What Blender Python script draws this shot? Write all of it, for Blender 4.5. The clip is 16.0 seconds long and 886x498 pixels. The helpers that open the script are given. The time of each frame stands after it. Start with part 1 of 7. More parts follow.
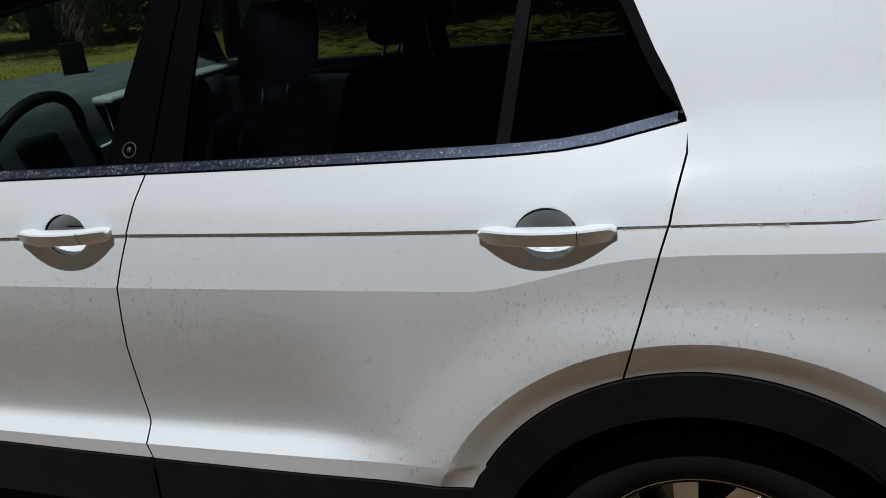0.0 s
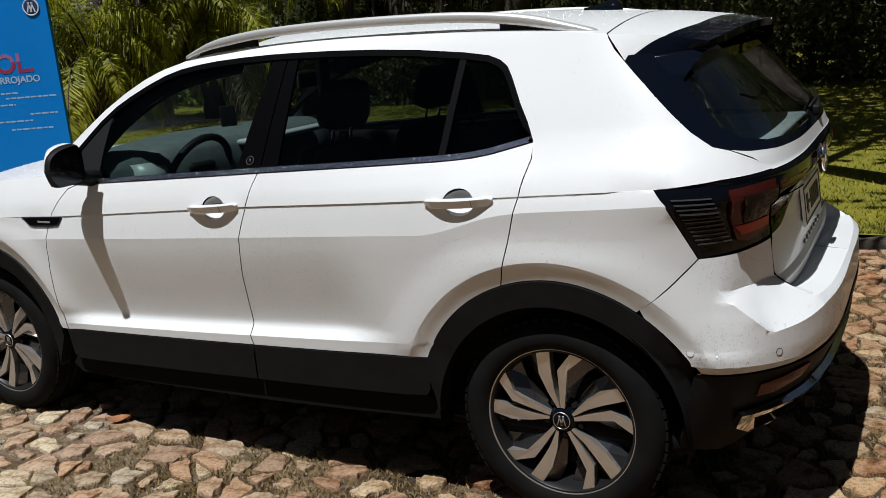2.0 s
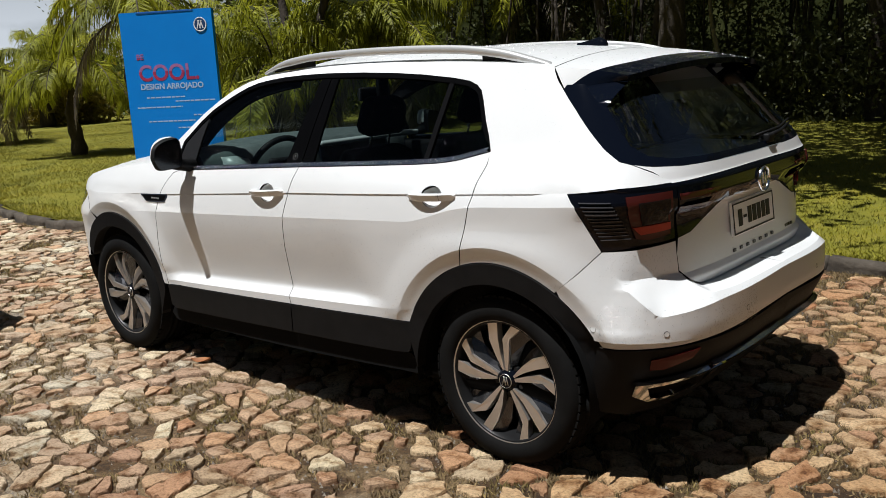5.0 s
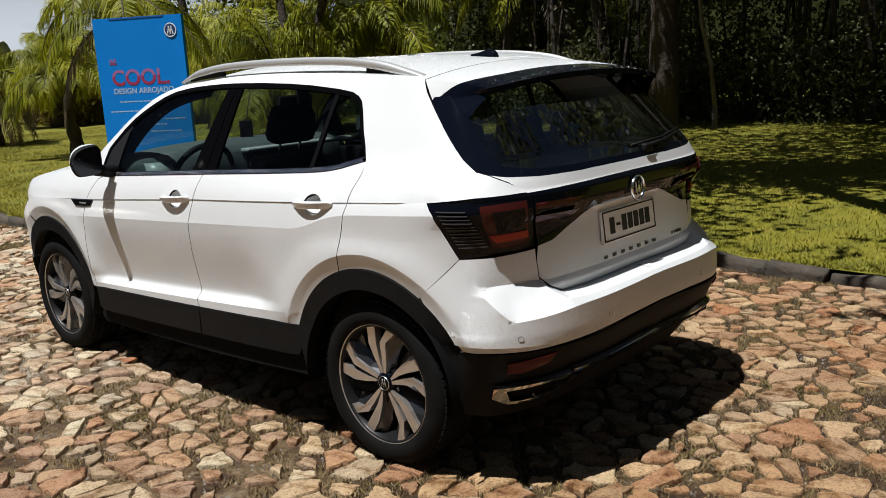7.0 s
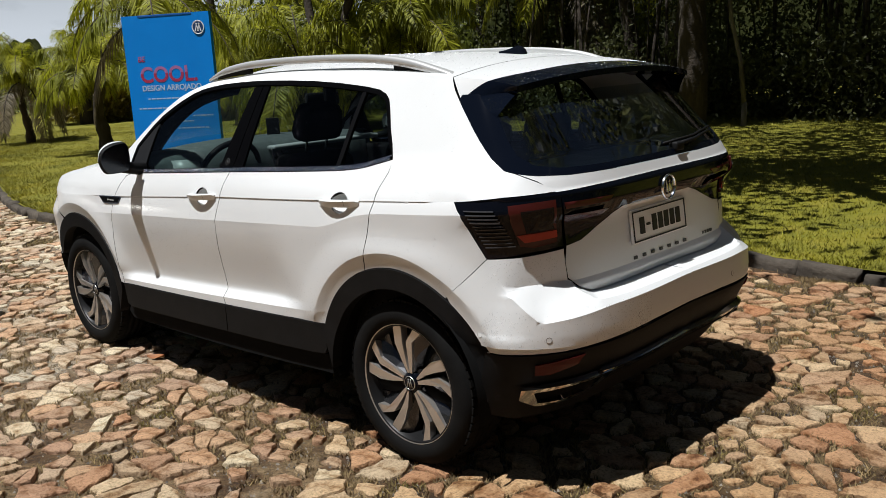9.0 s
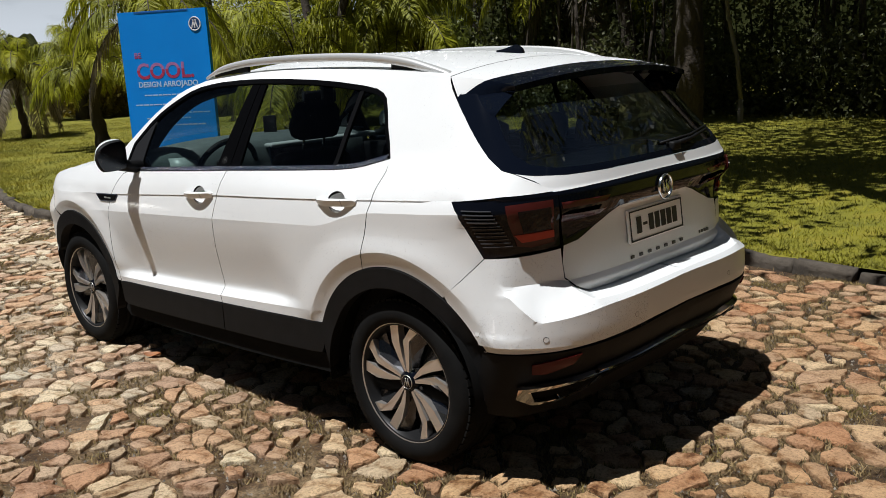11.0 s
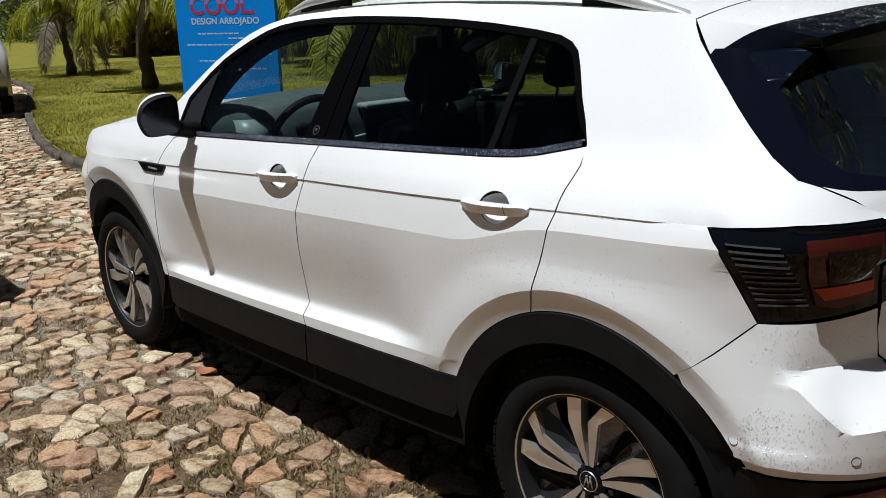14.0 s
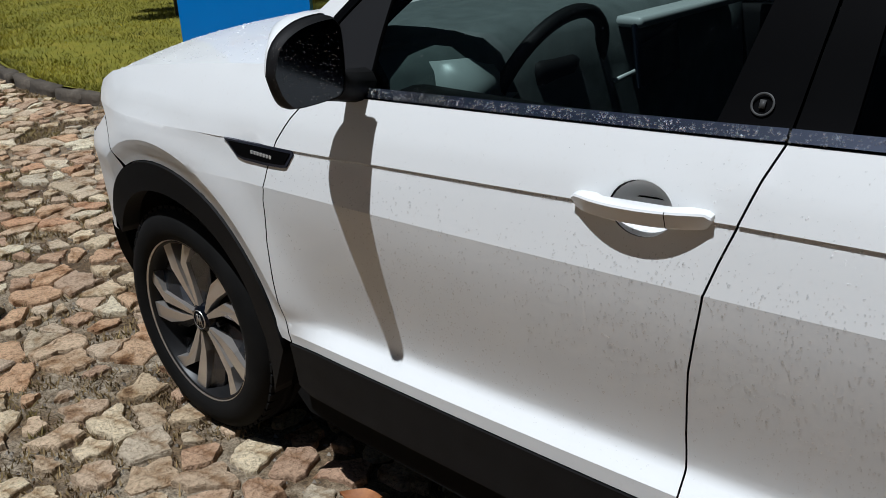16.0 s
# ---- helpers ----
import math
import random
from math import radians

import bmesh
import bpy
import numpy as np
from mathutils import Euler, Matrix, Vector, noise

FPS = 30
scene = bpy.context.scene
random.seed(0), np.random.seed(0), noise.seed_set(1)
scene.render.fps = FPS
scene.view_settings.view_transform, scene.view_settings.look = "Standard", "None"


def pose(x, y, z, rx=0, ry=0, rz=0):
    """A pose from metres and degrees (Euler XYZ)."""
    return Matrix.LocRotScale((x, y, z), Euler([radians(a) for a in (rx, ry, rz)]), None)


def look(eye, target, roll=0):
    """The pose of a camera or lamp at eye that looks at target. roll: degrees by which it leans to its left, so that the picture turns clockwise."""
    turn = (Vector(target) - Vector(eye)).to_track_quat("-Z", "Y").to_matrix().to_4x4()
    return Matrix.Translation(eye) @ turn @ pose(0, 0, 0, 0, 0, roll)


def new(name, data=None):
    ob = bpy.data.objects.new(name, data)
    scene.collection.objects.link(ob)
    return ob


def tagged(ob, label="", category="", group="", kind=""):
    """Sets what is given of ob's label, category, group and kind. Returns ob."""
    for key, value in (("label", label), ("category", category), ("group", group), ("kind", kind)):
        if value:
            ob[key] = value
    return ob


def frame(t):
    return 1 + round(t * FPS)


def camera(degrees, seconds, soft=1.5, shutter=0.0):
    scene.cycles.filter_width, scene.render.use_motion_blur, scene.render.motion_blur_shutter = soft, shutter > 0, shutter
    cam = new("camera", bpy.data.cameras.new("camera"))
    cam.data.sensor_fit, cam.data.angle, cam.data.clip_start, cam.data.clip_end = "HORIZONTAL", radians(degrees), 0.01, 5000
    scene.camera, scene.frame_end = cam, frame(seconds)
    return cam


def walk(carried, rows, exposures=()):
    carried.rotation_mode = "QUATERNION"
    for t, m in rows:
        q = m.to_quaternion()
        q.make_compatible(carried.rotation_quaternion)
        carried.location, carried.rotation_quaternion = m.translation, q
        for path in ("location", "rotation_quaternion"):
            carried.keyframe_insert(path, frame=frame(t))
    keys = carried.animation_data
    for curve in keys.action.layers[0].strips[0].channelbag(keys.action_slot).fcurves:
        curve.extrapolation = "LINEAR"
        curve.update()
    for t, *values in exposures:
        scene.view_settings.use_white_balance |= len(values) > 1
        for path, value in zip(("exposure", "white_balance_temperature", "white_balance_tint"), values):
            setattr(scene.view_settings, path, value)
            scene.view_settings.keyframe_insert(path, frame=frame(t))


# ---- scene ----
cam = camera(53.1, 16.0, soft=0.6)
PATH = [
    (0, (0.042, -2.201, 1.486), (-0.612, -0.431, 0.824), -4.38),
    (0.5, (0.311, -2.485, 1.534), (-0.398, -0.714, 0.934), -4.28),
    (1, (0.424, -2.818, 1.525), (-0.278, -1.032, 0.961), -3.86),
    (1.5, (0.623, -3.027, 1.525), (-0.177, -1.262, 1.032), -4.47),
    (2, (0.962, -3.165, 1.518), (0.007, -1.473, 1.044), -4.70),
    (2.5, (1.179, -3.407, 1.494), (0.154, -1.747, 1.053), -4.72),
    (3, (1.376, -3.553, 1.513), (0.276, -1.932, 1.106), -4.58),
    (3.5, (1.645, -3.627, 1.535), (0.505, -2.036, 1.124), -3.88),
    (6, (2.132, -3.086, 1.504), (0.793, -1.655, 1.102), -2.97),
    (6.5, (2.348, -3.048, 1.533), (1.011, -1.614, 1.136), -2.87),
    (7, (2.393, -3.044, 1.534), (1.072, -1.599, 1.122), -3.05),
    (7.5, (2.390, -3.025, 1.530), (1.043, -1.608, 1.107), -3.33),
    (8, (2.371, -3.021, 1.535), (1.010, -1.620, 1.106), -3.31),
    (8.5, (2.360, -3.019, 1.534), (1.004, -1.612, 1.108), -3.20),
    (9, (2.365, -3.025, 1.537), (1.004, -1.620, 1.121), -3.10),
    (9.5, (2.364, -3.034, 1.537), (1.005, -1.625, 1.127), -2.87),
    (12, (2.364, -3.007, 1.558), (1.011, -1.604, 1.112), -3.19),
    (12.5, (2.225, -2.955, 1.526), (0.841, -1.587, 1.064), -1.99),
    (13, (1.897, -2.893, 1.527), (0.485, -1.553, 1.070), -1.66),
    (13.5, (1.573, -2.657, 1.514), (0.181, -1.313, 1.009), -2.03),
    (14, (1.235, -2.470, 1.524), (-0.166, -1.147, 0.989), -1.37),
    (14.5, (0.822, -2.399, 1.513), (-0.545, -1.054, 0.945), -1.63),
    (15, (0.362, -2.209, 1.464), (-1.039, -0.913, 0.864), -3.21),
    (15.5, (-0.095, -2.128, 1.450), (-1.468, -0.818, 0.817), -2.38),
    (16, (-0.624, -1.939, 1.432), (-1.898, -0.602, 0.663), -2.46),
]
EXPOSURE = [(0, -0.80, 5840, 8), (0.5, -0.74, 5870, 8), (1.0, -0.62, 5940, 9), (1.5, -0.48, 6010, 9), (2.5, -0.2, 6170, 10), (3.5, -0.1, 6220, 10), (12.5, -0.1, 6200, 10), (13.0, -0.12, 6090, 10), (13.5, -0.12, 6060, 10), (14.0, -0.18, 6040, 9), (14.5, -0.43, 6020, 9), (15.5, -0.52, 5890, 9), (16, -0.48, 5840, 9)]
walk(cam, [(t, look(eye, target, roll)) for t, eye, target, roll in PATH], EXPOSURE)

# ---- light ----
SUN_WAY = Vector((0.068, 0.335, -1.0)).normalized()
world = bpy.data.worlds.new("sky")
scene.world = world
world.use_nodes = True
wn = world.node_tree.nodes
sky = wn.new("ShaderNodeTexSky")
sky.sky_type, sky.sun_disc = "NISHITA", False
sky.sun_elevation = math.asin(-SUN_WAY.z)
sky.sun_rotation = math.atan2(-SUN_WAY.x, -SUN_WAY.y)
sky.air_density, sky.dust_density = 1.0, 0.4
# broken white cloud low over the horizon, thinning out upwards
wt, wl = wn.new("ShaderNodeTexCoord"), world.node_tree.links
cloud, band, lift, clear, cover = (wn.new("ShaderNode" + k) for k in ("TexNoise", "ValToRGB", "SeparateXYZ", "MapRange", "Mix"))
cloud.inputs["Scale"].default_value, cloud.inputs["Detail"].default_value = 3.5, 7.0
stretch = wn.new("ShaderNodeMapping")
stretch.inputs["Scale"].default_value = (1.0, 1.0, 3.0)
wl.new(wt.outputs["Generated"], stretch.inputs[0]), wl.new(stretch.outputs[0], cloud.inputs["Vector"])
wl.new(cloud.outputs[0], band.inputs[0]), wl.new(wt.outputs["Generated"], lift.inputs[0]), wl.new(lift.outputs[2], clear.inputs[0])
band.color_ramp.elements[0].position, band.color_ramp.elements[1].position = 0.36, 0.62
clear.inputs[1].default_value, clear.inputs[2].default_value, clear.inputs[3].default_value, clear.inputs[4].default_value = 0.05, 0.24, 1.0, 0.03
dense = wn.new("ShaderNodeMath")
dense.operation = "MULTIPLY"
wl.new(band.outputs[0], dense.inputs[0]), wl.new(clear.outputs[0], dense.inputs[1])
cover.data_type = "RGBA"
wl.new(dense.outputs[0], cover.inputs[0]), wl.new(sky.outputs[0], cover.inputs[6])
cover.inputs[7].default_value = (34.0, 36.0, 38.0, 1)
wl.new(cover.outputs[2], wn["Background"].inputs[0])
wn["Background"].inputs[1].default_value = 0.019
sun = new("sun", bpy.data.lights.new("sun", "SUN"))
sun.data.energy, sun.data.angle, sun.data.color = 6.5, radians(0.53), (1.0, 0.985, 0.95)
sun.matrix_world = look((0, 0, 30), Vector((0, 0, 30)) + SUN_WAY)



# ---- materials ----
def material(name, color, rough=0.5, metal=0.0, spec=0.5, coat=0.0, coat_rough=0.03):
    m = bpy.data.materials.new(name)
    m.use_nodes = True
    b = m.node_tree.nodes["Principled BSDF"]
    b.inputs["Base Color"].default_value = (*color, 1)
    b.inputs["Roughness"].default_value = rough
    b.inputs["Metallic"].default_value = metal
    b.inputs["Specular IOR Level"].default_value = spec
    b.inputs["Coat Weight"].default_value = coat
    b.inputs["Coat Roughness"].default_value = coat_rough
    return m


def nodes_of(m):
    t = m.node_tree
    return t.nodes, t.links, t.nodes["Principled BSDF"]


def noise_node(m, scale, detail=4.0, rough=0.55, stretch=None, coord="Object"):
    n, l, _ = nodes_of(m)
    tc = n.new("ShaderNodeTexCoord")
    t = n.new("ShaderNodeTexNoise")
    t.inputs["Scale"].default_value = scale
    t.inputs["Detail"].default_value = detail
    t.inputs["Roughness"].default_value = rough
    src = tc.outputs[coord]
    if stretch:
        mp = n.new("ShaderNodeMapping")
        mp.inputs["Scale"].default_value = stretch
        l.new(src, mp.inputs["Vector"])
        src = mp.outputs[0]
    l.new(src, t.inputs["Vector"])
    return t


def ramp_node(m, value, stops):
    n, l, _ = nodes_of(m)
    r = n.new("ShaderNodeValToRGB")
    while len(r.color_ramp.elements) < len(stops):
        r.color_ramp.elements.new(0.5)
    for e, (p, c) in zip(r.color_ramp.elements, stops):
        e.position, e.color = p, (*c, 1) if len(c) == 3 else c
    l.new(value, r.inputs[0])
    return r


def bump_node(m, height, strength=0.3, distance=0.01):
    n, l, b = nodes_of(m)
    bp = n.new("ShaderNodeBump")
    bp.inputs["Strength"].default_value = strength
    bp.inputs["Distance"].default_value = distance
    l.new(height, bp.inputs["Height"])
    l.new(bp.outputs[0], b.inputs["Normal"])
    return bp


def mix_node(m, a, b_, fac, mode="MIX"):
    n, l, _ = nodes_of(m)
    x = n.new("ShaderNodeMix")
    x.data_type, x.blend_type = "RGBA", mode
    for sock, v in ((x.inputs[6], a), (x.inputs[7], b_)):
        if isinstance(v, tuple):
            sock.default_value = (*v, 1)
        else:
            l.new(v, sock)
    if isinstance(fac, float):
        x.inputs[0].default_value = fac
    else:
        l.new(fac, x.inputs[0])
    return x.outputs[2]


def varied(name, stops, scale, rough=0.6, bump=0.3, dist=0.005, fine=None, metal=0.0, spec=0.5, per_object=0.0, per_island=0.0, stretch=None):
    """A surface whose colour runs over stops by noise, with finer relief; brightness may vary from piece to piece."""
    m = material(name, stops[0][1], rough, metal, spec)
    n, l, b = nodes_of(m)
    t = noise_node(m, scale, 5.0, 0.6, stretch)
    col = ramp_node(m, t.outputs[0], stops).outputs[0]
    for amount, kind in ((per_object, "object"), (per_island, "island")):
        if amount:
            src = n.new("ShaderNodeObjectInfo").outputs["Random"] if kind == "object" else n.new("ShaderNodeNewGeometry").outputs["Random Per Island"]
            g = n.new("ShaderNodeMapRange")
            g.inputs[3].default_value, g.inputs[4].default_value = 1 - amount, 1 + amount
            l.new(src, g.inputs[0])
            hs = n.new("ShaderNodeHueSaturation")
            l.new(g.outputs[0], hs.inputs["Value"])
            l.new(col, hs.inputs["Color"])
            col = hs.outputs[0]
    l.new(col, b.inputs["Base Color"])
    if bump:
        f = noise_node(m, fine or scale * 6, 4.0)
        bump_node(m, f.outputs[0], bump, dist)
    return m


PAINT = material("white_paint", (0.80, 0.81, 0.80), 0.40, spec=0.3, coat=0.40, coat_rough=0.04)
_t = noise_node(PAINT, 3.0, 5.0)
_d = noise_node(PAINT, 90.0, 2.0)
nodes_of(PAINT)[1].new(mix_node(PAINT, mix_node(PAINT, (0.72, 0.73, 0.73), (0.67, 0.675, 0.67), _t.outputs[0]), (0.62, 0.61, 0.59), ramp_node(PAINT, _d.outputs[0], [(0.62, (0, 0, 0)), (0.8, (0.35, 0.35, 0.35))]).outputs[0]), nodes_of(PAINT)[2].inputs["Base Color"])
CLAD = varied("black_plastic", [(0.3, (0.0045, 0.0045, 0.0048)), (0.7, (0.008, 0.008, 0.0084))], 14, rough=0.6, bump=0.25, dist=0.0008, fine=900, spec=0.15)
GLOSSBLACK = material("gloss_black", (0.003, 0.004, 0.007), 0.06, spec=0.18)
WINGBLACK = material("gloss_black_wet", (0.003, 0.0045, 0.009), 0.05, spec=0.12)
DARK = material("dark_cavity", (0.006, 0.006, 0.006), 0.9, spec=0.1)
RUBBER = varied("tyre_rubber", [(0.3, (0.0045, 0.0045, 0.0045)), (0.75, (0.010, 0.0098, 0.0095))], 9, rough=0.75, bump=0.2, dist=0.001, fine=200, spec=0.10)
SEAL_GAP = material("rubber_and_gap_black", (0.0015, 0.0015, 0.0018), 0.5, spec=0.03)
CHROME = material("chrome", (0.80, 0.80, 0.80), 0.16, metal=1.0)
# chrome darkened towards navy: the reflected sky is put into its colour
TRIM = material("sky_tinted_trim", (0.20, 0.225, 0.30), 0.25, metal=1.0)
SATIN = material("satin_aluminium", (0.60, 0.60, 0.59), 0.38, metal=0.45)
NAVY = material("dark_navy_metal", (0.045, 0.05, 0.075), 0.3, metal=0.8)
MACHINED = material("machined_alloy", (0.66, 0.62, 0.58), 0.30, metal=0.85)
FLANK = material("grey_alloy", (0.10, 0.10, 0.105), 0.22, metal=0.85)
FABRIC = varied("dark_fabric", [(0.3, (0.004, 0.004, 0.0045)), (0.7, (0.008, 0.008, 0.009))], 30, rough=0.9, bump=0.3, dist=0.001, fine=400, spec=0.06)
SAIL = material("dark_grey_sail", (0.010, 0.010, 0.011), 0.6, spec=0.2)
RIMDARK = material("dark_alloy", (0.012, 0.012, 0.0125), 0.4, metal=0.2, spec=0.25)


def glass(name, tint, base=0.05, rough=0.01, peak=0.8):
    """A thin tinted pane: part clear, part gloss by the angle of view."""
    m = bpy.data.materials.new(name)
    m.use_nodes = True
    n, l = m.node_tree.nodes, m.node_tree.links
    n.remove(n["Principled BSDF"])
    tr, gl, mx, lw = (n.new("ShaderNode" + k) for k in ("BsdfTransparent", "BsdfGlossy", "MixShader", "LayerWeight"))
    tr.inputs[0].default_value = (*tint, 1)
    gl.inputs["Color"].default_value, gl.inputs["Roughness"].default_value = (1, 1, 1, 1), rough
    lw.inputs[0].default_value = 0.5
    pw, mad = n.new("ShaderNodeMath"), n.new("ShaderNodeMath")
    pw.operation, mad.operation = "POWER", "MULTIPLY_ADD"
    pw.inputs[1].default_value, mad.inputs[1].default_value, mad.inputs[2].default_value = 5.0, peak, base
    l.new(lw.outputs["Facing"], pw.inputs[0]), l.new(pw.outputs[0], mad.inputs[0])
    l.new(mad.outputs[0], mx.inputs[0]), l.new(tr.outputs[0], mx.inputs[1]), l.new(gl.outputs[0], mx.inputs[2])
    l.new(mx.outputs[0], n["Material Output"].inputs[0])
    return m


GLASS = glass("tinted_side_glass", (0.48, 0.56, 0.54), 0.012, peak=0.6)
GLASS_SCREEN = glass("windscreen_glass", (0.84, 0.88, 0.87), 0.008, peak=0.2)
GLASS_REAR = glass("dark_privacy_glass", (0.37, 0.425, 0.415), 0.012, peak=0.6)
GLASS_BACK = glass("tailgate_glass", (0.74, 0.80, 0.78), 0.15, peak=0.6)
LENS = glass("clear_lens", (0.80, 0.80, 0.80), 0.03, peak=0.2)
SMOKE = material("smoked_lamp", (0.003, 0.0035, 0.006), 0.08, spec=0.22)
RED = material("red_lens", (0.34, 0.035, 0.018), 0.2, spec=0.3)
REDDARK = material("dark_red_lens", (0.050, 0.009, 0.007), 0.12, spec=0.3)


# ---- building helpers ----
def part(name, bm, mat, parent=None, label="", smooth=True):
    me = bpy.data.meshes.new(name)
    bm.normal_update()
    if smooth:
        for f in bm.faces:
            f.smooth = True
    bm.to_mesh(me)
    bm.free()
    for m in mat if isinstance(mat, (list, tuple)) else (mat,):
        me.materials.append(m)
    ob = new(name, me)
    if parent is not None:
        ob.parent = parent
    if label:
        tagged(ob, label)
    return ob


def thing(name, label, category, at=(0, 0, 0), rz=0.0, group="", kind=""):
    ob = new(name)
    ob.matrix_world = pose(*at, 0, 0, rz)
    ob.empty_display_size = 0.1
    return tagged(ob, label, category, group, kind)


def box(bm, x0, x1, y0, y1, z0, z1, bevel=0.0, m=None):
    r = bmesh.ops.create_cube(bm, size=1)["verts"]
    for v in r:
        v.co = Vector(((x0 + x1) / 2 + v.co.x * (x1 - x0), (y0 + y1) / 2 + v.co.y * (y1 - y0), (z0 + z1) / 2 + v.co.z * (z1 - z0)))
    if bevel:
        es = list({e for v in r for e in v.link_edges})
        r = bmesh.ops.bevel(bm, geom=es, offset=bevel, segments=2, affect="EDGES", profile=0.6)["verts"]
    if m is not None:
        bmesh.ops.transform(bm, matrix=m, verts=list({v for v in r}))
    return r


def tube(bm, pts, radii, seg=8, cap=True):
    """A tapered tube along points."""
    rings = []
    pts = [Vector(p) for p in pts]
    for i, p in enumerate(pts):
        d = (pts[min(i + 1, len(pts) - 1)] - pts[max(i - 1, 0)]).normalized()
        a = d.cross(Vector((0.31, 0.17, 1))).normalized() if abs(d.z) < 0.95 else d.cross(Vector((1, 0.1, 0))).normalized()
        b = d.cross(a)
        r = radii[i] if isinstance(radii, (list, tuple)) else radii
        rings.append([bm.verts.new(p + (a * math.cos(k * math.tau / seg) + b * math.sin(k * math.tau / seg)) * r) for k in range(seg)])
    for r0, r1 in zip(rings, rings[1:]):
        for k in range(seg):
            bm.faces.new((r0[k], r0[(k + 1) % seg], r1[(k + 1) % seg], r1[k]))
    if cap:
        bm.faces.new(rings[0][::-1])
        bm.faces.new(rings[-1])
    return rings


def lathe(bm, profile, seg=48, axis_m=None, closed=False):
    """Turns (radius, height) points round the z axis."""
    rings = [[bm.verts.new((r * math.cos(k * math.tau / seg), r * math.sin(k * math.tau / seg), h)) for k in range(seg)] for r, h in profile]
    pairs = list(zip(rings, rings[1:])) + ([(rings[-1], rings[0])] if closed else [])
    for a, b in pairs:
        for k in range(seg):
            bm.faces.new((a[k], a[(k + 1) % seg], b[(k + 1) % seg], b[k]))
    if axis_m is not None:
        bmesh.ops.transform(bm, matrix=axis_m, verts=[v for r in rings for v in r])
    return rings


def prism(bm, poly, y0, y1, inset=0.0):
    """A plate with outline poly in x, z between y0 (front) and y1; inset: how far the front shrinks, for a bevelled face."""
    c = Vector((sum(p[0] for p in poly) / len(poly), sum(p[1] for p in poly) / len(poly)))
    front = [bm.verts.new((p[0] + (c.x - p[0]) * inset, y0, p[1] + (c.y - p[1]) * inset)) for p in poly]
    back = [bm.verts.new((p[0], y1, p[1])) for p in poly]
    n = len(poly)
    bm.faces.new(front)
    bm.faces.new(back[::-1])
    for i in range(n):
        bm.faces.new((front[i], back[i], back[(i + 1) % n], front[(i + 1) % n]))
    bmesh.ops.recalc_face_normals(bm, faces=bm.faces[:])


def smoothstep(a, b, x):
    t = min(max((x - a) / (b - a), 0.0), 1.0)
    return t * t * (3 - 2 * t)


def spline(points, step=0.03):
    """A smooth polyline (Catmull-Rom) through points."""
    p = [Vector(q) for q in points]
    out = []
    for i in range(len(p) - 1):
        a, b, c, d = p[max(i - 1, 0)], p[i], p[i + 1], p[min(i + 2, len(p) - 1)]
        n = max(1, int((c - b).length / step))
        for k in range(n):
            t = k / n
            out.append(0.5 * (2 * b + (c - a) * t + (2 * a - 5 * b + 4 * c - d) * t * t + (3 * b - a - 3 * c + d) * t ** 3))
    return out + [p[-1]]


# ---- the car's skin: one surface in (s, z); s runs along the side, round the tail and round the nose ----
AXLE_R, AXLE_F, HUB_Z = 0.0, -2.651, 0.327
NOSE0, NOSE_A, NOSE_P, NOSE_S = -2.2, 1.20, 3.8, 1.36
TAIL_S, TAIL_P = 1.365, 3.9


from mathutils.geometry import delaunay_2d_cdt


def curve(pts):
    xs, ys = [p[0] for p in pts], [p[1] for p in pts]
    return lambda x: float(np.interp(x, xs, ys))


z_sillbot = curve([(-2.25, 0.30), (-1.15, 0.335), (-0.45, 0.35)])
z_clad = curve([(-2.2, 0.435), (-2.12, 0.449), (-1.12, 0.483), (-0.40, 0.508), (0.5, 0.545)])
z_ridge = curve([(-2.2, 0.466), (-2.1, 0.474), (-1.4, 0.506), (-1.0, 0.525), (-0.6, 0.544), (-0.46, 0.556), (0.5, 0.56)])
z_crease = curve([(-2.5, 0.815), (-2.07, 0.838), (-1.125, 0.884), (-0.68, 0.905), (-0.40, 0.917), (-0.35, 0.926), (-0.30, 0.940), (-0.25, 0.956), (-0.20, 0.972), (-0.155, 0.983), (-0.10, 0.991), (-0.06, 0.995), (0.317, 1.018), (0.6, 1.02)])
z_shoulder = curve([(-2.8, 0.895), (-2.07, 0.928), (-1.66, 0.955), (-1.10, 0.991), (-0.60, 1.013), (-0.144, 1.036), (0.314, 1.062), (0.6, 1.07)])
z_belt = curve([(-2.05, 1.044), (-1.874, 1.055), (-1.06, 1.100), (-0.595, 1.121), (-0.36, 1.133), (-0.27, 1.140), (-0.20, 1.151), (-0.066, 1.184), (0.0, 1.20)])
f_upper = curve([(0, 0), (0.05, 0.014), (0.10, 0.038), (0.15, 0.068), (0.25, 0.118), (0.35, 0.172), (0.45, 0.228), (0.48, 0.247), (0.50, 0.268), (0.52, 0.300), (0.56, 0.34)])
f_lower = curve([(0, 0), (0.1, 0.0030), (0.2, 0.0072), (0.35, 0.0160), (0.5, 0.0265), (0.65, 0.0375), (0.78, 0.0462), (0.86, 0.0502), (0.89, 0.0505), (0.905, 0.0490), (0.93, 0.0420), (0.965, 0.0300), (1.0, 0.0180)])
x_gate = curve([(0.66, 0.626), (0.70, 0.630), (0.735, 0.634), (0.744, 0.632), (0.757, 0.618), (0.80, 0.613), (0.93, 0.600), (0.978, 0.606), (0.99, 0.640), (1.03, 0.648), (1.075, 0.645), (1.09, 0.632), (1.147, 0.612), (1.20, 0.575), (1.40, 0.405), (1.476, 0.335), (1.52, 0.28)])
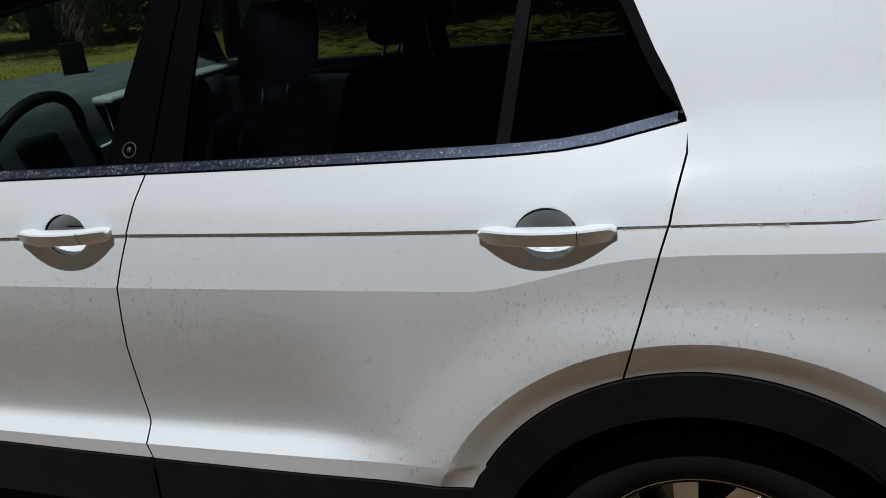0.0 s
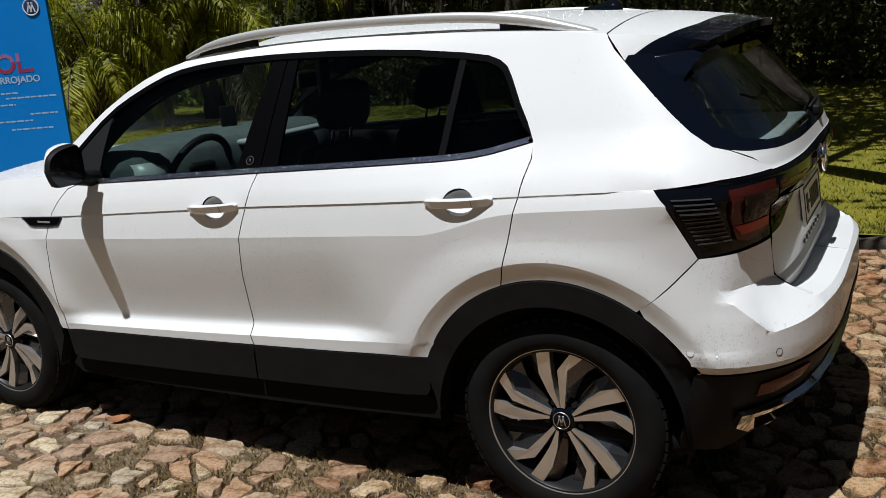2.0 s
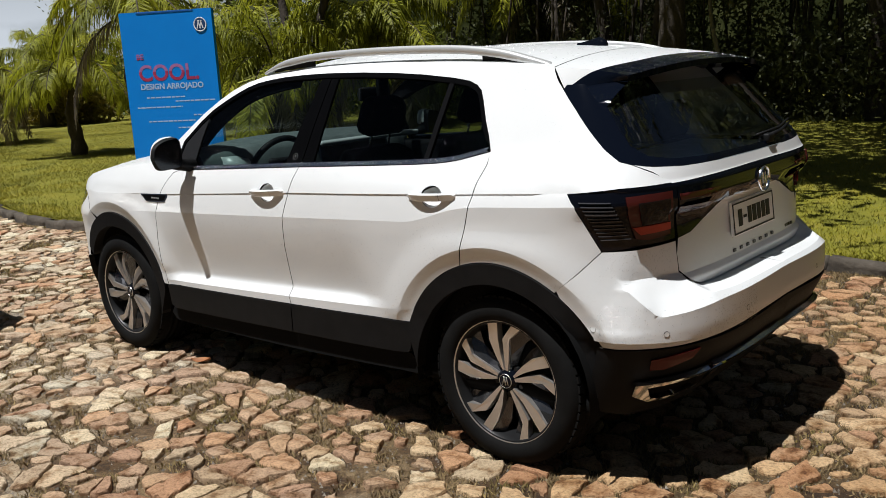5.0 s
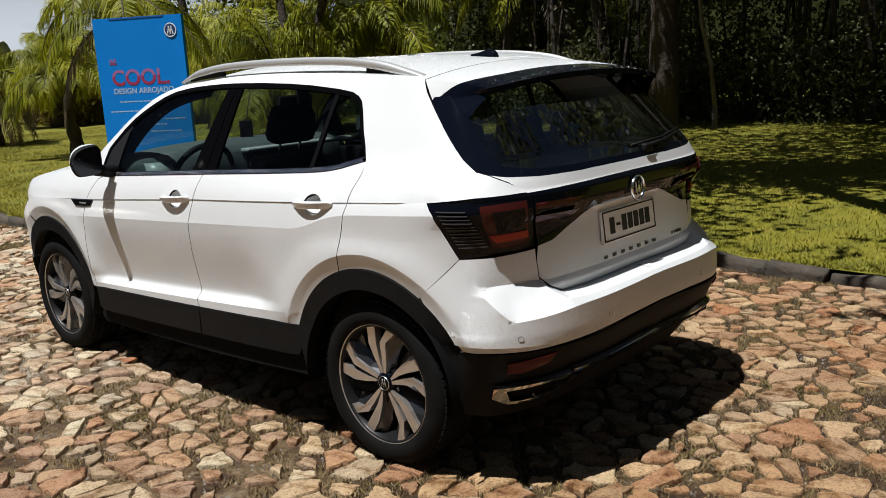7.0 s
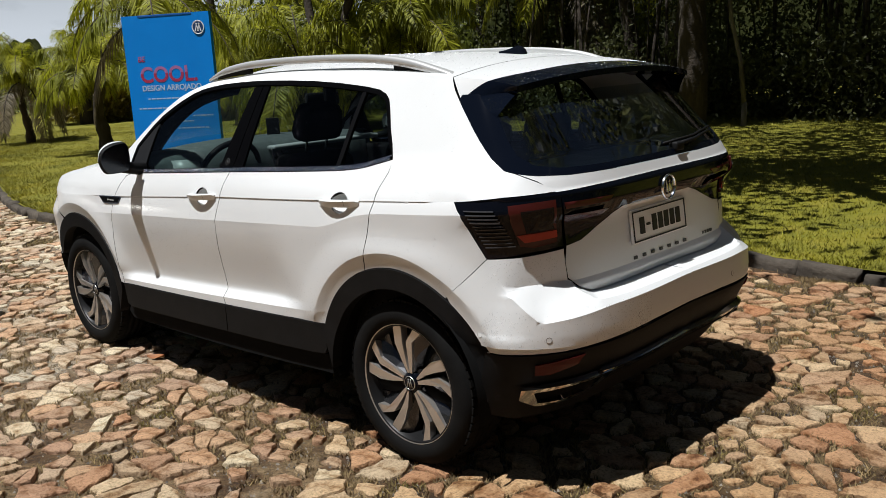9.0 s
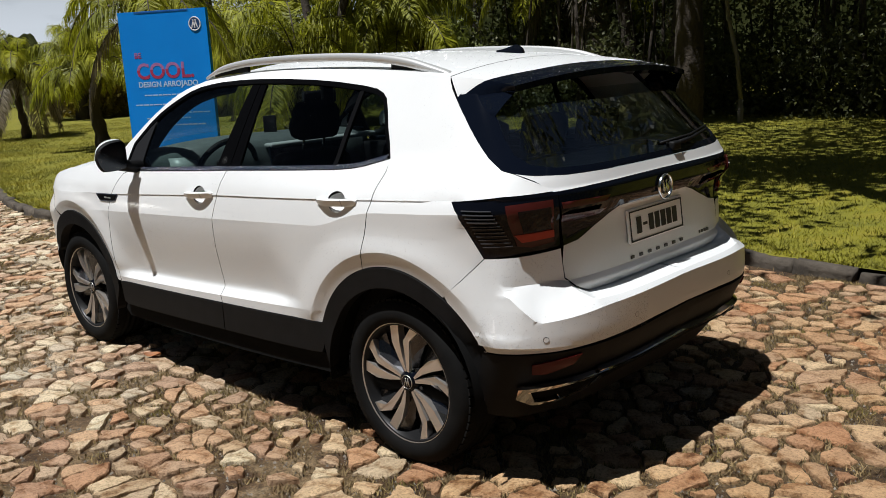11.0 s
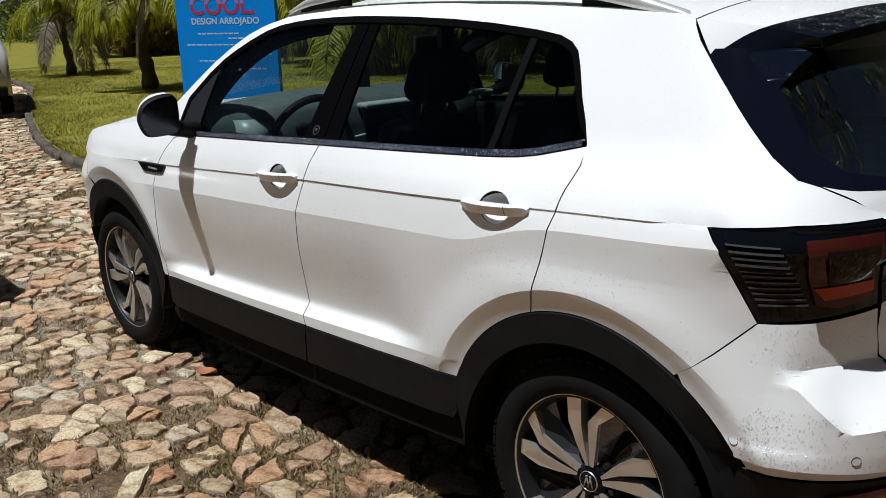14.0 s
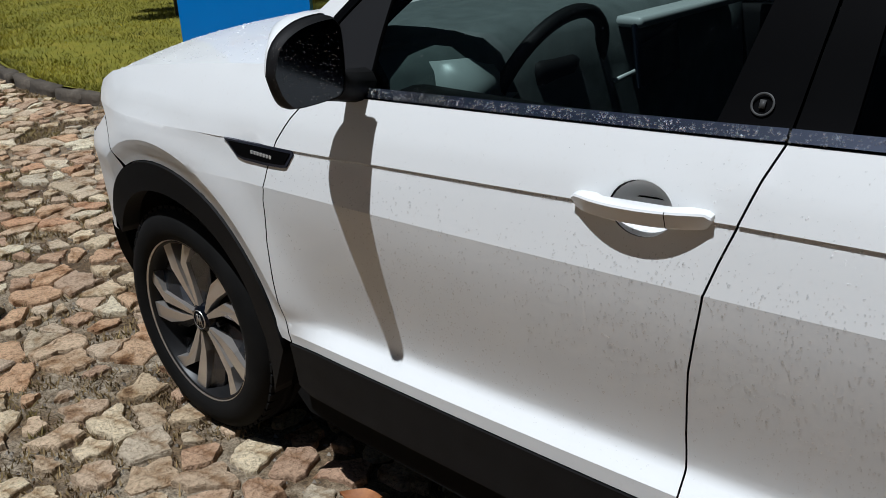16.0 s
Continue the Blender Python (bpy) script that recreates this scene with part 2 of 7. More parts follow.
# the bumper: its outer face, the body above its ledge, and the lines between which the one passes into the other
x_bumper = curve([(0.20, 0.50), (0.28, 0.56), (0.36, 0.63), (0.45, 0.705), (0.50, 0.738), (0.53, 0.748), (0.60, 0.752), (0.69, 0.748), (0.72, 0.742), (0.9, 0.735)])
x_above = curve([(0.60, 0.622), (0.80, 0.613), (0.87, 0.607), (1.0, 0.605)])
z_facet = curve([(0.30, 0.60), (0.38, 0.62), (0.44, 0.68), (0.480, 0.742), (0.50, 0.735), (0.588, 0.651), (0.70, 0.663), (0.80, 0.676), (0.85, 0.681), (1.365, 0.692)])
z_ledge = curve([(0.30, 0.84), (0.42, 0.815), (0.487, 0.764), (0.55, 0.766), (0.62, 0.765), (0.694, 0.757), (0.74, 0.727), (0.79, 0.702), (0.90, 0.699), (1.365, 0.704)])
rim_share = curve([(0.60, 0.0), (0.694, 0.10), (0.74, 0.50), (0.80, 0.86), (1.365, 0.92)])


def bumper_share(s, z):
    """How far out the bumper's skin lies at (s, z): 1 on its outer face, 0 on the body above its ledge."""
    lo, hi, rim = z_facet(s), z_ledge(s), rim_share(s)
    plain = min(max((0.88 - z) / 0.30, 0.0), 1.0)
    if z <= lo:
        folded = 1.0
    elif z <= hi:
        folded = 1 + (rim - 1) * (z - lo) / (hi - lo)
    else:
        folded = rim * max(1 - (z - hi) / 0.006, 0.0)
    k = smoothstep(0.44, 0.56, s)
    return plain * (1 - k) + folded * k


def half_width(x, z):
    """Half the car's width at x (kept on the straight part of the side) and z."""
    xc = min(max(x, NOSE0), 0.0)
    bow = -0.020 * ((xc + 1.2) / 1.15) ** 2
    zs, zc, zr = z_shoulder(x), z_crease(x), z_ridge(x)
    c = smoothstep(-2.48, -2.15, x)
    if z >= zs:
        y = 0.877 - f_upper(z - zs) - 0.030 * smoothstep(-1.3, 0.0, x) * smoothstep(0.0, 0.12, z - zs)
    elif z >= zc:
        y = 0.877 + c * (-0.0045 + 0.0195 * ((zs - z) / max(zs - zc, 1e-4)) ** 0.85)
    else:
        yc = 0.877 + 0.015 * c
        w = smoothstep(-2.24, -1.95, x) * (1 - smoothstep(-0.80, -0.50, x))
        t = (zc - z) / max(zc - zr, 1e-4)
        flat = yc - 0.010 * min(t, 1.0) - 0.012 * max(t - 0.1, 0) * (1 - smoothstep(-0.5, 0.1, x))
        dip = yc - f_lower(min(t, 1.0))
        y = flat * (1 - w) + dip * w
        if t > 1:
            y = ((yc - 0.018) * w + (yc - 0.021) * (1 - w)) - (0.03 * w + 0.08 * (1 - w)) * min(max(zr - z, 0), 0.05)
    for ax in (AXLE_R, AXLE_F):
        r = math.hypot(x - ax, z - HUB_Z)
        if r < 0.67 and z < 0.95:
            flare = 1.25 * smoothstep(0.452, 0.547, r) - 0.30 if r < 0.524 else 0.80 * (1 - smoothstep(0.512, 0.66, r))
            y += 0.017 * flare * (1 - smoothstep(0.84, 0.95, z)) * smoothstep(0.45, 0.56, z) 
    return y + bow


def nose_p(z):
    return NOSE_P + 0.7 * smoothstep(0.86, 0.66, z)


def nose_a(z):
    return NOSE_A - 0.10 * smoothstep(0.75, 1.05, z) - 0.06 * smoothstep(0.45, 0.25, z)


def skin(s, z, rear=x_gate):
    """The place on the near side of the skin (y < 0)."""
    if rear is x_bumper and s > 0:
        k = bumper_share(s, z)
        lip = 0.0025 * smoothstep(0.607, 0.598, z) * smoothstep(0.28, 0.36, s) * (1 - smoothstep(0.48, 0.60, s))
        p = skin(s, z, x_above).lerp(skin(s, z, lambda q: x_bumper(q)), k)
        return p + Vector((p.x, p.y, 0)).normalized() * lip
    if NOSE0 <= s <= 0:
        return Vector((s, -half_width(s, z), z))
    if s > 0:
        phi, p, x0, sg, a = s / TAIL_S * math.pi / 2, TAIL_P, 0.0, 1, rear(z)
    else:
        phi, p, x0, sg, a = (NOSE0 - s) / NOSE_S * math.pi / 2, nose_p(z), NOSE0, -1, nose_a(z)
    sn, cs = math.sin(phi), math.cos(phi)
    x = x0
    for _ in range(3):
        b = half_width(min(max(x, -2.95), 0.50), z)
        r = (abs(sn / a) ** p + abs(cs / b) ** p) ** (-1 / p)
        x = x0 + sg * r * sn
    return Vector((x, -r * cs, z))


def skin_y(x, z, rear=x_gate):
    """Half the width of the skin at x and z, also round the tail and nose."""
    if x > 0:
        b, q, p = half_width(min(x, 0.50), z), x / rear(z), TAIL_P
    elif x < NOSE0:
        b, q, p = half_width(max(x, -2.95), z), (NOSE0 - x) / nose_a(z), nose_p(z)
    else:
        return half_width(x, z)
    return b * max(1 - q ** p, 0.0) ** (1 / p)


def sz(x, y, z):
    """The (s, z) of a place on or near the skin."""
    if x > 0:
        return (math.atan2(x, abs(y)) / (math.pi / 2) * TAIL_S, z)
    if x < NOSE0:
        return (NOSE0 - math.atan2(NOSE0 - x, abs(y)) / (math.pi / 2) * NOSE_S, z)
    return (x, z)


LEVELS = (z_sillbot, z_clad, z_ridge, z_crease, z_shoulder, z_belt)


def to_v(s, z):
    zs = [f(s) for f in LEVELS]
    if z >= zs[-1]:
        return 5 + (z - zs[-1]) / 0.1
    if z <= zs[0]:
        return (z - zs[0]) / 0.1
    return float(np.interp(z, zs, range(6)))


def from_v(s, v):
    zs = [f(s) for f in LEVELS]
    if v >= 5:
        return zs[-1] + (v - 5) * 0.1
    if v <= 0:
        return zs[0] + v * 0.1
    return float(np.interp(v, range(6), zs))


V_CUTS = [-1.5, -1, -0.5, 0, 0.5, 1, 1.5, 2, 2.035, 2.07, 2.095, 2.13, 2.17, 2.25, 2.4, 2.6, 2.8, 2.9, 2.97, 3, 3.25, 3.5, 3.75, 3.99, 4, 4.25, 4.5, 5, 5.25, 5.5, 6, 6.5, 7, 7.5, 8, 8.3, 8.6, 8.8, 9, 9.2, 9.5]


def densify(poly, step):
    out = []
    for a, b in zip(poly, poly[1:] + poly[:1]):
        n = max(1, int(math.hypot(b[0] - a[0], b[1] - a[1]) / step))
        out += [(a[0] + (b[0] - a[0]) * k / n, a[1] + (b[1] - a[1]) * k / n) for k in range(n)]
    return out


def shrink(poly, d):
    """The outline drawn in by d on every side."""
    area = sum(a[0] * b[1] - b[0] * a[1] for a, b in zip(poly, poly[1:] + poly[:1]))
    sg = 1 if area > 0 else -1
    n, out = len(poly), []
    for i in range(n):
        a, b, c = Vector(poly[i - 1]), Vector(poly[i]), Vector(poly[(i + 1) % n])
        d1, d2 = (b - a).normalized(), (c - b).normalized()
        n1, n2 = Vector((-d1.y, d1.x)) * sg, Vector((-d2.y, d2.x)) * sg
        m = n1 + n2
        m = m.normalized() if m.length > 1e-4 else n1
        k = d / max(m.dot(n1), 0.4)
        out.append(tuple(b + m * k))
    return out


def skin_normal(s, z, rear):
    e = 0.004
    t1 = skin(s + e, z, rear) - skin(s - e, z, rear)
    t2 = skin(s, z + e, rear) - skin(s, z - e, rear)
    n = t1.cross(t2)
    return n.normalized() if n.length > 1e-9 else Vector((0, -1, 0))


def inside(poly, pts):
    """Which points lie inside the outline."""
    px, pz = np.array(poly).T
    qx, qz = np.roll(px, -1), np.roll(pz, -1)
    x, z = pts[:, :1], pts[:, 1:]
    cross = ((pz > z) != (qz > z)) & (x < (qx - px) * (z - pz) / np.where(qz == pz, 1e-12, qz - pz) + px)
    return cross.sum(1) % 2 == 1


def twin(bm):
    """Adds the mirror image across y = 0, welded along the middle."""
    geo = bmesh.ops.duplicate(bm, geom=bm.verts[:] + bm.edges[:] + bm.faces[:])["geom"]
    for v in geo:
        if isinstance(v, bmesh.types.BMVert):
            v.co.y = -v.co.y
    bmesh.ops.reverse_faces(bm, faces=[f for f in geo if isinstance(f, bmesh.types.BMFace)])
    bmesh.ops.remove_doubles(bm, verts=[v for v in bm.verts if abs(v.co.y) < 1e-6], dist=1e-5)


def panel_mesh(poly, gap=0.0018, depth=0.030, lift=0.0, rear=x_gate, step=0.045, far=False, both=False, fine=0.025, vcuts=None, holes=(), guides=(), walls=0):
    """A sheet-metal panel with outline poly in (s, z), following the skin, with flanges turned in along its edges, and with holes.
    guides: lines in (s, z) along which the sheet is creased."""
    poly = densify(shrink(densify(poly, fine), gap) if gap else poly, fine)
    loops = [[(s, to_v(s, z)) for s, z in poly]] + [[(s, to_v(s, z)) for s, z in h] for h in holes]
    pts, edges = [], []

    def chain(line, closed):
        k = len(pts)
        pts.extend(Vector((p[0], p[1] * 0.12)) for p in line)
        edges.extend((k + i, k + i + 1) for i in range(len(line) - 1))
        if closed:
            edges.append((k + len(line) - 1, k))

    for loop in loops:
        chain(loop, True)
    ss, vs = [p[0] for p in loops[0]], [p[1] for p in loops[0]]
    cuts = [v for v in (V_CUTS if vcuts is None else vcuts) if min(vs) + 1e-3 < v < max(vs) - 1e-3]
    cols = [k * step for k in range(math.ceil(min(ss) / step), int(max(ss) // step) + 1)]
    grid = set()
    for v in cuts:
        row = [(s, v) for s in [min(ss) - 0.01] + cols + [max(ss) + 0.01]]
        chain(row, False)
    if not cuts:
        chain([(s, (min(vs) + max(vs)) / 2) for s in cols], False) if len(cols) > 1 else None
    for g in guides:
        chain([(s, to_v(s, z)) for s, z in g], False)
    vc, _, fc, *_ = delaunay_2d_cdt(pts, edges, [], 0, 1e-6)
    co = np.array([(p.x, p.y / 0.12) for p in vc])
    mid = np.array([co[list(f)].mean(0) for f in fc])
    keep = inside(loops[0], mid)
    for h in loops[1:]:
        keep &= ~inside(h, mid)
    bm = bmesh.new()
    vert = {}
    for f, k in zip(fc, keep):
        if k:
            for i in f:
                if i not in vert:
                    vert[i] = bm.verts.new((co[i][0], co[i][1], 0))
            try:
                bm.faces.new([vert[i] for i in f])
            except ValueError:
                pass
    marks = (2, 3, 3.99, 4)
    for e in bm.edges:
        p, q = e.verts[0].co, e.verts[1].co
        if abs(p.y - q.y) < 1e-5 and any(abs(p.y - k) < 1e-4 for k in marks) and -2.52 < p.x < 0.5 and (p.y > 2.5 or -2.15 < p.x < -0.44):
            e.smooth = False
    norm = {}
    for v in bm.verts:
        s, z = v.co.x, from_v(v.co.x, v.co.y)
        norm[v] = skin_normal(s, z, rear)
        v.co = skin(s, z, rear) + norm[v] * lift
    for e in bm.edges:
        if guides and any(all(abs(math.hypot(v.co.x - ax, v.co.z - HUB_Z) - 0.524) < 0.002 for v in e.verts) for ax in (AXLE_R, AXLE_F)):
            e.smooth = False
    bm.normal_update()
    wrong = [f for f in bm.faces if f.normal.dot(sum((norm[v] for v in f.verts), Vector())) < 0]
    bmesh.ops.reverse_faces(bm, faces=wrong)
    if both:
        for v in bm.verts:
            if abs(v.co.y) < 0.006:
                v.co.y = 0
    rim = [e for e in bm.edges if e.is_boundary and not (both and abs(e.verts[0].co.y) < 1e-6 and abs(e.verts[1].co.y) < 1e-6)]
    if depth:
        old = {v for e in rim for v in e.verts}
        r = bmesh.ops.extrude_edge_only(bm, edges=rim)["geom"]
        for e in rim:
            e.smooth = False
        for f in [g for g in r if isinstance(g, bmesh.types.BMFace)]:
            f.material_index = walls
        for v in [g for g in r if isinstance(g, bmesh.types.BMVert)]:
            src = next((o for o in (e.other_vert(v) for e in v.link_edges) if o in old), None)
            if src is not None:
                v.co = src.co - norm[src] * depth
    if both:
        twin(bm)
    elif far:
        for v in bm.verts:
            v.co.y = -v.co.y
        bmesh.ops.reverse_faces(bm, faces=bm.faces[:])
    return bm


def arc(cx, cz, r, a0, a1, n=24):
    """An arc on the side of the car, as (s, z)."""
    out = []
    for k in range(n + 1):
        a = radians(a0 + (a1 - a0) * k / n)
        x, z = cx + r * math.cos(a), cz + r * math.sin(a)
        out.append(sz(x, skin_y(x, z), z))
    return out


def arch_angle(ax, r, z, front):
    a = math.degrees(math.asin((z - HUB_Z) / r))
    return 180 - a if front else a


ARCH_R, OPEN_R = 0.465, 0.395
GAP_F = [(-1.915, 1.052), (-1.99, 1.049), (-2.045, 1.032), (-2.085, 0.99), (-2.122, 0.94), (-2.152, 0.876), (-2.174, 0.80), (-2.182, 0.70), (-2.178, 0.60), (-2.168, 0.50), (-2.160, 0.442)]
GAP_M = [(-1.058, 1.100), (-1.075, 1.055), (-1.093, 0.995), (-1.113, 0.935), (-1.127, 0.887), (-1.141, 0.80), (-1.150, 0.745), (-1.154, 0.68), (-1.157, 0.62), (-1.157, 0.56), (-1.152, 0.52), (-1.142, 0.483)]
GAP_R = [(-0.057, 1.187), (-0.058, 1.14), (-0.069, 1.09), (-0.080, 1.035), (-0.092, 0.99), (-0.120, 0.88), (-0.150, 0.769)]
WIN = [(-2.050, 1.066), (-2.046, 1.13), (-2.036, 1.185), (-2.00, 1.220), (-1.935, 1.281), (-1.865, 1.333), (-1.80, 1.367), (-1.72, 1.403), (-1.63, 1.438), (-1.56, 1.457), (-1.47, 1.470), (-1.38, 1.478), (-1.25, 1.484), (-1.12, 1.487), (-1.02, 1.487), (-0.84, 1.484), (-0.66, 1.477), (-0.50, 1.466), (-0.335, 1.449), (-0.25, 1.436), (-0.207, 1.420), (-0.180, 1.400), (-0.158, 1.365), (-0.119, 1.29), (-0.089, 1.24), (-0.062, 1.192)]
ROOF_EDGE = [(-2.20, 1.100), (-2.10, 1.188), (-2.03, 1.246), (-1.93, 1.324), (-1.84, 1.380), (-1.75, 1.427), (-1.66, 1.465), (-1.55, 1.494), (-1.42, 1.510), (-1.30, 1.517), (-1.12, 1.523), (-0.90, 1.526), (-0.67, 1.523), (-0.40, 1.514), (-0.13, 1.500), (0.05, 1.486), (0.125, 1.478)]
roof_edge = curve(ROOF_EDGE)


def belt_line(x0, x1, dz=0.0, n=16):
    return [(x0 + (x1 - x0) * k / n, z_belt(x0 + (x1 - x0) * k / n) + dz) for k in range(n + 1)]


def clad_line(x0, x1, n=10):
    return [(x0 + (x1 - x0) * k / n, z_clad(x0 + (x1 - x0) * k / n)) for k in range(n + 1)]


car = thing("car", "white compact crossover with black cladding, wet with rain, on cobbles", "car")

# the arch meets the sill trim behind the front wheel and before the rear one
A_F = arch_angle(AXLE_F, ARCH_R, 0.442, False)
A_R = arch_angle(AXLE_R, ARCH_R, 0.505, True)
FRONT_DOOR = belt_line(-1.915, -1.058) + GAP_M[1:] + clad_line(-1.142, -2.158)[1:] + GAP_F[::-1][1:-1]
TOP_R = math.degrees(math.atan2(0.769 - HUB_Z, -0.150))
REAR_DOOR = belt_line(-1.058, -0.058) + GAP_R[1:-1] + arc(AXLE_R, HUB_Z, ARCH_R, TOP_R, A_R, 12) + clad_line(-0.43, -1.142)[1:] + GAP_M[::-1][1:-1]
BUMP_A = 24.5
LAMP = [sz(0.300, 0.80, 1.059), sz(0.45, 0.735, 1.076), sz(0.60, 0.616, 1.083), sz(0.585, 0.585, 0.884), sz(0.50, 0.72, 0.873), sz(0.427, 0.815, 0.866)]
GATE_EDGE = [sz(0.60, 0.640, 1.080), sz(0.545, 0.675, 1.12), sz(0.480, 0.700, 1.148)]
WING = [sz(0.480, 0.700, 1.148), sz(0.43, 0.70, 1.160), sz(0.37, 0.69, 1.20), sz(0.31, 0.680, 1.26), sz(0.245, 0.660, 1.33), sz(0.182, 0.637, 1.397)]
ROOF_SEAM = [sz(0.182, 0.637, 1.397), sz(0.15, 0.62, 1.43), sz(0.128, 0.605, 1.462), sz(0.122, 0.60, 1.478)]
QB_GAP = [sz(0.427, 0.815, 0.866), sz(0.35, 0.845, 0.79), sz(0.272, 0.865, 0.724)]
QA = math.degrees(math.atan2(0.724 - HUB_Z, 0.272))
QUARTER = [(-0.064, 1.188)] + GAP_R[1:-1] + arc(AXLE_R, HUB_Z, ARCH_R, TOP_R, QA + 0.5, 16) + QB_GAP[::-1][1:] + LAMP[:3] + GATE_EDGE[1:] + WING[1:] + ROOF_SEAM[1:] + \
    [p for p in ROOF_EDGE[::-1] if p[0] < 0.1] + [(-2.18, 1.086), (-2.12, 1.066), (-2.06, 1.058)] + WIN[:-1]
FENDER = GAP_F + arc(AXLE_F, HUB_Z, ARCH_R, A_F, 116, 18) + [sz(-2.885, 0.83, 0.775), sz(-2.93, 0.82, 0.83), sz(-2.965, 0.80, 0.870), sz(-3.03, 0.755, 0.905), sz(-3.10, 0.70, 0.915), sz(-3.04, 0.735, 0.948), sz(-2.95, 0.765, 0.985), sz(-2.85, 0.79, 1.008), sz(-2.75, 0.80, 1.028), (-2.5, 1.058), (-2.2, 1.083), (-2.10, 1.062)]
HOODLINE = curve([(-3.4, 0.84), (-3.10, 0.915), (-3.04, 0.948), (-2.95, 0.985), (-2.85, 1.008), (-2.75, 1.028), (-2.5, 1.058), (-2.2, 1.083), (-2.0, 1.09)])
HEADLAMP = [sz(-2.965, 0.80, 0.870), sz(-3.03, 0.755, 0.905), sz(-3.10, 0.70, 0.912), sz(-3.25, 0.50, 0.885), sz(-3.30, 0.45, 0.765), sz(-3.20, 0.60, 0.765), sz(-3.05, 0.755, 0.803)]
NOSE_PANEL = [sz(-2.885, 0.83, 0.775), sz(-2.93, 0.82, 0.83), sz(-2.965, 0.80, 0.868), sz(-3.05, 0.755, 0.800), sz(-3.20, 0.60, 0.762), sz(-3.30, 0.45, 0.762), (NOSE0 - NOSE_S, 0.762), (NOSE0 - NOSE_S, 0.46), sz(-3.15, 0.66, 0.46), sz(-3.055, 0.80, 0.50)] + arc(AXLE_F, HUB_Z, ARCH_R, 158, 118, 10)
BUMPER = QB_GAP + arc(AXLE_R, HUB_Z, ARCH_R, QA, BUMP_A, 12)[1:] + [sz(0.44, 0.865, 0.538), sz(0.55, 0.80, 0.542), sz(0.65, 0.70, 0.548), sz(0.72, 0.50, 0.562), sz(0.74, 0.25, 0.575), (TAIL_S, 0.580), (TAIL_S, 0.7155), (1.1, 0.7135), (0.90, 0.7110), (0.80, 0.7140), (0.745, 0.7385), (0.694, 0.765), (0.690, 0.80), (0.686, 0.83), sz(0.585, 0.585, 0.876), sz(0.50, 0.72, 0.866)]



def ellipse(cx, cz, rx, rz, n=28):
    return [(cx + rx * math.cos(k * math.tau / n), cz + rz * math.sin(k * math.tau / n)) for k in range(n)]


RIDGES = [arc(AXLE_R, HUB_Z, r, 12, 168, 70) for r in (0.476, 0.488, 0.50, 0.512, 0.524, 0.536, 0.55, 0.565, 0.585, 0.61, 0.64)] + [arc(AXLE_F, HUB_Z, r, 12, 168, 70) for r in (0.476, 0.488, 0.50, 0.512, 0.524, 0.536, 0.55, 0.565, 0.585, 0.61, 0.64)]
# second slot blackens the flanges: shade in the panel gaps put into colour
PANEL = (PAINT, SEAL_GAP)
HANDLES = {"front_door": (-1.242, 0.982), "rear_door": (-0.272, 1.019)}
for far in (False, True):
    for name, outline in (("front_door", FRONT_DOOR), ("rear_door", REAR_DOOR)):
        hx, hz = HANDLES[name]
        tagged(part(name, panel_mesh(outline, far=far, holes=[ellipse(hx, hz + 0.001, 0.0525, 0.0405)], guides=RIDGES, walls=1), PANEL, car), "white door with raindrops and a pull handle")
    part("quarter_panel", panel_mesh(QUARTER, far=far, guides=RIDGES, walls=1), PANEL, car)
    part("front_fender", panel_mesh(FENDER, far=far, guides=RIDGES, walls=1), PANEL, car)
FINE_CUTS = [k * 0.1 for k in range(-20, 60)]
FINER_CUTS = [k * 0.03 for k in range(-60, 240)]
LEDGES = [[(k * 0.02, f(k * 0.02) + dz) for k in range(15, 69)] for f, dz in ((z_facet, 0.0), (z_ledge, 0.0), (z_ledge, -0.006), (z_ledge, 0.006))]
bm = panel_mesh(BUMPER, rear=x_bumper, both=True, gap=0.0006, vcuts=FINER_CUTS, step=0.03, walls=1, guides=LEDGES + RIDGES[:11])
for e in bm.edges:
    ends = [sz(*v.co) for v in e.verts]
    if any(all(s_ > 0.53 and abs(z_ - f(s_)) < 0.0012 for s_, z_ in ends) for f in (z_facet, z_ledge)) or len(e.link_faces) == 2 and e.calc_face_angle(0) > 0.5:
        e.smooth = False
part("rear_bumper", bm, PANEL, car)
part("front_bumper", panel_mesh(NOSE_PANEL, both=True, vcuts=FINE_CUTS, guides=RIDGES[11:], walls=1), PANEL, car)


def flat_grid(xs, ys, fn):
    bm = bmesh.new()
    g = [[bm.verts.new(fn(x, y)) for y in ys] for x in xs]
    for a, b in zip(g, g[1:]):
        for k in range(len(ys) - 1):
            bm.faces.new((a[k], b[k], b[k + 1], a[k + 1]))
    return bm


def steps(a, b, n):
    return [a + (b - a) * k / n for k in range(n + 1)]


def roof_point(x, u):
    """u from -1 (near edge) to 1."""
    ze = roof_edge(x)
    crown = 0.036 * smoothstep(-2.2, -1.3, x) + 0.02
    return Vector((x, skin_y(x, ze) * u, ze - 0.004 + crown * (1 - abs(u) ** 2.2)))


part("roof", flat_grid(steps(-1.30, 0.118, 24), steps(-1, 1, 24), roof_point), PAINT, car, "white roof wet with rain")


def spoiler_point(t, u, drop=0.0):
    """The spoiler's top from the roof seam (t = 0) to its trailing edge."""
    p = roof_point(0.124, u)
    reach = 0.335 - 0.05 * abs(u) ** 3
    return Vector((0.124 + reach * t, p.y * (1 - 0.02 * t), p.z - 0.030 * t * (1 + 0.8 * t) + 0.016 * t * abs(u) ** 2 - drop))


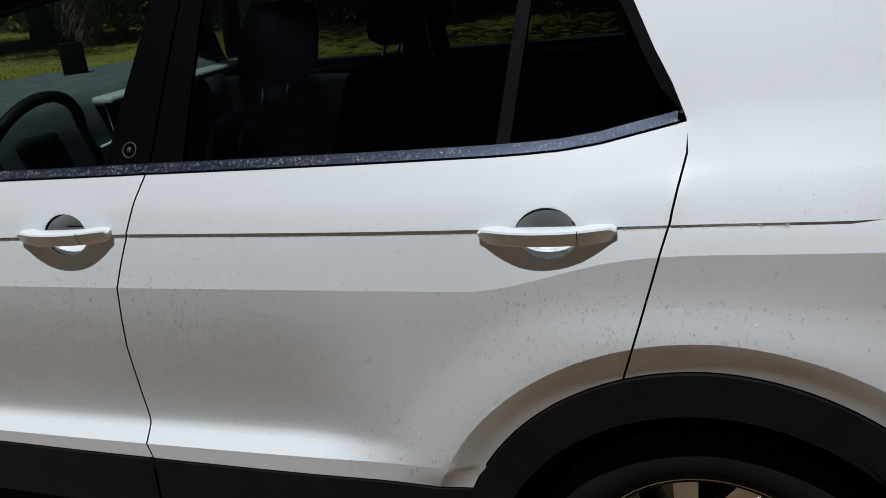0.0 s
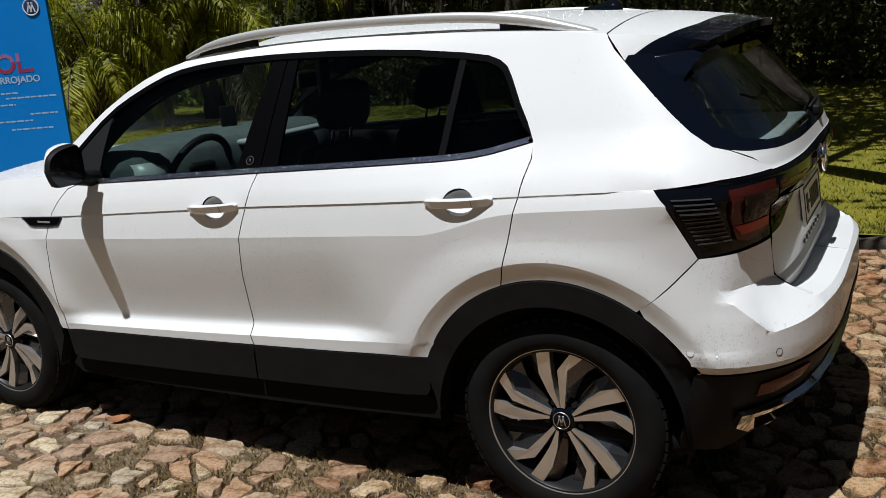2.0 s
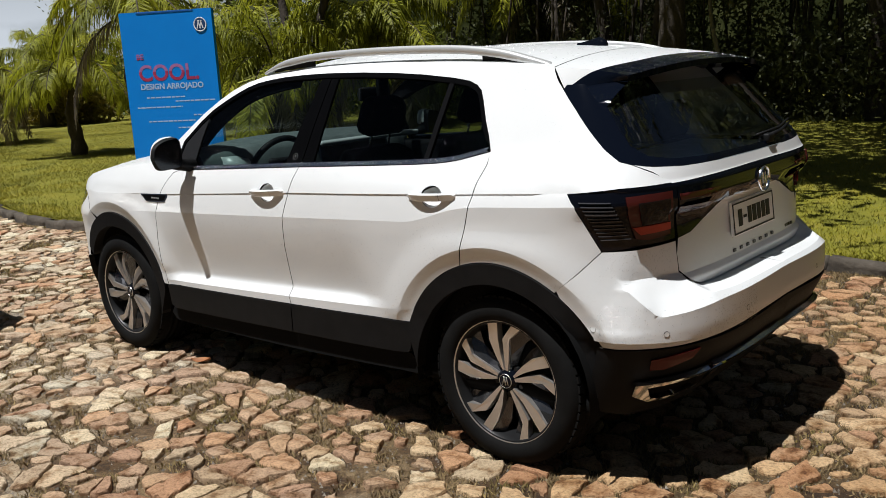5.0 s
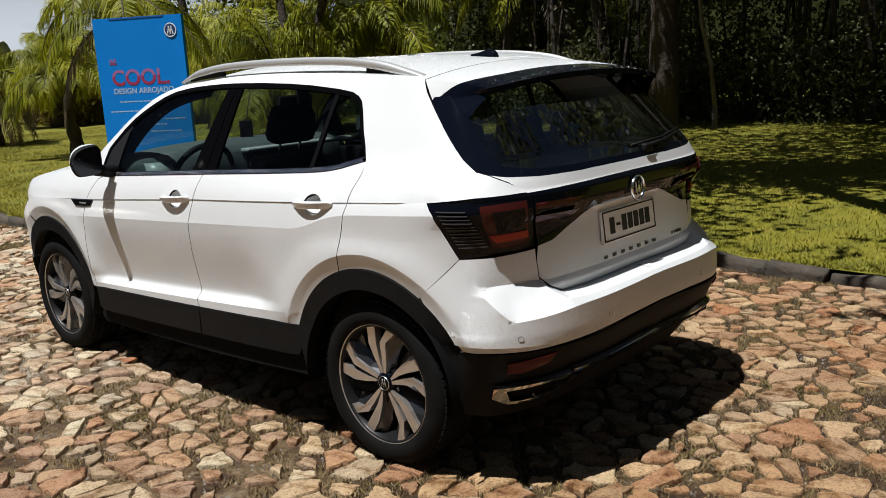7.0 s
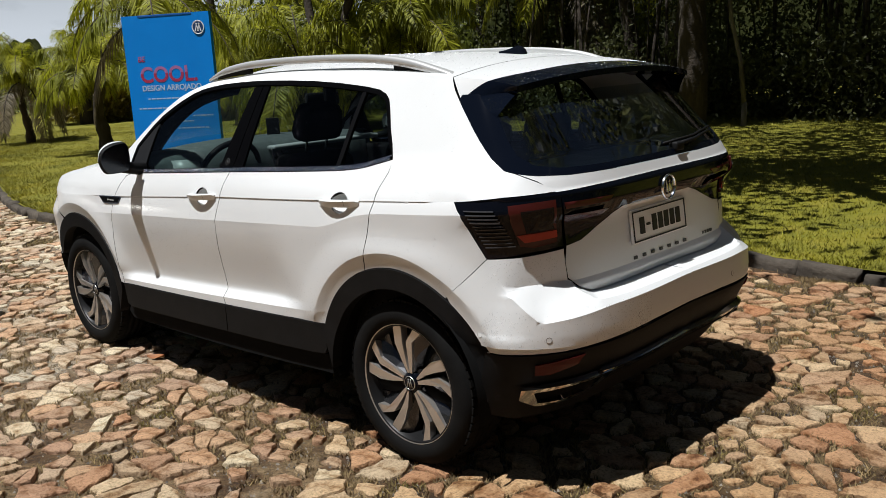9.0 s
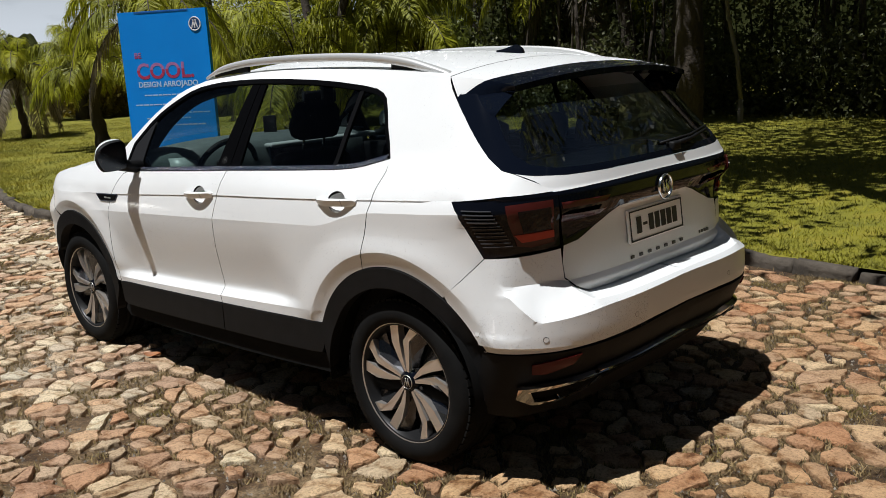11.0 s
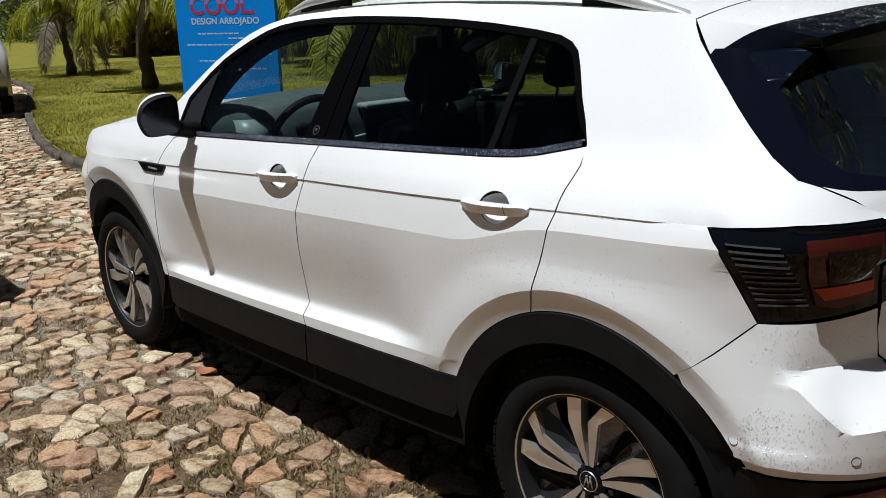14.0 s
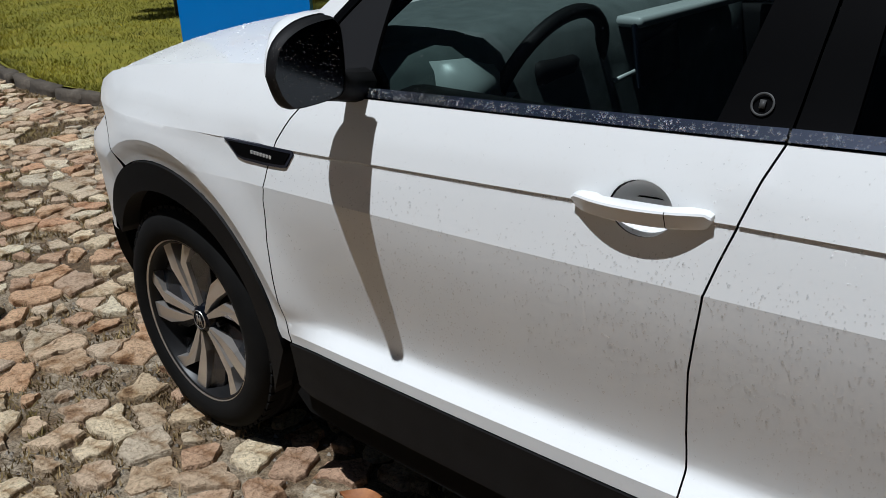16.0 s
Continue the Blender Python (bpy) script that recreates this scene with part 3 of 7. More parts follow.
def rim_start(u):
    return 0.66 - 0.08 * smoothstep(0.6, 1.0, abs(u))


part("spoiler", flat_grid(steps(0, 1, 8), steps(-1, 1, 40), lambda t, u: spoiler_point(t * rim_start(u), u)), PAINT, car)
bm = flat_grid(steps(0, 1, 6), steps(-1, 1, 40), lambda t, u: spoiler_point(rim_start(u) + 0.004 + (0.996 - rim_start(u)) * t, u))
low = flat_grid(steps(0.0, 1.0, 6), steps(-1, 1, 24), lambda t, u: spoiler_point(t, u, 0.022 + 0.03 * (1 - t)))
me = bpy.data.meshes.new("tmp")
low.to_mesh(me)
low.free()
bm.from_mesh(me)
bpy.data.meshes.remove(me)
edge = flat_grid([0, 1], steps(-1, 1, 24), lambda t, u: spoiler_point(1.0, u, 0.022 * t))
me = bpy.data.meshes.new("tmp")
edge.to_mesh(me)
edge.free()
bm.from_mesh(me)
bpy.data.meshes.remove(me)
part("spoiler_lip", bm, WINGBLACK, car, "gloss black trailing edge, wet")

TIP = Vector((0.412, 0.586, 1.424))
SPB = Vector((0.182, 0.637, 1.397))
for far in (False, True):
    sg = 1 if far else -1

    def side_point(t, k):
        a = spoiler_point(t, -1)
        b = SPB.lerp(TIP, t)
        return Vector((a.x + (b.x - a.x) * k, sg * (abs(a.y) + (b.y - abs(a.y)) * k + 0.008 * k * (1 - k)), a.z + (b.z - a.z) * k))

    part("spoiler_cheek", flat_grid(steps(0, 1, 6), steps(0, 1, 6), lambda t, k: side_point(t * 0.58 * (1 - k) ** 0.75, k)), PAINT, car)
    part("spoiler_cheek", flat_grid(steps(0, 1, 8), steps(0, 1, 6), lambda t, k: side_point(0.58 * (1 - k) ** 0.75 + 0.003 + (0.997 - 0.58 * (1 - k) ** 0.75) * t, k)), WINGBLACK, car)
    outer = spline([(0.182, 0.637, 1.397), (0.215, 0.650, 1.365), (0.245, 0.660, 1.33), (0.28, 0.671, 1.293), (0.318, 0.682, 1.252)], 0.02)
    inner = spline([(0.412, 0.580, 1.424), (0.378, 0.602, 1.385), (0.350, 0.627, 1.342), (0.332, 0.655, 1.298), (0.322, 0.681, 1.254)], 0.02)
    n = 14
    pick = lambda line, t: line[min(int(t * (len(line) - 1) + 0.5), len(line) - 1)]
    part("spoiler_winglet", flat_grid(steps(0, 1, n), steps(0, 1, 4), lambda t, k: Vector((lambda p: (p.x, sg * p.y, p.z))(pick(outer, t).lerp(pick(inner, t), k) + Vector((0.004, 0.003, 0)) * math.sin(k * math.pi)))), WINGBLACK, car, "gloss black winglet beside the rear window")


def hood_point(x, u):
    ze = HOODLINE(x)
    return Vector((x - 0.14 * (1 - u * u) * smoothstep(-2.4, -3.1, x), skin_y(x, ze) * u, ze - 0.005 + 0.055 * (1 - abs(u) ** 2.5)))


part("hood", flat_grid(steps(-3.12, -2.12, 24), steps(-1, 1, 20), hood_point), PAINT, car, "white bonnet beaded with rain")


def screen_point(t, u):
    """The windscreen from the cowl (t = 0) to the roof."""
    x = -2.16 + 0.86 * t
    ze = roof_edge(x)
    p = roof_point(x, u)
    return Vector((x - 0.24 * (1 - u * u) * (1 - t * 0.78), p.y * 0.93, ze - 0.012 + 0.045 * (1 - u * u)))


ws = part("windscreen", flat_grid(steps(0, 1, 14), steps(-1, 1, 16), screen_point), GLASS_SCREEN, car)

# near-black inner shell: shade behind the joints is put into its colour
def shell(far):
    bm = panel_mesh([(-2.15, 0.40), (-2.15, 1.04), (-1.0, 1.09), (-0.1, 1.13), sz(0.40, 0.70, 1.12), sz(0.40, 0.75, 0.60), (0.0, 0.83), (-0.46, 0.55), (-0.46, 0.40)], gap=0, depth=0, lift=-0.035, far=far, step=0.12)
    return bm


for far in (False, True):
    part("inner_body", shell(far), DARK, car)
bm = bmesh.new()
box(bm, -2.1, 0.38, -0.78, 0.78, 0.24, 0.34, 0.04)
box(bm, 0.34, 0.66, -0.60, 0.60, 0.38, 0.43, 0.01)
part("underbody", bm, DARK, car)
bm = bmesh.new()
box(bm, -3.25, -2.1, -0.60, 0.60, 0.25, 0.80, 0.08)
part("engine_bay", bm, DARK, car)


# ---- wheels ----
def wheel(ax, far):
    spin = 1 if ax == AXLE_R else -13
    hub = new("wheel")
    hub.parent = car
    sg = 1 if far else -1
    hub.matrix_local = Matrix.Translation((ax, sg * 0.725, HUB_Z)) @ pose(0, 0, 0, 0, 0, 180 if far else 0)
    # local: outside face towards -y
    turn = pose(0, 0, 0, -90, 0, 0)
    R, W = 0.332, 0.205
    bm = bmesh.new()
    prof = [(0.232, -W / 2 + 0.012), (0.243, -W / 2 - 0.001), (0.272, -W / 2 - 0.011), (0.302, -W / 2 - 0.003), (0.322, -W / 2 + 0.014), (R, -W / 2 + 0.034)]
    prof += [(R, y) for y in (-0.045, -0.041)] + [(R - 0.007, -0.040), (R - 0.007, -0.032), (R, -0.031), (R, -0.006), (R - 0.007, -0.005), (R - 0.007, 0.005), (R, 0.006), (R, 0.031), (R - 0.007, 0.032), (R - 0.007, 0.040), (R, 0.041)]
    prof += [(r, -h) for r, h in prof[:6][::-1]]
    lathe(bm, prof, 72, turn)
    bm.normal_update()
    tyre = part("tyre", bm, RUBBER, hub)
    bm = bmesh.new()
    for k in range(60):
        a = k * math.tau / 60
        for y0, y1, tw in ((-0.088, -0.048, 0.03), (0.048, 0.088, -0.03)):
            m = Matrix.Rotation(a, 4, "Y") @ Matrix.Translation((0, 0, R - 0.004))
            box(bm, -0.0125, 0.0125, y0, y1, -0.004, 0.004, 0, m)
    tagged(part("tread", bm, RUBBER, tyre, smooth=False), kind="stuff")
    bm = bmesh.new()
    lathe(bm, [(0.238, -0.093), (0.2335, -0.098), (0.229, -0.093), (0.224, -0.070), (0.212, -0.03), (0.210, 0.09), (0.230, 0.10)], 72, turn)
    part("rim", bm, RIMDARK, hub)
    bm = bmesh.new()
    lathe(bm, [(0.2410, -0.0950), (0.2385, -0.1010), (0.2355, -0.0950)], 72, turn)
    part("rim_lip", bm, MACHINED, hub)
    bm = bmesh.new()
    lathe(bm, [(0.0, -0.02), (0.17, -0.02), (0.17, 0.0)], 40, turn)
    part("brake_disc", bm, RIMDARK, hub)
    # five pairs of bent blades
    def polar(r, a):
        return (r * math.sin(radians(a)), r * math.cos(radians(a)))
    for k in range(5):
        for sgn in (-1, 1):
            c = k * 72 + spin
            if sgn < 0:
                face = [polar(0.040, -20), polar(0.10, -26), polar(0.165, -24.5), polar(0.2365, -18.5), polar(0.2375, -13), polar(0.2365, -7.5), polar(0.160, -10), polar(0.10, -12), polar(0.040, -8)]
                side = [polar(0.044, -18), polar(0.10, -25), polar(0.165, -23.5), polar(0.235, -17.5), polar(0.235, -29), polar(0.165, -36), polar(0.10, -38), polar(0.05, -32)]
            else:
                face = [polar(0.040, -4), polar(0.10, -3.5), polar(0.168, -2.5), polar(0.2365, 10), polar(0.2375, 15), polar(0.2365, 20.5), polar(0.172, 8.5), polar(0.10, 9.5), polar(0.040, 14)]
                side = [polar(0.044, 13), polar(0.10, 9), polar(0.172, 8), polar(0.235, 19.5), polar(0.235, 33), polar(0.17, 25), polar(0.10, 23), polar(0.05, 28)]
            rot = Matrix.Rotation(radians(c), 4, "Y")
            bm = bmesh.new()
            prism(bm, face, -0.082, -0.050, 0.012)
            for v in bm.verts:
                rr = math.hypot(v.co.x, v.co.z)
                v.co.y += -0.010 * smoothstep(0.05, 0.2, rr) + 0.004
            bmesh.ops.transform(bm, matrix=rot, verts=bm.verts[:])
            spoke = part("spoke", bm, MACHINED, hub, smooth=False)
            bm = bmesh.new()
            prism(bm, side, -0.066, -0.040, 0.0)
            for v in bm.verts:
                rr = math.hypot(v.co.x, v.co.z)
                a = (math.degrees(math.atan2(v.co.x, v.co.z)) + 180) % 360 - 180
                a = -a - 6 if sgn < 0 else a + 4
                v.co.y += -0.012 * smoothstep(0.05, 0.2, rr) + 0.03 * smoothstep(14, 28, a)
            bmesh.ops.transform(bm, matrix=rot, verts=bm.verts[:])
            part("spoke_flank", bm, FLANK, spoke, smooth=False)
    bm = bmesh.new()
    lathe(bm, [(0.0, -0.083), (0.026, -0.083), (0.030, -0.080), (0.034, -0.078), (0.044, -0.070), (0.050, -0.04)], 32, turn)
    cap = part("hub_cap", bm, GLOSSBLACK, hub)
    bm = bmesh.new()
    lathe(bm, [(0.0262, -0.0836), (0.0268, -0.0846), (0.0276, -0.0846), (0.0282, -0.0800)], 32, turn)
    for dx, ang in ((-0.009, 16), (0.009, -16), (-0.003, -16), (0.003, 16)):
        box(bm, -0.0018, 0.0018, -0.0846, -0.0830, -0.017, 0.017, 0, Matrix.Translation((dx, 0, 0)) @ Matrix.Rotation(radians(ang), 4, "Y"))
    part("hub_badge", bm, MACHINED, cap)
    for k in range(5):
        bm = bmesh.new()
        m = Matrix.Rotation(radians(k * 72 + 36 + spin), 4, "Y") @ Matrix.Translation((0, -0.052, 0.058)) @ turn
        bmesh.ops.create_cone(bm, cap_ends=True, segments=8, radius1=0.009, radius2=0.008, depth=0.02, matrix=m)
        part("wheel_bolt", bm, RIMDARK, hub, smooth=False)


for ax in (AXLE_R, AXLE_F):
    for far in (False, True):
        wheel(ax, far)


def clad_sheet(outline, lift, depth=0.03, rear=x_gate, both=False, far=False, **kw):
    return panel_mesh(outline, gap=0.0015, depth=depth, lift=lift, rear=rear, both=both, far=far, **kw)


REAR_ARCH = arc(AXLE_R, HUB_Z, ARCH_R, A_R + 4, BUMP_A - 2, 36) + arc(AXLE_R, HUB_Z - 0.012, OPEN_R, BUMP_A - 22, A_R + 22, 36)
FRONT_ARCH = arc(AXLE_F, HUB_Z, ARCH_R, 151, A_F - 4, 36) + arc(AXLE_F, HUB_Z - 0.012, OPEN_R, A_F - 22, 151, 36)
SILL_F = clad_line(-2.165, -1.144) + [(-1.144, 0.42), (-1.144, 0.352), (-2.10, 0.322), (-2.145, 0.335)]
SILL_R = clad_line(-1.140, -0.43) + [(-0.425, 0.40), (-0.44, 0.376), (-0.52, 0.368), (-1.140, 0.352), (-1.140, 0.42)]
ROCKER = [(-2.16, 0.330), (-1.13, 0.352), (-0.45, 0.366), (-0.40, 0.33), (-0.38, 0.285), (-1.1, 0.262), (-2.15, 0.245), (-2.20, 0.28)]
CORNER_R = [sz(0.428, 0.86, 0.536), sz(0.40, 0.86, 0.42), sz(0.385, 0.86, 0.30), sz(0.50, 0.80, 0.27), (0.9, 0.26), (1.2, 0.255), (TAIL_S, 0.25), (TAIL_S, 0.577), (1.2, 0.572), (0.95, 0.559), sz(0.65, 0.70, 0.545), sz(0.55, 0.80, 0.539)]
NOSE_LOW = [sz(-3.12, 0.74, 0.50), sz(-3.16, 0.66, 0.46), (NOSE0 - NOSE_S, 0.46), (NOSE0 - NOSE_S, 0.22), sz(-3.20, 0.60, 0.22), sz(-3.16, 0.66, 0.26), sz(-3.13, 0.72, 0.4)]
for far in (False, True):
    part("rear_arch_trim", clad_sheet(REAR_ARCH, 0.006, 0.05, far=far, vcuts=[]), CLAD, car)
    part("front_arch_trim", clad_sheet(FRONT_ARCH, 0.006, 0.05, far=far, vcuts=[]), CLAD, car)
    part("sill_trim", clad_sheet(SILL_F, 0.004, far=far), CLAD, car)
    part("sill_trim", clad_sheet(SILL_R, 0.004, far=far), CLAD, car)
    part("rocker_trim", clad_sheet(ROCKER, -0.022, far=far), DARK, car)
    for ax in (AXLE_R, AXLE_F):
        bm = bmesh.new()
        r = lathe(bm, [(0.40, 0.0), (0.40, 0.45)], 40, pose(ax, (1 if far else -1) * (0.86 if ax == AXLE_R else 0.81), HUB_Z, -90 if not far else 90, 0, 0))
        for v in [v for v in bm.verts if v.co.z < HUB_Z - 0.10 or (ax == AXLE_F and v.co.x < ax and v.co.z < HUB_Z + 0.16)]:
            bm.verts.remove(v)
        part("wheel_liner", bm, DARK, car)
part("rear_valance", clad_sheet(CORNER_R, 0.003, rear=x_bumper, both=True), CLAD, car)
part("front_valance", clad_sheet(NOSE_LOW, 0.003, both=True), CLAD, car)


# ---- windows and their trim ----
FULL_WIN = WIN + belt_line(-0.064, -2.044, 0.018)[1:-1]
INNER = shrink(densify(FULL_WIN, 0.02), 0.017)
win_top = curve(WIN)


def slant(xb, xt, n=10):
    """A line up from the belt at xb to the top of the window at xt."""
    zb, zt = z_belt(xb) + 0.018, win_top(xt) - 0.017
    return [(xb + (xt - xb) * k / n, zb + (zt - zb) * k / n) for k in range(n + 1)]


inner_top = [p for p in INNER if p[1] > z_belt(p[0]) + 0.040]
inner_top.sort(key=lambda p: p[0])
GLASS_F = [p for p in inner_top if p[0] < -1.10] + slant(-1.165, -1.095)[::-1] + belt_line(-1.165, -2.010, 0.019)[1:]
GLASS_RD = slant(-0.985, -0.985) + [p for p in inner_top if -0.97 < p[0] < -0.36] + slant(-0.372, -0.348)[::-1] + belt_line(-0.372, -0.985, 0.019)[1:]
GLASS_Q = slant(-0.348, -0.325) + [p for p in inner_top if -0.31 < p[0] and p[1] > 1.225] + [(-0.110, 1.200)] + belt_line(-0.135, -0.348, 0.019)[1:]
PILLAR_F = slant(-1.165, -1.095) + slant(-1.060, -1.035)[::-1]
PILLAR_R = slant(-1.056, -1.031) + slant(-0.985, -0.985)[::-1]
DIVIDER = slant(-0.372, -0.348) + slant(-0.348, -0.325)[::-1]
SEAL_BAND = WIN + inner_top[::-1]
for far in (False, True):
    for name, outline, mat in (("door_glass", GLASS_F, GLASS), ("door_glass", GLASS_RD, GLASS_REAR), ("quarter_glass", GLASS_Q, GLASS_REAR)):
        pane = part(name, panel_mesh(outline, gap=0.0, depth=0, lift=-0.010, far=far, step=0.09, vcuts=[5.5, 6.5, 7.5, 8.3]), mat, car, "dark tinted window glass spotted with rain")
    part("window_seal", panel_mesh(SEAL_BAND, gap=0.0, depth=0.012, lift=-0.001, far=far), SEAL_GAP, car)
    part("pillar_trim", panel_mesh(PILLAR_F, gap=0.0005, depth=0.01, lift=-0.006, far=far), SEAL_GAP, car)
    part("pillar_trim", panel_mesh(PILLAR_R, gap=0.0005, depth=0.01, lift=-0.006, far=far), SEAL_GAP, car)
    part("window_divider", panel_mesh(DIVIDER, gap=0.0, depth=0.012, lift=-0.003, far=far), material("dark_grey_trim", (0.004, 0.004, 0.0045), 0.6, spec=0.04) if not far else bpy.data.materials["dark_grey_trim"], car)
    for a, b in ((-1.915, -1.060), (-1.056, -0.076)):
        strip = belt_line(a, b, 0.0005) + belt_line(b, a, 0.0165)
        part("belt_strip", panel_mesh(strip, gap=0.0, depth=0.012, lift=0.004, far=far, vcuts=[5.09]), TRIM, car, "metal belt strip tinted like reflected sky, with raindrops")
# round mark on the pillar trim
bm = bmesh.new()
lathe(bm, [(0.0135, 0.0), (0.0150, 0.0012), (0.0165, 0.0)], 32, Matrix.Translation(skin(-1.107, 1.140) + Vector((0, 0.002, 0))) @ pose(0, 0, 0, 64, 0, 0))
box(bm, -0.004, 0.004, -0.006, 0.006, -0.001, 0.001, 0, Matrix.Translation(skin(-1.107, 1.140) + Vector((0, 0.002, 0))) @ pose(0, 0, 0, 64, 0, 0))
part("pillar_mark", bm, material("pale_grey_mark", (0.05, 0.05, 0.05), 0.5, spec=0.2), car, "pale ring mark on the black pillar")


# ---- door handles ----
def door_handle(cx, cz, far):
    sg = 1 if far else -1
    y0 = abs(skin(cx, cz).y)
    bm = bmesh.new()
    prof = [(1.0, 0.0), (0.97, -0.006), (0.88, -0.015), (0.70, -0.023), (0.45, -0.028), (0.0, -0.030)]
    rings = []
    for f, d in prof[:-1]:
        ring = []
        for k in range(28):
            a = k * math.tau / 28
            x, z = cx + 0.054 * f * math.cos(a), cz + 0.001 + 0.042 * f * math.sin(a)
            p = skin(x, z)
            ring.append(bm.verts.new((x, p.y - d - 0.0005 if d == 0 else p.y - d, z)))
        rings.append(ring)
    for a, b in zip(rings, rings[1:]):
        for k in range(28):
            bm.faces.new((a[k], a[(k + 1) % 28], b[(k + 1) % 28], b[k]))
    bm.faces.new(rings[-1])
    if far:
        for v in bm.verts:
            v.co.y = -v.co.y
    cup = part("handle_cup", bm, PAINT, car)
    # the pull: a flat-faced bar that bows away from the door and runs into it at both ends
    bm = bmesh.new()
    n, L = 28, 0.114
    secs = []
    slope = (z_shoulder(cx + 0.1) - z_shoulder(cx - 0.1)) / 0.2

    def section(x):
        t = (x - cx) / L
        e = max(1 - abs(t) ** 2.2, 0.0)
        r = max(1 - abs(t) ** 16, 0.0) ** 0.5
        zc = cz + 0.004 + slope * (x - cx)
        top, bot = zc + 0.011 - 0.006 * (1 - r), zc - 0.004 - 0.013 * r
        base = skin(x, zc).y
        out = base - 0.011 - 0.027 * e
        inn = base - 0.012 * smoothstep(0.72, 0.48, abs(t)) + 0.004
        return [(x, inn, top), (x, out + 0.010, top + 0.001), (x, out + 0.002, top - 0.001), (x, out, top - 0.004), (x, out + 0.0075, bot + 0.003), (x, out + 0.0110, bot), (x, inn, bot)]

    for k in range(n + 1):
        secs.append([bm.verts.new(q) for q in section(cx - L + 2 * L * k / n)])
    for a, b in zip(secs, secs[1:]):
        for k in range(7):
            bm.faces.new((a[k], a[(k + 1) % 7], b[(k + 1) % 7], b[k]))
    bm.faces.new(secs[0][::-1])
    bm.faces.new(secs[-1])
    bmesh.ops.recalc_face_normals(bm, faces=bm.faces[:])
    for e in bm.edges:
        if len(e.link_faces) == 2 and e.calc_face_angle(0) > 0.5:
            e.smooth = False
    if far:
        for v in bm.verts:
            v.co.y = -v.co.y
        bmesh.ops.reverse_faces(bm, faces=bm.faces[:])
    pull = part("door_handle", bm, PAINT, car, "body-coloured pull handle over a scooped recess")
    # joint of the end cap, on the front face
    bm = bmesh.new()
    lines = []
    for x in (cx + 0.0545, cx + 0.0558):
        q = section(x)
        lines.append([bm.verts.new((x, sg * (-q[k][1] + 0.0006), q[k][2])) for k in (2, 3, 4, 5)])
    for k in range(3):
        bm.faces.new((lines[0][k], lines[1][k], lines[1][k + 1], lines[0][k + 1]))
    part("handle_joint", bm, SEAL_GAP, pull, smooth=False)


for far in (False, True):
    for cx, cz in HANDLES.values():
        door_handle(cx, cz, far)


# ---- mirrors ----
def mirror(far):
    sg = 1 if far else -1
    M = Matrix.Diagonal((1, 1, 1, 1)) if not far else Matrix.Diagonal((1, -1, 1, 1))
    outline = [(-0.092, -0.006), (-0.080, 0.032), (-0.054, 0.056), (-0.010, 0.072), (0.040, 0.078), (0.064, 0.076), (0.076, 0.062), (0.080, 0.010), (0.077, -0.040), (0.066, -0.062), (0.030, -0.068), (-0.032, -0.070), (-0.060, -0.064), (-0.080, -0.040)]
    outline = [tuple(p) for p in spline([(a, b, 0) for a, b in outline + outline[:1]], 0.012)][:-1]
    # u outwards-to-inwards: -u is the outer end; rings from the glass forwards
    C = Vector((-1.842, -0.978, 1.143))

    def ring(bm, f, dx, du=0.0, dz=0.0):
        vs = []
        for p in outline:
            u, w = 0.008 + p[0] * 0.90 * f + du, p[1] * f + dz
            deep = dx if dx > -0.013 else -0.013 + (dx + 0.013) * (0.15 + 0.85 * smoothstep(-0.085, 0.03, u))
            vs.append(bm.verts.new(M @ (C + Vector((deep + 0.06 * u, u, w)))))
        return vs

    def skin_rings(bm, specs, cap=True):
        rs = [ring(bm, *q) for q in specs]
        for a, b in zip(rs, rs[1:]):
            for k in range(len(a)):
                bm.faces.new((a[k], a[(k + 1) % len(a)], b[(k + 1) % len(a)], b[k]))
        if cap:
            bm.faces.new(rs[-1])
        bmesh.ops.recalc_face_normals(bm, faces=bm.faces[:])
        return bm

    hub = new("wing_mirror")
    hub.parent = car
    part("mirror_rim", skin_rings(bmesh.new(), [(0.95, 0.004), (0.96, -0.002), (0.99, -0.004), (1.015, -0.014), (1.015, -0.032), (1.0, -0.05), (0.93, -0.075, 0.0, -0.004)], False), CLAD, hub)
    bm = skin_rings(bmesh.new(), [(1.022, -0.030, 0, 0.002), (1.025, -0.038, 0, 0.003), (1.0, -0.060, 0.0, 0.006), (0.86, -0.092, 0.0, 0.006), (0.6, -0.112, 0.0, 0.008), (0.3, -0.120, 0.0, 0.010)])
    for f in [f for f in bm.faces if f.calc_center_median().z < C.z - 0.004]:
        bm.faces.remove(f)
    part("mirror_cap", bm, PAINT, hub, "white mirror cap")
    part("mirror_base", skin_rings(bmesh.new(), [(1.0, -0.014), (0.99, -0.04), (0.93, -0.070), (0.8, -0.092), (0.5, -0.108), (0.3, -0.114)]), CLAD, hub)
    bm = bmesh.new()
    bm.faces.new(ring(bm, 0.955, 0.002))
    bmesh.ops.recalc_face_normals(bm, faces=bm.faces[:])
    part("mirror_glass", bm, material("mirror_glass", (0.035, 0.038, 0.042), 0.12, metal=1.0) if not far else bpy.data.materials["mirror_glass"], hub, "mirror glass covered in raindrops")
    bm = bmesh.new()
    tube(bm, [M @ Vector(p) for p in ((-1.888, -0.915, 1.100), (-1.893, -0.87, 1.085), (-1.90, -0.80, 1.072))], [0.034, 0.030, 0.034], 10)
    part("mirror_arm", bm, CLAD, hub)
    return hub


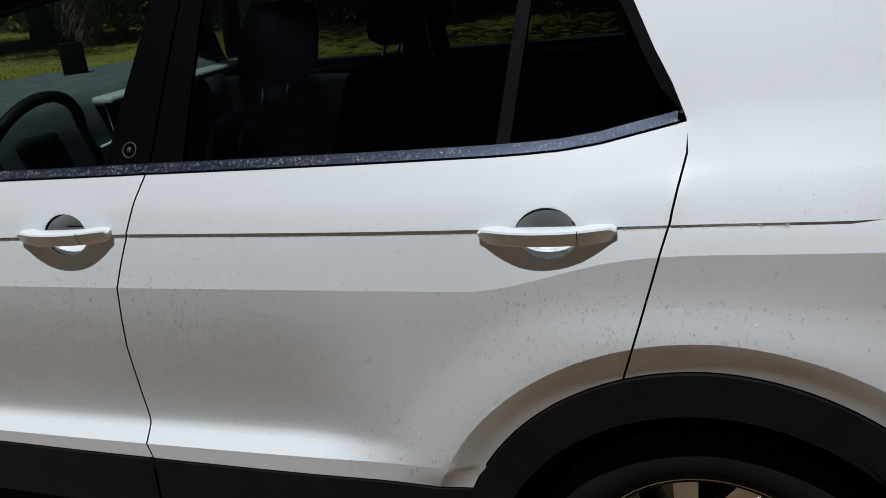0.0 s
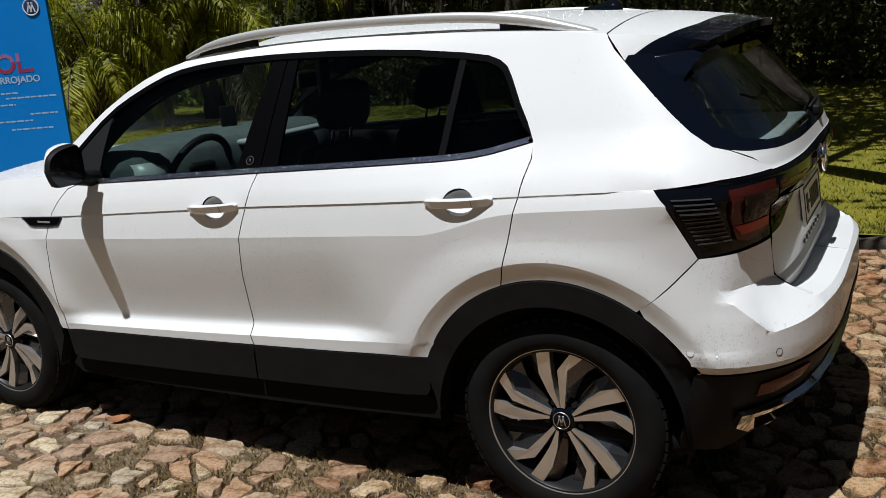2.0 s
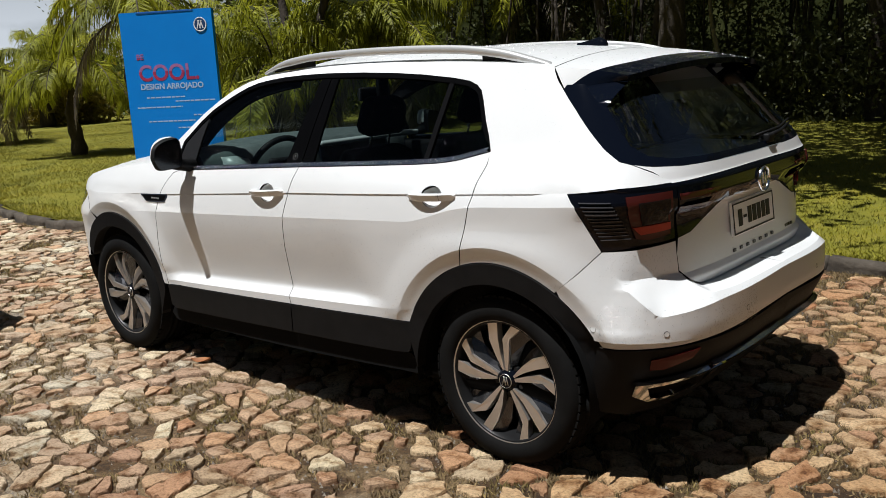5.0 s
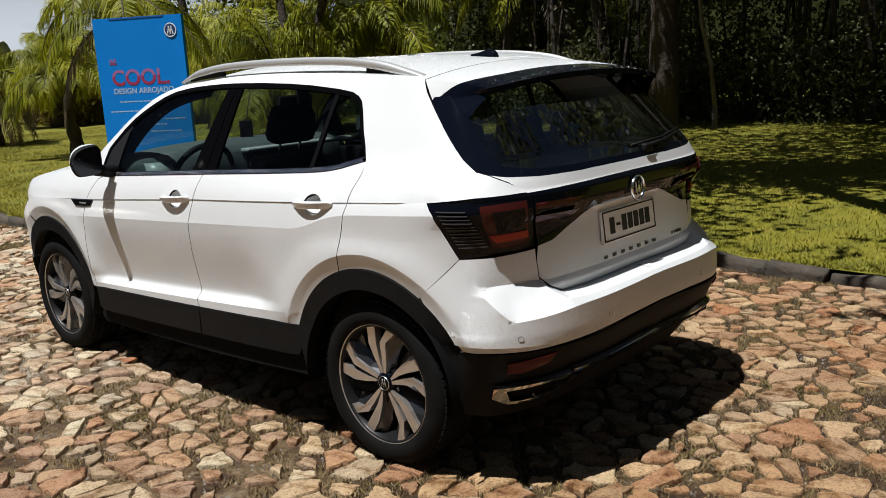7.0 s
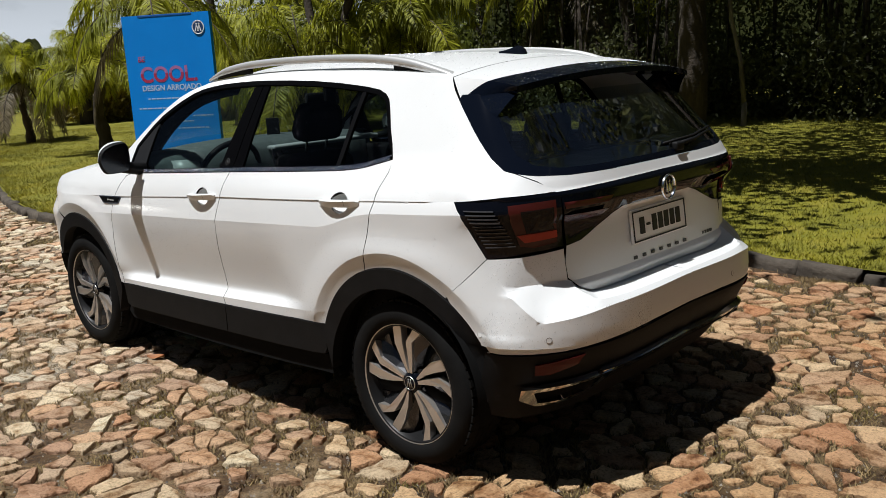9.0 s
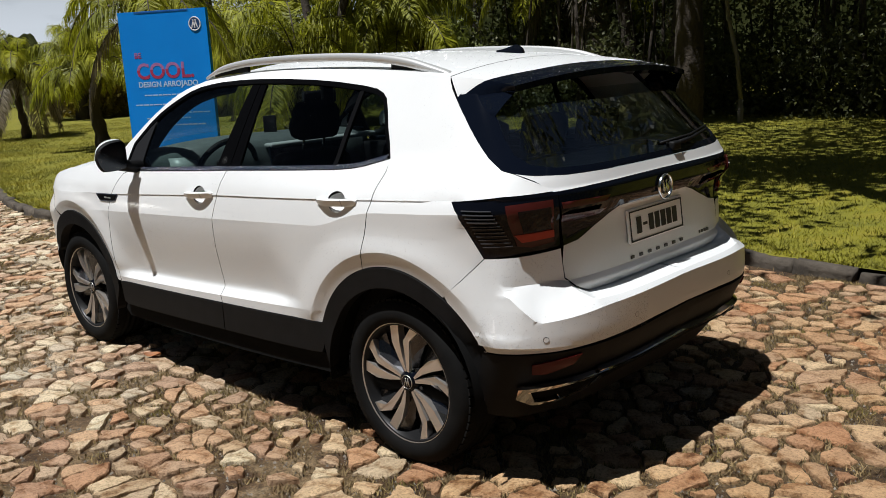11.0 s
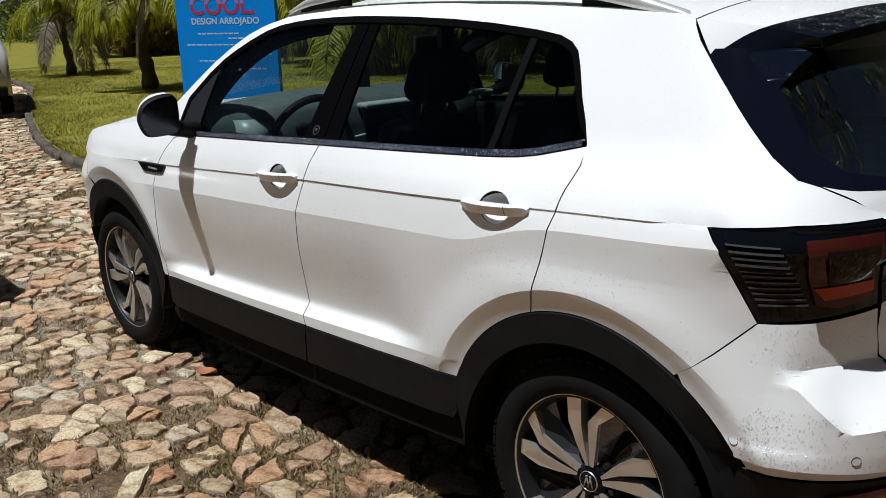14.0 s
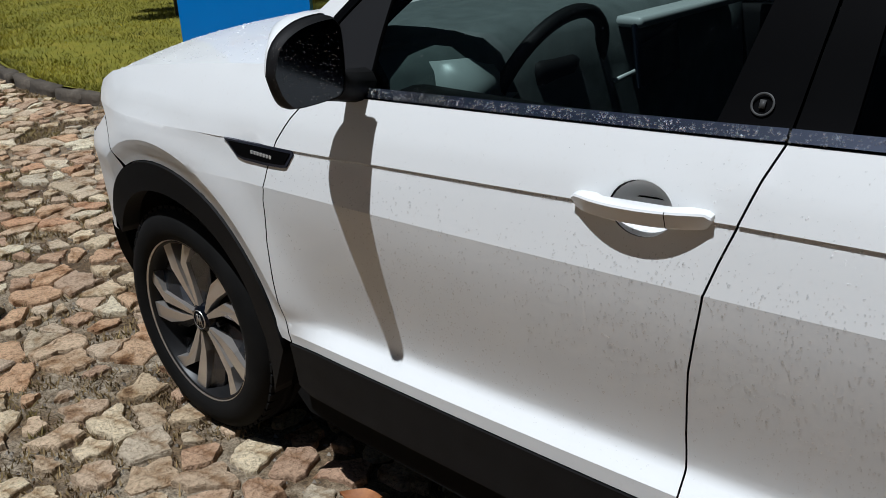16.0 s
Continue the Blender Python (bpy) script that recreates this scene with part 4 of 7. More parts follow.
for far in (False, True):
    mirror(far)
    part("mirror_sail", panel_mesh([(-2.032, 1.070), (-2.028, 1.13), (-2.018, 1.176), (-1.985, 1.208), (-1.925, 1.264), (-1.88, 1.297), (-1.885, 1.24), (-1.888, 1.15), (-1.885, 1.082)], gap=0, depth=0.01, lift=-0.005, far=far), SAIL, car, "dark grey corner trim before the window")
    # inner lining of the windscreen pillar
    inner = spline([(-2.11, 1.06, 0), (-2.05, 1.125, 0), (-1.96, 1.192, 0), (-1.845, 1.262, 0), (-1.69, 1.336, 0), (-1.56, 1.38, 0), (-1.40, 1.412, 0), (-1.25, 1.43, 0)], 0.03)
    outer = spline([(-2.13, 1.150, 0), (-2.06, 1.208, 0), (-1.99, 1.265, 0), (-1.90, 1.330, 0), (-1.77, 1.402, 0), (-1.63, 1.452, 0), (-1.45, 1.486, 0), (-1.27, 1.497, 0)], 0.03)

    def lining_point(t, k):
        a, b = outer[int(t * (len(outer) - 1) + 0.5)], inner[int(t * (len(inner) - 1) + 0.5)]
        p = a.lerp(b, min(k, 1.0))
        y = skin_y(a.x, a.y) - 0.022 + (0.62 - skin_y(a.x, a.y) + 0.022) * min(k, 1.0)
        return Vector((p.x - 0.03 * max(k - 1, 0), (1 if far else -1) * (y - 0.02 * max(k - 1, 0)), p.y))

    part("pillar_lining", flat_grid(steps(0, 1, 30), [0, 0.25, 0.5, 0.75, 1.0, 1.5, 2.0], lining_point), FABRIC, car)


# ---- fender badge ----
def fender_badge(far):
    base = new("fender_badge")
    base.parent = car
    for name, x0, x1, lift, inset, mat in (("badge_frame", -2.408, -2.105, 0.001, 0.0, NAVY), ("badge_insert", -2.408, -2.105, 0.003, 0.006, SEAL_GAP)):
        outline = [(-2.317, 0.9175), (-2.20, 0.9215), (-2.070, 0.9265), (-2.062, 0.9200), (-2.082, 0.8905), (-2.092, 0.8870), (-2.150, 0.8820), (-2.235, 0.8790), (-2.262, 0.8820)]
        o = shrink(densify(outline, 0.02), inset) if inset else outline
        part(name, panel_mesh([sz(x, 0.86, z) if x < NOSE0 else (x, z) for x, z in o], gap=0, depth=0.008, lift=lift + 0.003, far=far, vcuts=FINE_CUTS, step=0.02, fine=0.012), mat, base)
    bm = bmesh.new()
    sg = 1 if far else -1
    for k in range(7):
        x = -2.205 + 0.0115 * k
        p = skin(x, 0.902)
        box(bm, x - 0.0038, x + 0.0038, sg * (-p.y + 0.004), sg * (-p.y + 0.0068), 0.8990, 0.9065)
    part("badge_bars", bm, SATIN, base, smooth=False)


for far in (False, True):
    fender_badge(far)


# ---- roof rails and aerial ----
def roof_rail(far):
    sg = 1 if far else -1
    base = new("roof_rail")
    base.parent = car
    path = [Vector(p) for p in ((-1.56, 1.512), (-1.50, 1.532), (-1.40, 1.556), (-1.20, 1.577), (-0.95, 1.584), (-0.70, 1.583), (-0.45, 1.576), (-0.28, 1.564), (-0.14, 1.545), (-0.03, 1.520), (0.05, 1.500), (0.095, 1.486))]
    path = spline([(p.x, p.y, 0) for p in path], 0.03)
    bm = bmesh.new()
    secs = []
    for p in path:
        e = smoothstep(-1.57, -1.35, p.x) * (1 - smoothstep(-0.12, 0.10, p.x))
        h, w = 0.010 + 0.012 * e, 0.017 + 0.004 * (1 - e)
        yy = 0.552 + 0.008 * e
        prof = [(-w, -h), (-w * 1.05, 0.0), (-w * 0.7, h * 0.45), (w * 0.6, h * 0.5), (w, 0.0), (w * 0.9, -h)]
        secs.append([bm.verts.new((p.x, sg * (yy - a), p.y + b - 0.008)) for a, b in prof])
    for a, b in zip(secs, secs[1:]):
        for k in range(6):
            bm.faces.new((a[k], a[(k + 1) % 6], b[(k + 1) % 6], b[k]))
    bm.faces.new(secs[0]), bm.faces.new(secs[-1][::-1])
    bmesh.ops.recalc_face_normals(bm, faces=bm.faces[:])
    part("rail_bar", bm, SATIN, base)
    for xs in ((-1.50, -1.22), (-0.24, -0.005)):
        bm = bmesh.new()
        for a, b in zip(steps(*xs, 8), steps(*xs, 8)[1:]):
            za, zb = (float(np.interp(q, [p.x for p in path], [p.y for p in path])) for q in (a, b))
            ra, rb = roof_edge(a) + 0.002, roof_edge(b) + 0.002
            v = [bm.verts.new(c) for c in ((a, sg * 0.560, ra), (b, sg * 0.560, rb), (b, sg * 0.560, zb - 0.014), (a, sg * 0.560, za - 0.014), (a, sg * 0.545, ra), (b, sg * 0.545, rb), (b, sg * 0.545, zb - 0.014), (a, sg * 0.545, za - 0.014))]
            bm.faces.new(v[:4]), bm.faces.new(v[4:][::-1])
        bmesh.ops.remove_doubles(bm, verts=bm.verts[:], dist=1e-4)
        part("rail_foot", bm, CLAD, base)


for far in (False, True):
    roof_rail(far)
bm = bmesh.new()
secs = []
for k in range(9):
    t = k / 8
    x, h, w = -0.155 + 0.135 * t, 0.008 + 0.040 * (t ** 1.3 if t < 0.8 else 0.75 * (1.15 - t) / 0.35), 0.020 * (1 - abs(t - 0.6) ** 2)
    z0 = roof_point(x, 0).z
    secs.append([bm.verts.new((x, a, z0 + b)) for a, b in ((-w, -0.004), (-w * 0.8, 0.008), (-0.004, h), (0.004, h), (w * 0.8, 0.008), (w, -0.004))])
for a, b in zip(secs, secs[1:]):
    for k in range(5):
        bm.faces.new((a[k], a[k + 1], b[k + 1], b[k]))
bm.faces.new(secs[0]), bm.faces.new(secs[-1])
bmesh.ops.recalc_face_normals(bm, faces=bm.faces[:])
part("aerial", bm, GLOSSBLACK, car, "small black shark-fin aerial")


# ---- tail: gate, window, lamps, plate, bumper fittings ----
BAND_TOP = [sz(0.600, 0.616, 1.081), sz(0.635, 0.45, 1.084), sz(0.645, 0.25, 1.086), (TAIL_S, 1.087)]
BAND_LOW = [(TAIL_S, 0.984), sz(0.625, 0.24, 0.984), sz(0.62, 0.32, 0.962), sz(0.61, 0.42, 0.925), sz(0.60, 0.50, 0.894), sz(0.59, 0.575, 0.884)]
WIN_LOW = [sz(0.480, 0.700, 1.148), sz(0.53, 0.66, 1.139), sz(0.59, 0.55, 1.131), sz(0.62, 0.30, 1.127), (TAIL_S, 1.126)]
GATE_SIDE = [sz(0.585, 0.585, 0.880), (0.6865, 0.83), (0.6905, 0.80), (0.6945, 0.770)]
GATE_LOW = BAND_LOW[::-1] + [(TAIL_S, 0.7105), (1.1, 0.7085), (0.90, 0.7055), (0.80, 0.7085), (0.74, 0.7345)] + GATE_SIDE[::-1][:-1]
GATE_UP = GATE_EDGE + WIN_LOW[1:] + BAND_TOP[::-1][:-1]
part("tailgate", panel_mesh(GATE_LOW, both=True, vcuts=FINER_CUTS, gap=0.0015, walls=1, guides=[[(k * 0.02, z) for k in range(33, 69)] for z in (0.736, 0.744, 0.757)]), PANEL, car, "white tailgate")
part("tailgate_top", panel_mesh(GATE_UP, both=True, vcuts=FINER_CUTS, gap=0.0015, walls=1), PANEL, car)
part("lamp_band", panel_mesh(BAND_TOP + BAND_LOW, both=True, vcuts=FINE_CUTS, gap=0.0015, depth=0.015), GLOSSBLACK, car, "gloss black panel joining the tail lamps")
RW = WIN_LOW[::-1] + WING[1:] + [sz(0.19, 0.630, 1.412), sz(0.30, 0.50, 1.415), (TAIL_S, 1.418)]
RW_IN = [(TAIL_S, 1.150), sz(0.60, 0.40, 1.151), sz(0.555, 0.56, 1.156), sz(0.505, 0.64, 1.172), sz(0.455, 0.665, 1.205), sz(0.405, 0.655, 1.26), sz(0.33, 0.610, 1.35), sz(0.30, 0.57, 1.405), (TAIL_S, 1.405)]
band = panel_mesh(RW[1:-1] + [sz(0.30, 0.56, 1.415)] + RW_IN[1:-1][::-1] , both=False, gap=0.0, depth=0.01, step=0.03)
me = bpy.data.meshes.new("tmp")
band.to_mesh(me)
band.free()
rb = bmesh.new()
rb.from_mesh(me)
twin(rb)
strip = panel_mesh([(TAIL_S, 1.1275), sz(0.62, 0.30, 1.1285), sz(0.60, 0.45, 1.130), sz(0.58, 0.45, 1.152), sz(0.60, 0.30, 1.151), (TAIL_S, 1.150)], both=True, gap=0, depth=0.01)
me2 = bpy.data.meshes.new("tmp")
strip.to_mesh(me2)
strip.free()
rb.from_mesh(me2)
for q in (me, me2):
    bpy.data.meshes.remove(q)
part("rear_window_border", rb, WINGBLACK, car)
pane = part("rear_window", panel_mesh(RW_IN, both=True, gap=0.0, depth=0, lift=-0.004, vcuts=FINE_CUTS), GLASS_BACK, car, "dark rear window spotted with rain")

def tail_lamp(far):
    lamp = new("tail_lamp")
    lamp.parent = car
    part("lamp_housing", panel_mesh(LAMP, far=far, gap=0.0015, depth=0.02, lift=0.0, vcuts=FINE_CUTS, step=0.03), SMOKE, lamp, "smoked black lamp housing")
    # thin slats on the outer third
    for k in range(11):
        z = 0.905 + 0.0125 * k
        x0 = 0.425 - (z - 0.866) * 0.60
        o = [sz(x0 + 0.015, 0.80, z), sz(x0 + 0.105, 0.76, z), sz(x0 + 0.105, 0.76, z + 0.0035), sz(x0 + 0.013, 0.80, z + 0.0035)]
        part("lamp_slat", panel_mesh(o, gap=0, depth=0.006, lift=0.006, far=far, vcuts=[], step=0.03), material("lamp_slat", (0.05, 0.05, 0.055), 0.3) if "lamp_slat" not in bpy.data.materials else bpy.data.materials["lamp_slat"], lamp)
    ring = [sz(0.475, 0.745, 1.048), sz(0.53, 0.70, 1.054), sz(0.585, 0.635, 1.058), sz(0.578, 0.62, 0.905), sz(0.53, 0.69, 0.896), sz(0.50, 0.725, 0.905), sz(0.488, 0.745, 0.97)]
    part("lamp_ring", panel_mesh(ring, gap=0, depth=0.012, lift=0.009, far=far, vcuts=FINE_CUTS, step=0.03), REDDARK, lamp, "dark red lens")
    hole = [sz(0.505, 0.72, 1.028), sz(0.577, 0.64, 1.034), sz(0.572, 0.63, 0.955), sz(0.515, 0.71, 0.950)]
    part("lamp_core", panel_mesh(hole, gap=0, depth=0.004, lift=0.013, far=far, vcuts=[], step=0.03), SMOKE, lamp)
    bar = [sz(0.495, 0.735, 0.945), sz(0.578, 0.625, 0.950), sz(0.575, 0.62, 0.922), sz(0.51, 0.715, 0.916)]
    part("lamp_bar", panel_mesh(bar, gap=0, depth=0.004, lift=0.013, far=far, vcuts=[], step=0.03), RED, lamp, "bright red light bar")
    for z0, z1, y1 in ((1.040, 1.022, 0.36), (0.995, 0.968, 0.38)):
        inner = [sz(0.600, 0.60, z0 + 0.004), sz(0.635, y1, z0), sz(0.63, y1 + 0.02, z1), sz(0.595, 0.59, z1)]
        part("lamp_bar", panel_mesh(inner, gap=0, depth=0.004, lift=0.003, far=far, vcuts=[], step=0.03), REDDARK, lamp)


for far in (False, True):
    tail_lamp(far)


def rear_face(name, u0, u1, z0, z1, x, thick, mat, parent, bevel=0.0, tilt=0.0, label=""):
    """A flat plate facing the rear between two y and two z."""
    bm = bmesh.new()
    box(bm, x - thick, x, u0, u1, z0, z1, bevel)
    zc = (z0 + z1) / 2
    for v in bm.verts:
        v.co.x += (v.co.z - zc) * tilt
    return part(name, bm, mat, parent, label, smooth=False)


EXHAUST = material("polished_trim", (0.72, 0.70, 0.68), 0.09, metal=1.0)
REFLECTOR = material("dark_red_reflector", (0.07, 0.006, 0.006), 0.25, spec=0.3)
PLATE_WHITE = material("plate_white", (0.85, 0.85, 0.83), 0.4)
INK = material("black_ink", (0.012, 0.012, 0.014), 0.5)
plate = rear_face("number_plate", -0.205, 0.200, 0.823, 0.951, 0.619, 0.010, PLATE_WHITE, car, 0.003, -0.11, "white show plate with dark characters shown as bars")
for u0, u1, z0, z1 in ((-0.197, 0.192, 0.940, 0.945), (-0.197, 0.192, 0.829, 0.834), (-0.197, -0.192, 0.834, 0.940), (0.187, 0.192, 0.834, 0.940)):
    rear_face("plate_border", u0, u1, z0, z1, 0.6215 - ((z0 + z1) / 2 - 0.887) * 0.11, 0.003, INK, plate, 0, -0.11)
for k in range(7):
    u = -0.135 + k * 0.0445
    w, h = (0.0135, 0.005) if k == 1 else (0.0165, 0.031)
    rear_face("plate_bar", u - w, u + w, 0.887 - h, 0.887 + h, 0.6215, 0.003, INK, plate, 0, -0.11)
bm = bmesh.new()
M = Matrix.Translation((0.655, 0, 1.018)) @ pose(0, 0, 0, 0, 90, 0) @ Matrix.Diagonal((0.86, 0.86, 1, 1))
lathe(bm, [(0.050, -0.004), (0.051, 0.004), (0.0535, 0.006), (0.056, 0.004), (0.057, -0.004)], 40, M)
for dy, ang in ((-0.018, 16), (0.018, -16), (-0.006, -16), (0.006, 16)):
    box(bm, -0.034, 0.034, -0.003, 0.003, -0.003, 0.005, 0.001, M @ Matrix.Translation((0, dy, 0)) @ pose(0, 0, 0, 0, 0, ang))
part("tail_emblem", bm, CHROME, car, "round chrome emblem")
BADGE = material("dark_chrome", (0.10, 0.10, 0.105), 0.35, metal=1.0)
for k in range(7):
    y = -0.180 + k * 0.062
    rear_face("badge_bar", y - 0.0105, y + 0.0105, 0.765, 0.777, x_gate(0.77) + 0.005, 0.006, BADGE, car, 0.001, -0.05)
for k in range(4):
    y = 0.36 + k * 0.024
    rear_face("badge_bar", y - 0.007, y + 0.007, 0.766, 0.778, x_gate(0.77) - 0.004, 0.006, BADGE, car, 0.001, -0.05)
bm = bmesh.new()
tube(bm, [(0.612, 0.16, 1.165), (0.600, 0.30, 1.172), (0.57, 0.48, 1.190)], [0.010, 0.008, 0.005], 8)
box(bm, 0.585, 0.625, 0.12, 0.18, 1.140, 1.175, 0.008)
tube(bm, [(0.598, 0.06, 1.176), (0.594, 0.30, 1.186), (0.560, 0.50, 1.204)], 0.005, 6)
part("rear_wiper", bm, CLAD, car)
for far in (False, True):
    for x, y, z, r in ((0.417, 0.867, 0.605, 0.0115), (0.629, 0.744, 0.594, 0.0105), (0.738, 0.355, 0.612, 0.0105)):
        s, zz = sz(x, y, z)
        p, nrm = skin(s, zz, x_bumper), skin_normal(s, zz, x_bumper)
        if far:
            p.y, nrm.y = -p.y, -nrm.y
        m = Matrix.Translation(p) @ nrm.to_track_quat("Z", "Y").to_matrix().to_4x4()
        bm = bmesh.new()
        lathe(bm, [(0.0, 0.0006), (r * 0.90, 0.0006), (r * 0.92, -0.003)], 20, m)
        cap = part("parking_sensor", bm, PAINT, car, "round painted parking sensor", smooth=False)
        bm = bmesh.new()
        lathe(bm, [(r * 0.91, 0.0008), (r * 0.98, 0.0008), (r * 1.0, -0.002)], 20, m)
        part("sensor_ring", bm, SEAL_GAP, cap)
    o = [sz(0.590, 0.775, 0.502), sz(0.65, 0.69, 0.520), sz(0.685, 0.62, 0.530), sz(0.672, 0.645, 0.495), sz(0.62, 0.735, 0.462), sz(0.585, 0.775, 0.462)]
    part("reflector", panel_mesh(o, rear=x_bumper, gap=0, depth=0.01, lift=0.006, far=far, vcuts=FINER_CUTS, step=0.02), REFLECTOR, car, "red reflector in the bumper")
    ring_o = [sz(0.540, 0.800, 0.418), sz(0.60, 0.735, 0.428), sz(0.68, 0.58, 0.445), sz(0.705, 0.47, 0.452), sz(0.69, 0.52, 0.415), sz(0.655, 0.585, 0.372), sz(0.60, 0.68, 0.350), sz(0.555, 0.755, 0.350), sz(0.525, 0.80, 0.378)]
    ring_i = [sz(0.565, 0.765, 0.408), sz(0.60, 0.715, 0.416), sz(0.65, 0.62, 0.430), sz(0.685, 0.53, 0.438), sz(0.672, 0.545, 0.412), sz(0.650, 0.585, 0.384), sz(0.60, 0.67, 0.362), sz(0.560, 0.745, 0.362)]
    part("exhaust_trim", panel_mesh(ring_o, rear=x_bumper, gap=0, depth=0.02, lift=0.030, far=far, vcuts=FINER_CUTS, step=0.02, holes=[ring_i]), EXHAUST, car, "chrome exhaust surround")
    part("exhaust_mesh", panel_mesh(shrink(ring_i, -0.004), rear=x_bumper, gap=0, depth=0.0, lift=0.010, far=far, vcuts=FINER_CUTS, step=0.02), DARK, car)
part("valance_strip", panel_mesh([sz(0.690, 0.54, 0.455), (TAIL_S, 0.472), (TAIL_S, 0.458), sz(0.69, 0.50, 0.441)], rear=x_bumper, gap=0, depth=0.02, lift=0.026, both=True, vcuts=FINER_CUTS, step=0.02), EXHAUST, car, "chrome strip along the rear valance")
for far in (False, True):
    hl = new("headlamp")
    hl.parent = car
    part("lamp_lens", panel_mesh(HEADLAMP, far=far, gap=0.001, depth=0.0, vcuts=FINE_CUTS, step=0.03), LENS, hl).visible_shadow = False
    part("lamp_bowl", panel_mesh(HEADLAMP, far=far, gap=0.001, depth=0.0, lift=-0.03, vcuts=FINE_CUTS, step=0.03), material("lamp_bowl", (0.012, 0.012, 0.014), 0.35) if not far else bpy.data.materials["lamp_bowl"], hl)
    guide = [sz(-2.978, 0.797, 0.858), sz(-3.03, 0.755, 0.862), sz(-3.12, 0.68, 0.862), sz(-3.12, 0.68, 0.872), sz(-3.03, 0.755, 0.872), sz(-2.978, 0.797, 0.870)]
    part("lamp_guide", panel_mesh(guide, far=far, gap=0, depth=0.006, lift=-0.012, vcuts=[], step=0.03), CHROME, hl, "bright light guide in the dark headlamp")


# ---- the cabin ----
DASH = varied("dark_dash", [(0.3, (0.006, 0.006, 0.0065)), (0.7, (0.010, 0.010, 0.0105))], 20, rough=0.6, bump=0.2, dist=0.0005, fine=500, spec=0.08)
PALE = material("pale_dash_trim", (0.42, 0.45, 0.45), 0.35)


def seat(x, y, name="car_seat"):
    base = new(name)
    base.parent = car
    bm = bmesh.new()
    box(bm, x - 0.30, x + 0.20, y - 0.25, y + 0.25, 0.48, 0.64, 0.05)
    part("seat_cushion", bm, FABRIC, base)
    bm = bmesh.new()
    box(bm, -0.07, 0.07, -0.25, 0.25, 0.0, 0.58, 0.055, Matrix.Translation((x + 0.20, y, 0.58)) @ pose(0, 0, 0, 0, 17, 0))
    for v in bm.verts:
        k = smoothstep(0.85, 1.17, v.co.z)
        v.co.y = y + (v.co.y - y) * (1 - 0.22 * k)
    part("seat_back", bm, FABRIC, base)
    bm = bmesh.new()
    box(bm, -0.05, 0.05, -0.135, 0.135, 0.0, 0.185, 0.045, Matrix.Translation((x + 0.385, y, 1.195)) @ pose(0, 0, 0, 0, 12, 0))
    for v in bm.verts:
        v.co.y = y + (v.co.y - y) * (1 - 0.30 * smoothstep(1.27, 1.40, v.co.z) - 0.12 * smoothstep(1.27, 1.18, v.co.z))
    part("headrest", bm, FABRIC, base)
    for dy in (-0.06, 0.06):
        bm = bmesh.new()
        tube(bm, [(x + 0.36, y + dy, 1.10), (x + 0.395, y + dy, 1.24)], 0.006, 6)
        part("headrest_post", bm, CHROME, base)


for y in (-0.36, 0.36):
    seat(-1.40, y)
bench = new("rear_bench")
bench.parent = car
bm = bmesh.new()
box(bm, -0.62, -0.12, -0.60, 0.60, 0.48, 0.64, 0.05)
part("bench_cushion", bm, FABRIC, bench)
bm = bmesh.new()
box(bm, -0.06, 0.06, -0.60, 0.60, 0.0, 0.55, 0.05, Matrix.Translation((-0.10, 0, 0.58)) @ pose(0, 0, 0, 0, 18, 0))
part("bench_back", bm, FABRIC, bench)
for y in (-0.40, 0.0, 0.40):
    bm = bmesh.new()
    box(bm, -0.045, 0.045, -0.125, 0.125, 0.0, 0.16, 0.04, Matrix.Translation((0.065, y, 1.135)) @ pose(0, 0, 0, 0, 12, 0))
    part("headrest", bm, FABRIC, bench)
bm = bmesh.new()
box(bm, 0.08, 0.53, -0.58, 0.58, 1.085, 1.105, 0.008)
part("parcel_shelf", bm, varied("grey_felt", [(0.3, (0.24, 0.26, 0.27)), (0.7, (0.34, 0.36, 0.37))], 12, rough=0.95, bump=0.2, dist=0.001, fine=300), car, "grey felt parcel shelf")
for dy in (-1, 1):
    bm = bmesh.new()
    box(bm, -2.05, 0.40, dy * 0.70 - 0.04, dy * 0.70 + 0.04, 0.45, 1.06, 0.03)
    part("door_lining", bm, DASH, car)
# dashboard: a rounded shelf under the screen with a pale strip
dash_z = curve([(-2.40, 1.128), (-2.30, 1.148), (-2.06, 1.165), (-1.96, 1.163), (-1.86, 1.152), (-1.79, 1.135), (-1.765, 1.10), (-1.74, 0.90), (-1.72, 0.70)])
bm = flat_grid([-2.38, -2.34, -2.28, -2.22, -2.16, -2.10, -2.06, -2.01, -1.96, -1.91, -1.86, -1.82, -1.79, -1.775, -1.765, -1.755, -1.74, -1.72], steps(-0.75, 0.75, 16), lambda x, y: Vector((x + (0.03 + 0.17 * smoothstep(-2.0, -2.34, x)) * (y / 0.66) ** 2 - 0.12 * smoothstep(-1.95, -1.82, x) * (y / 0.70) ** 4, y, dash_z(x) - 0.02 * (y / 0.66) ** 2 + 0.022 * math.exp(-((y + 0.38) / 0.18) ** 2) * smoothstep(-1.95, -1.82, x))))
# lighter than the other dash plastic: sunlight on the top put into colour
part("dashboard", bm, varied("dash_top_sunlit", [(0.3, (0.085, 0.10, 0.10)), (0.7, (0.12, 0.14, 0.14))], 20, rough=0.65, bump=0.2, dist=0.0005, fine=500, spec=0.1), car, "dark grey dashboard, sunlight painted into its tone, with pale trim")
bm = bmesh.new()
box(bm, -2.12, -1.92, -0.72, 0.72, 0.55, 1.12, 0.02)
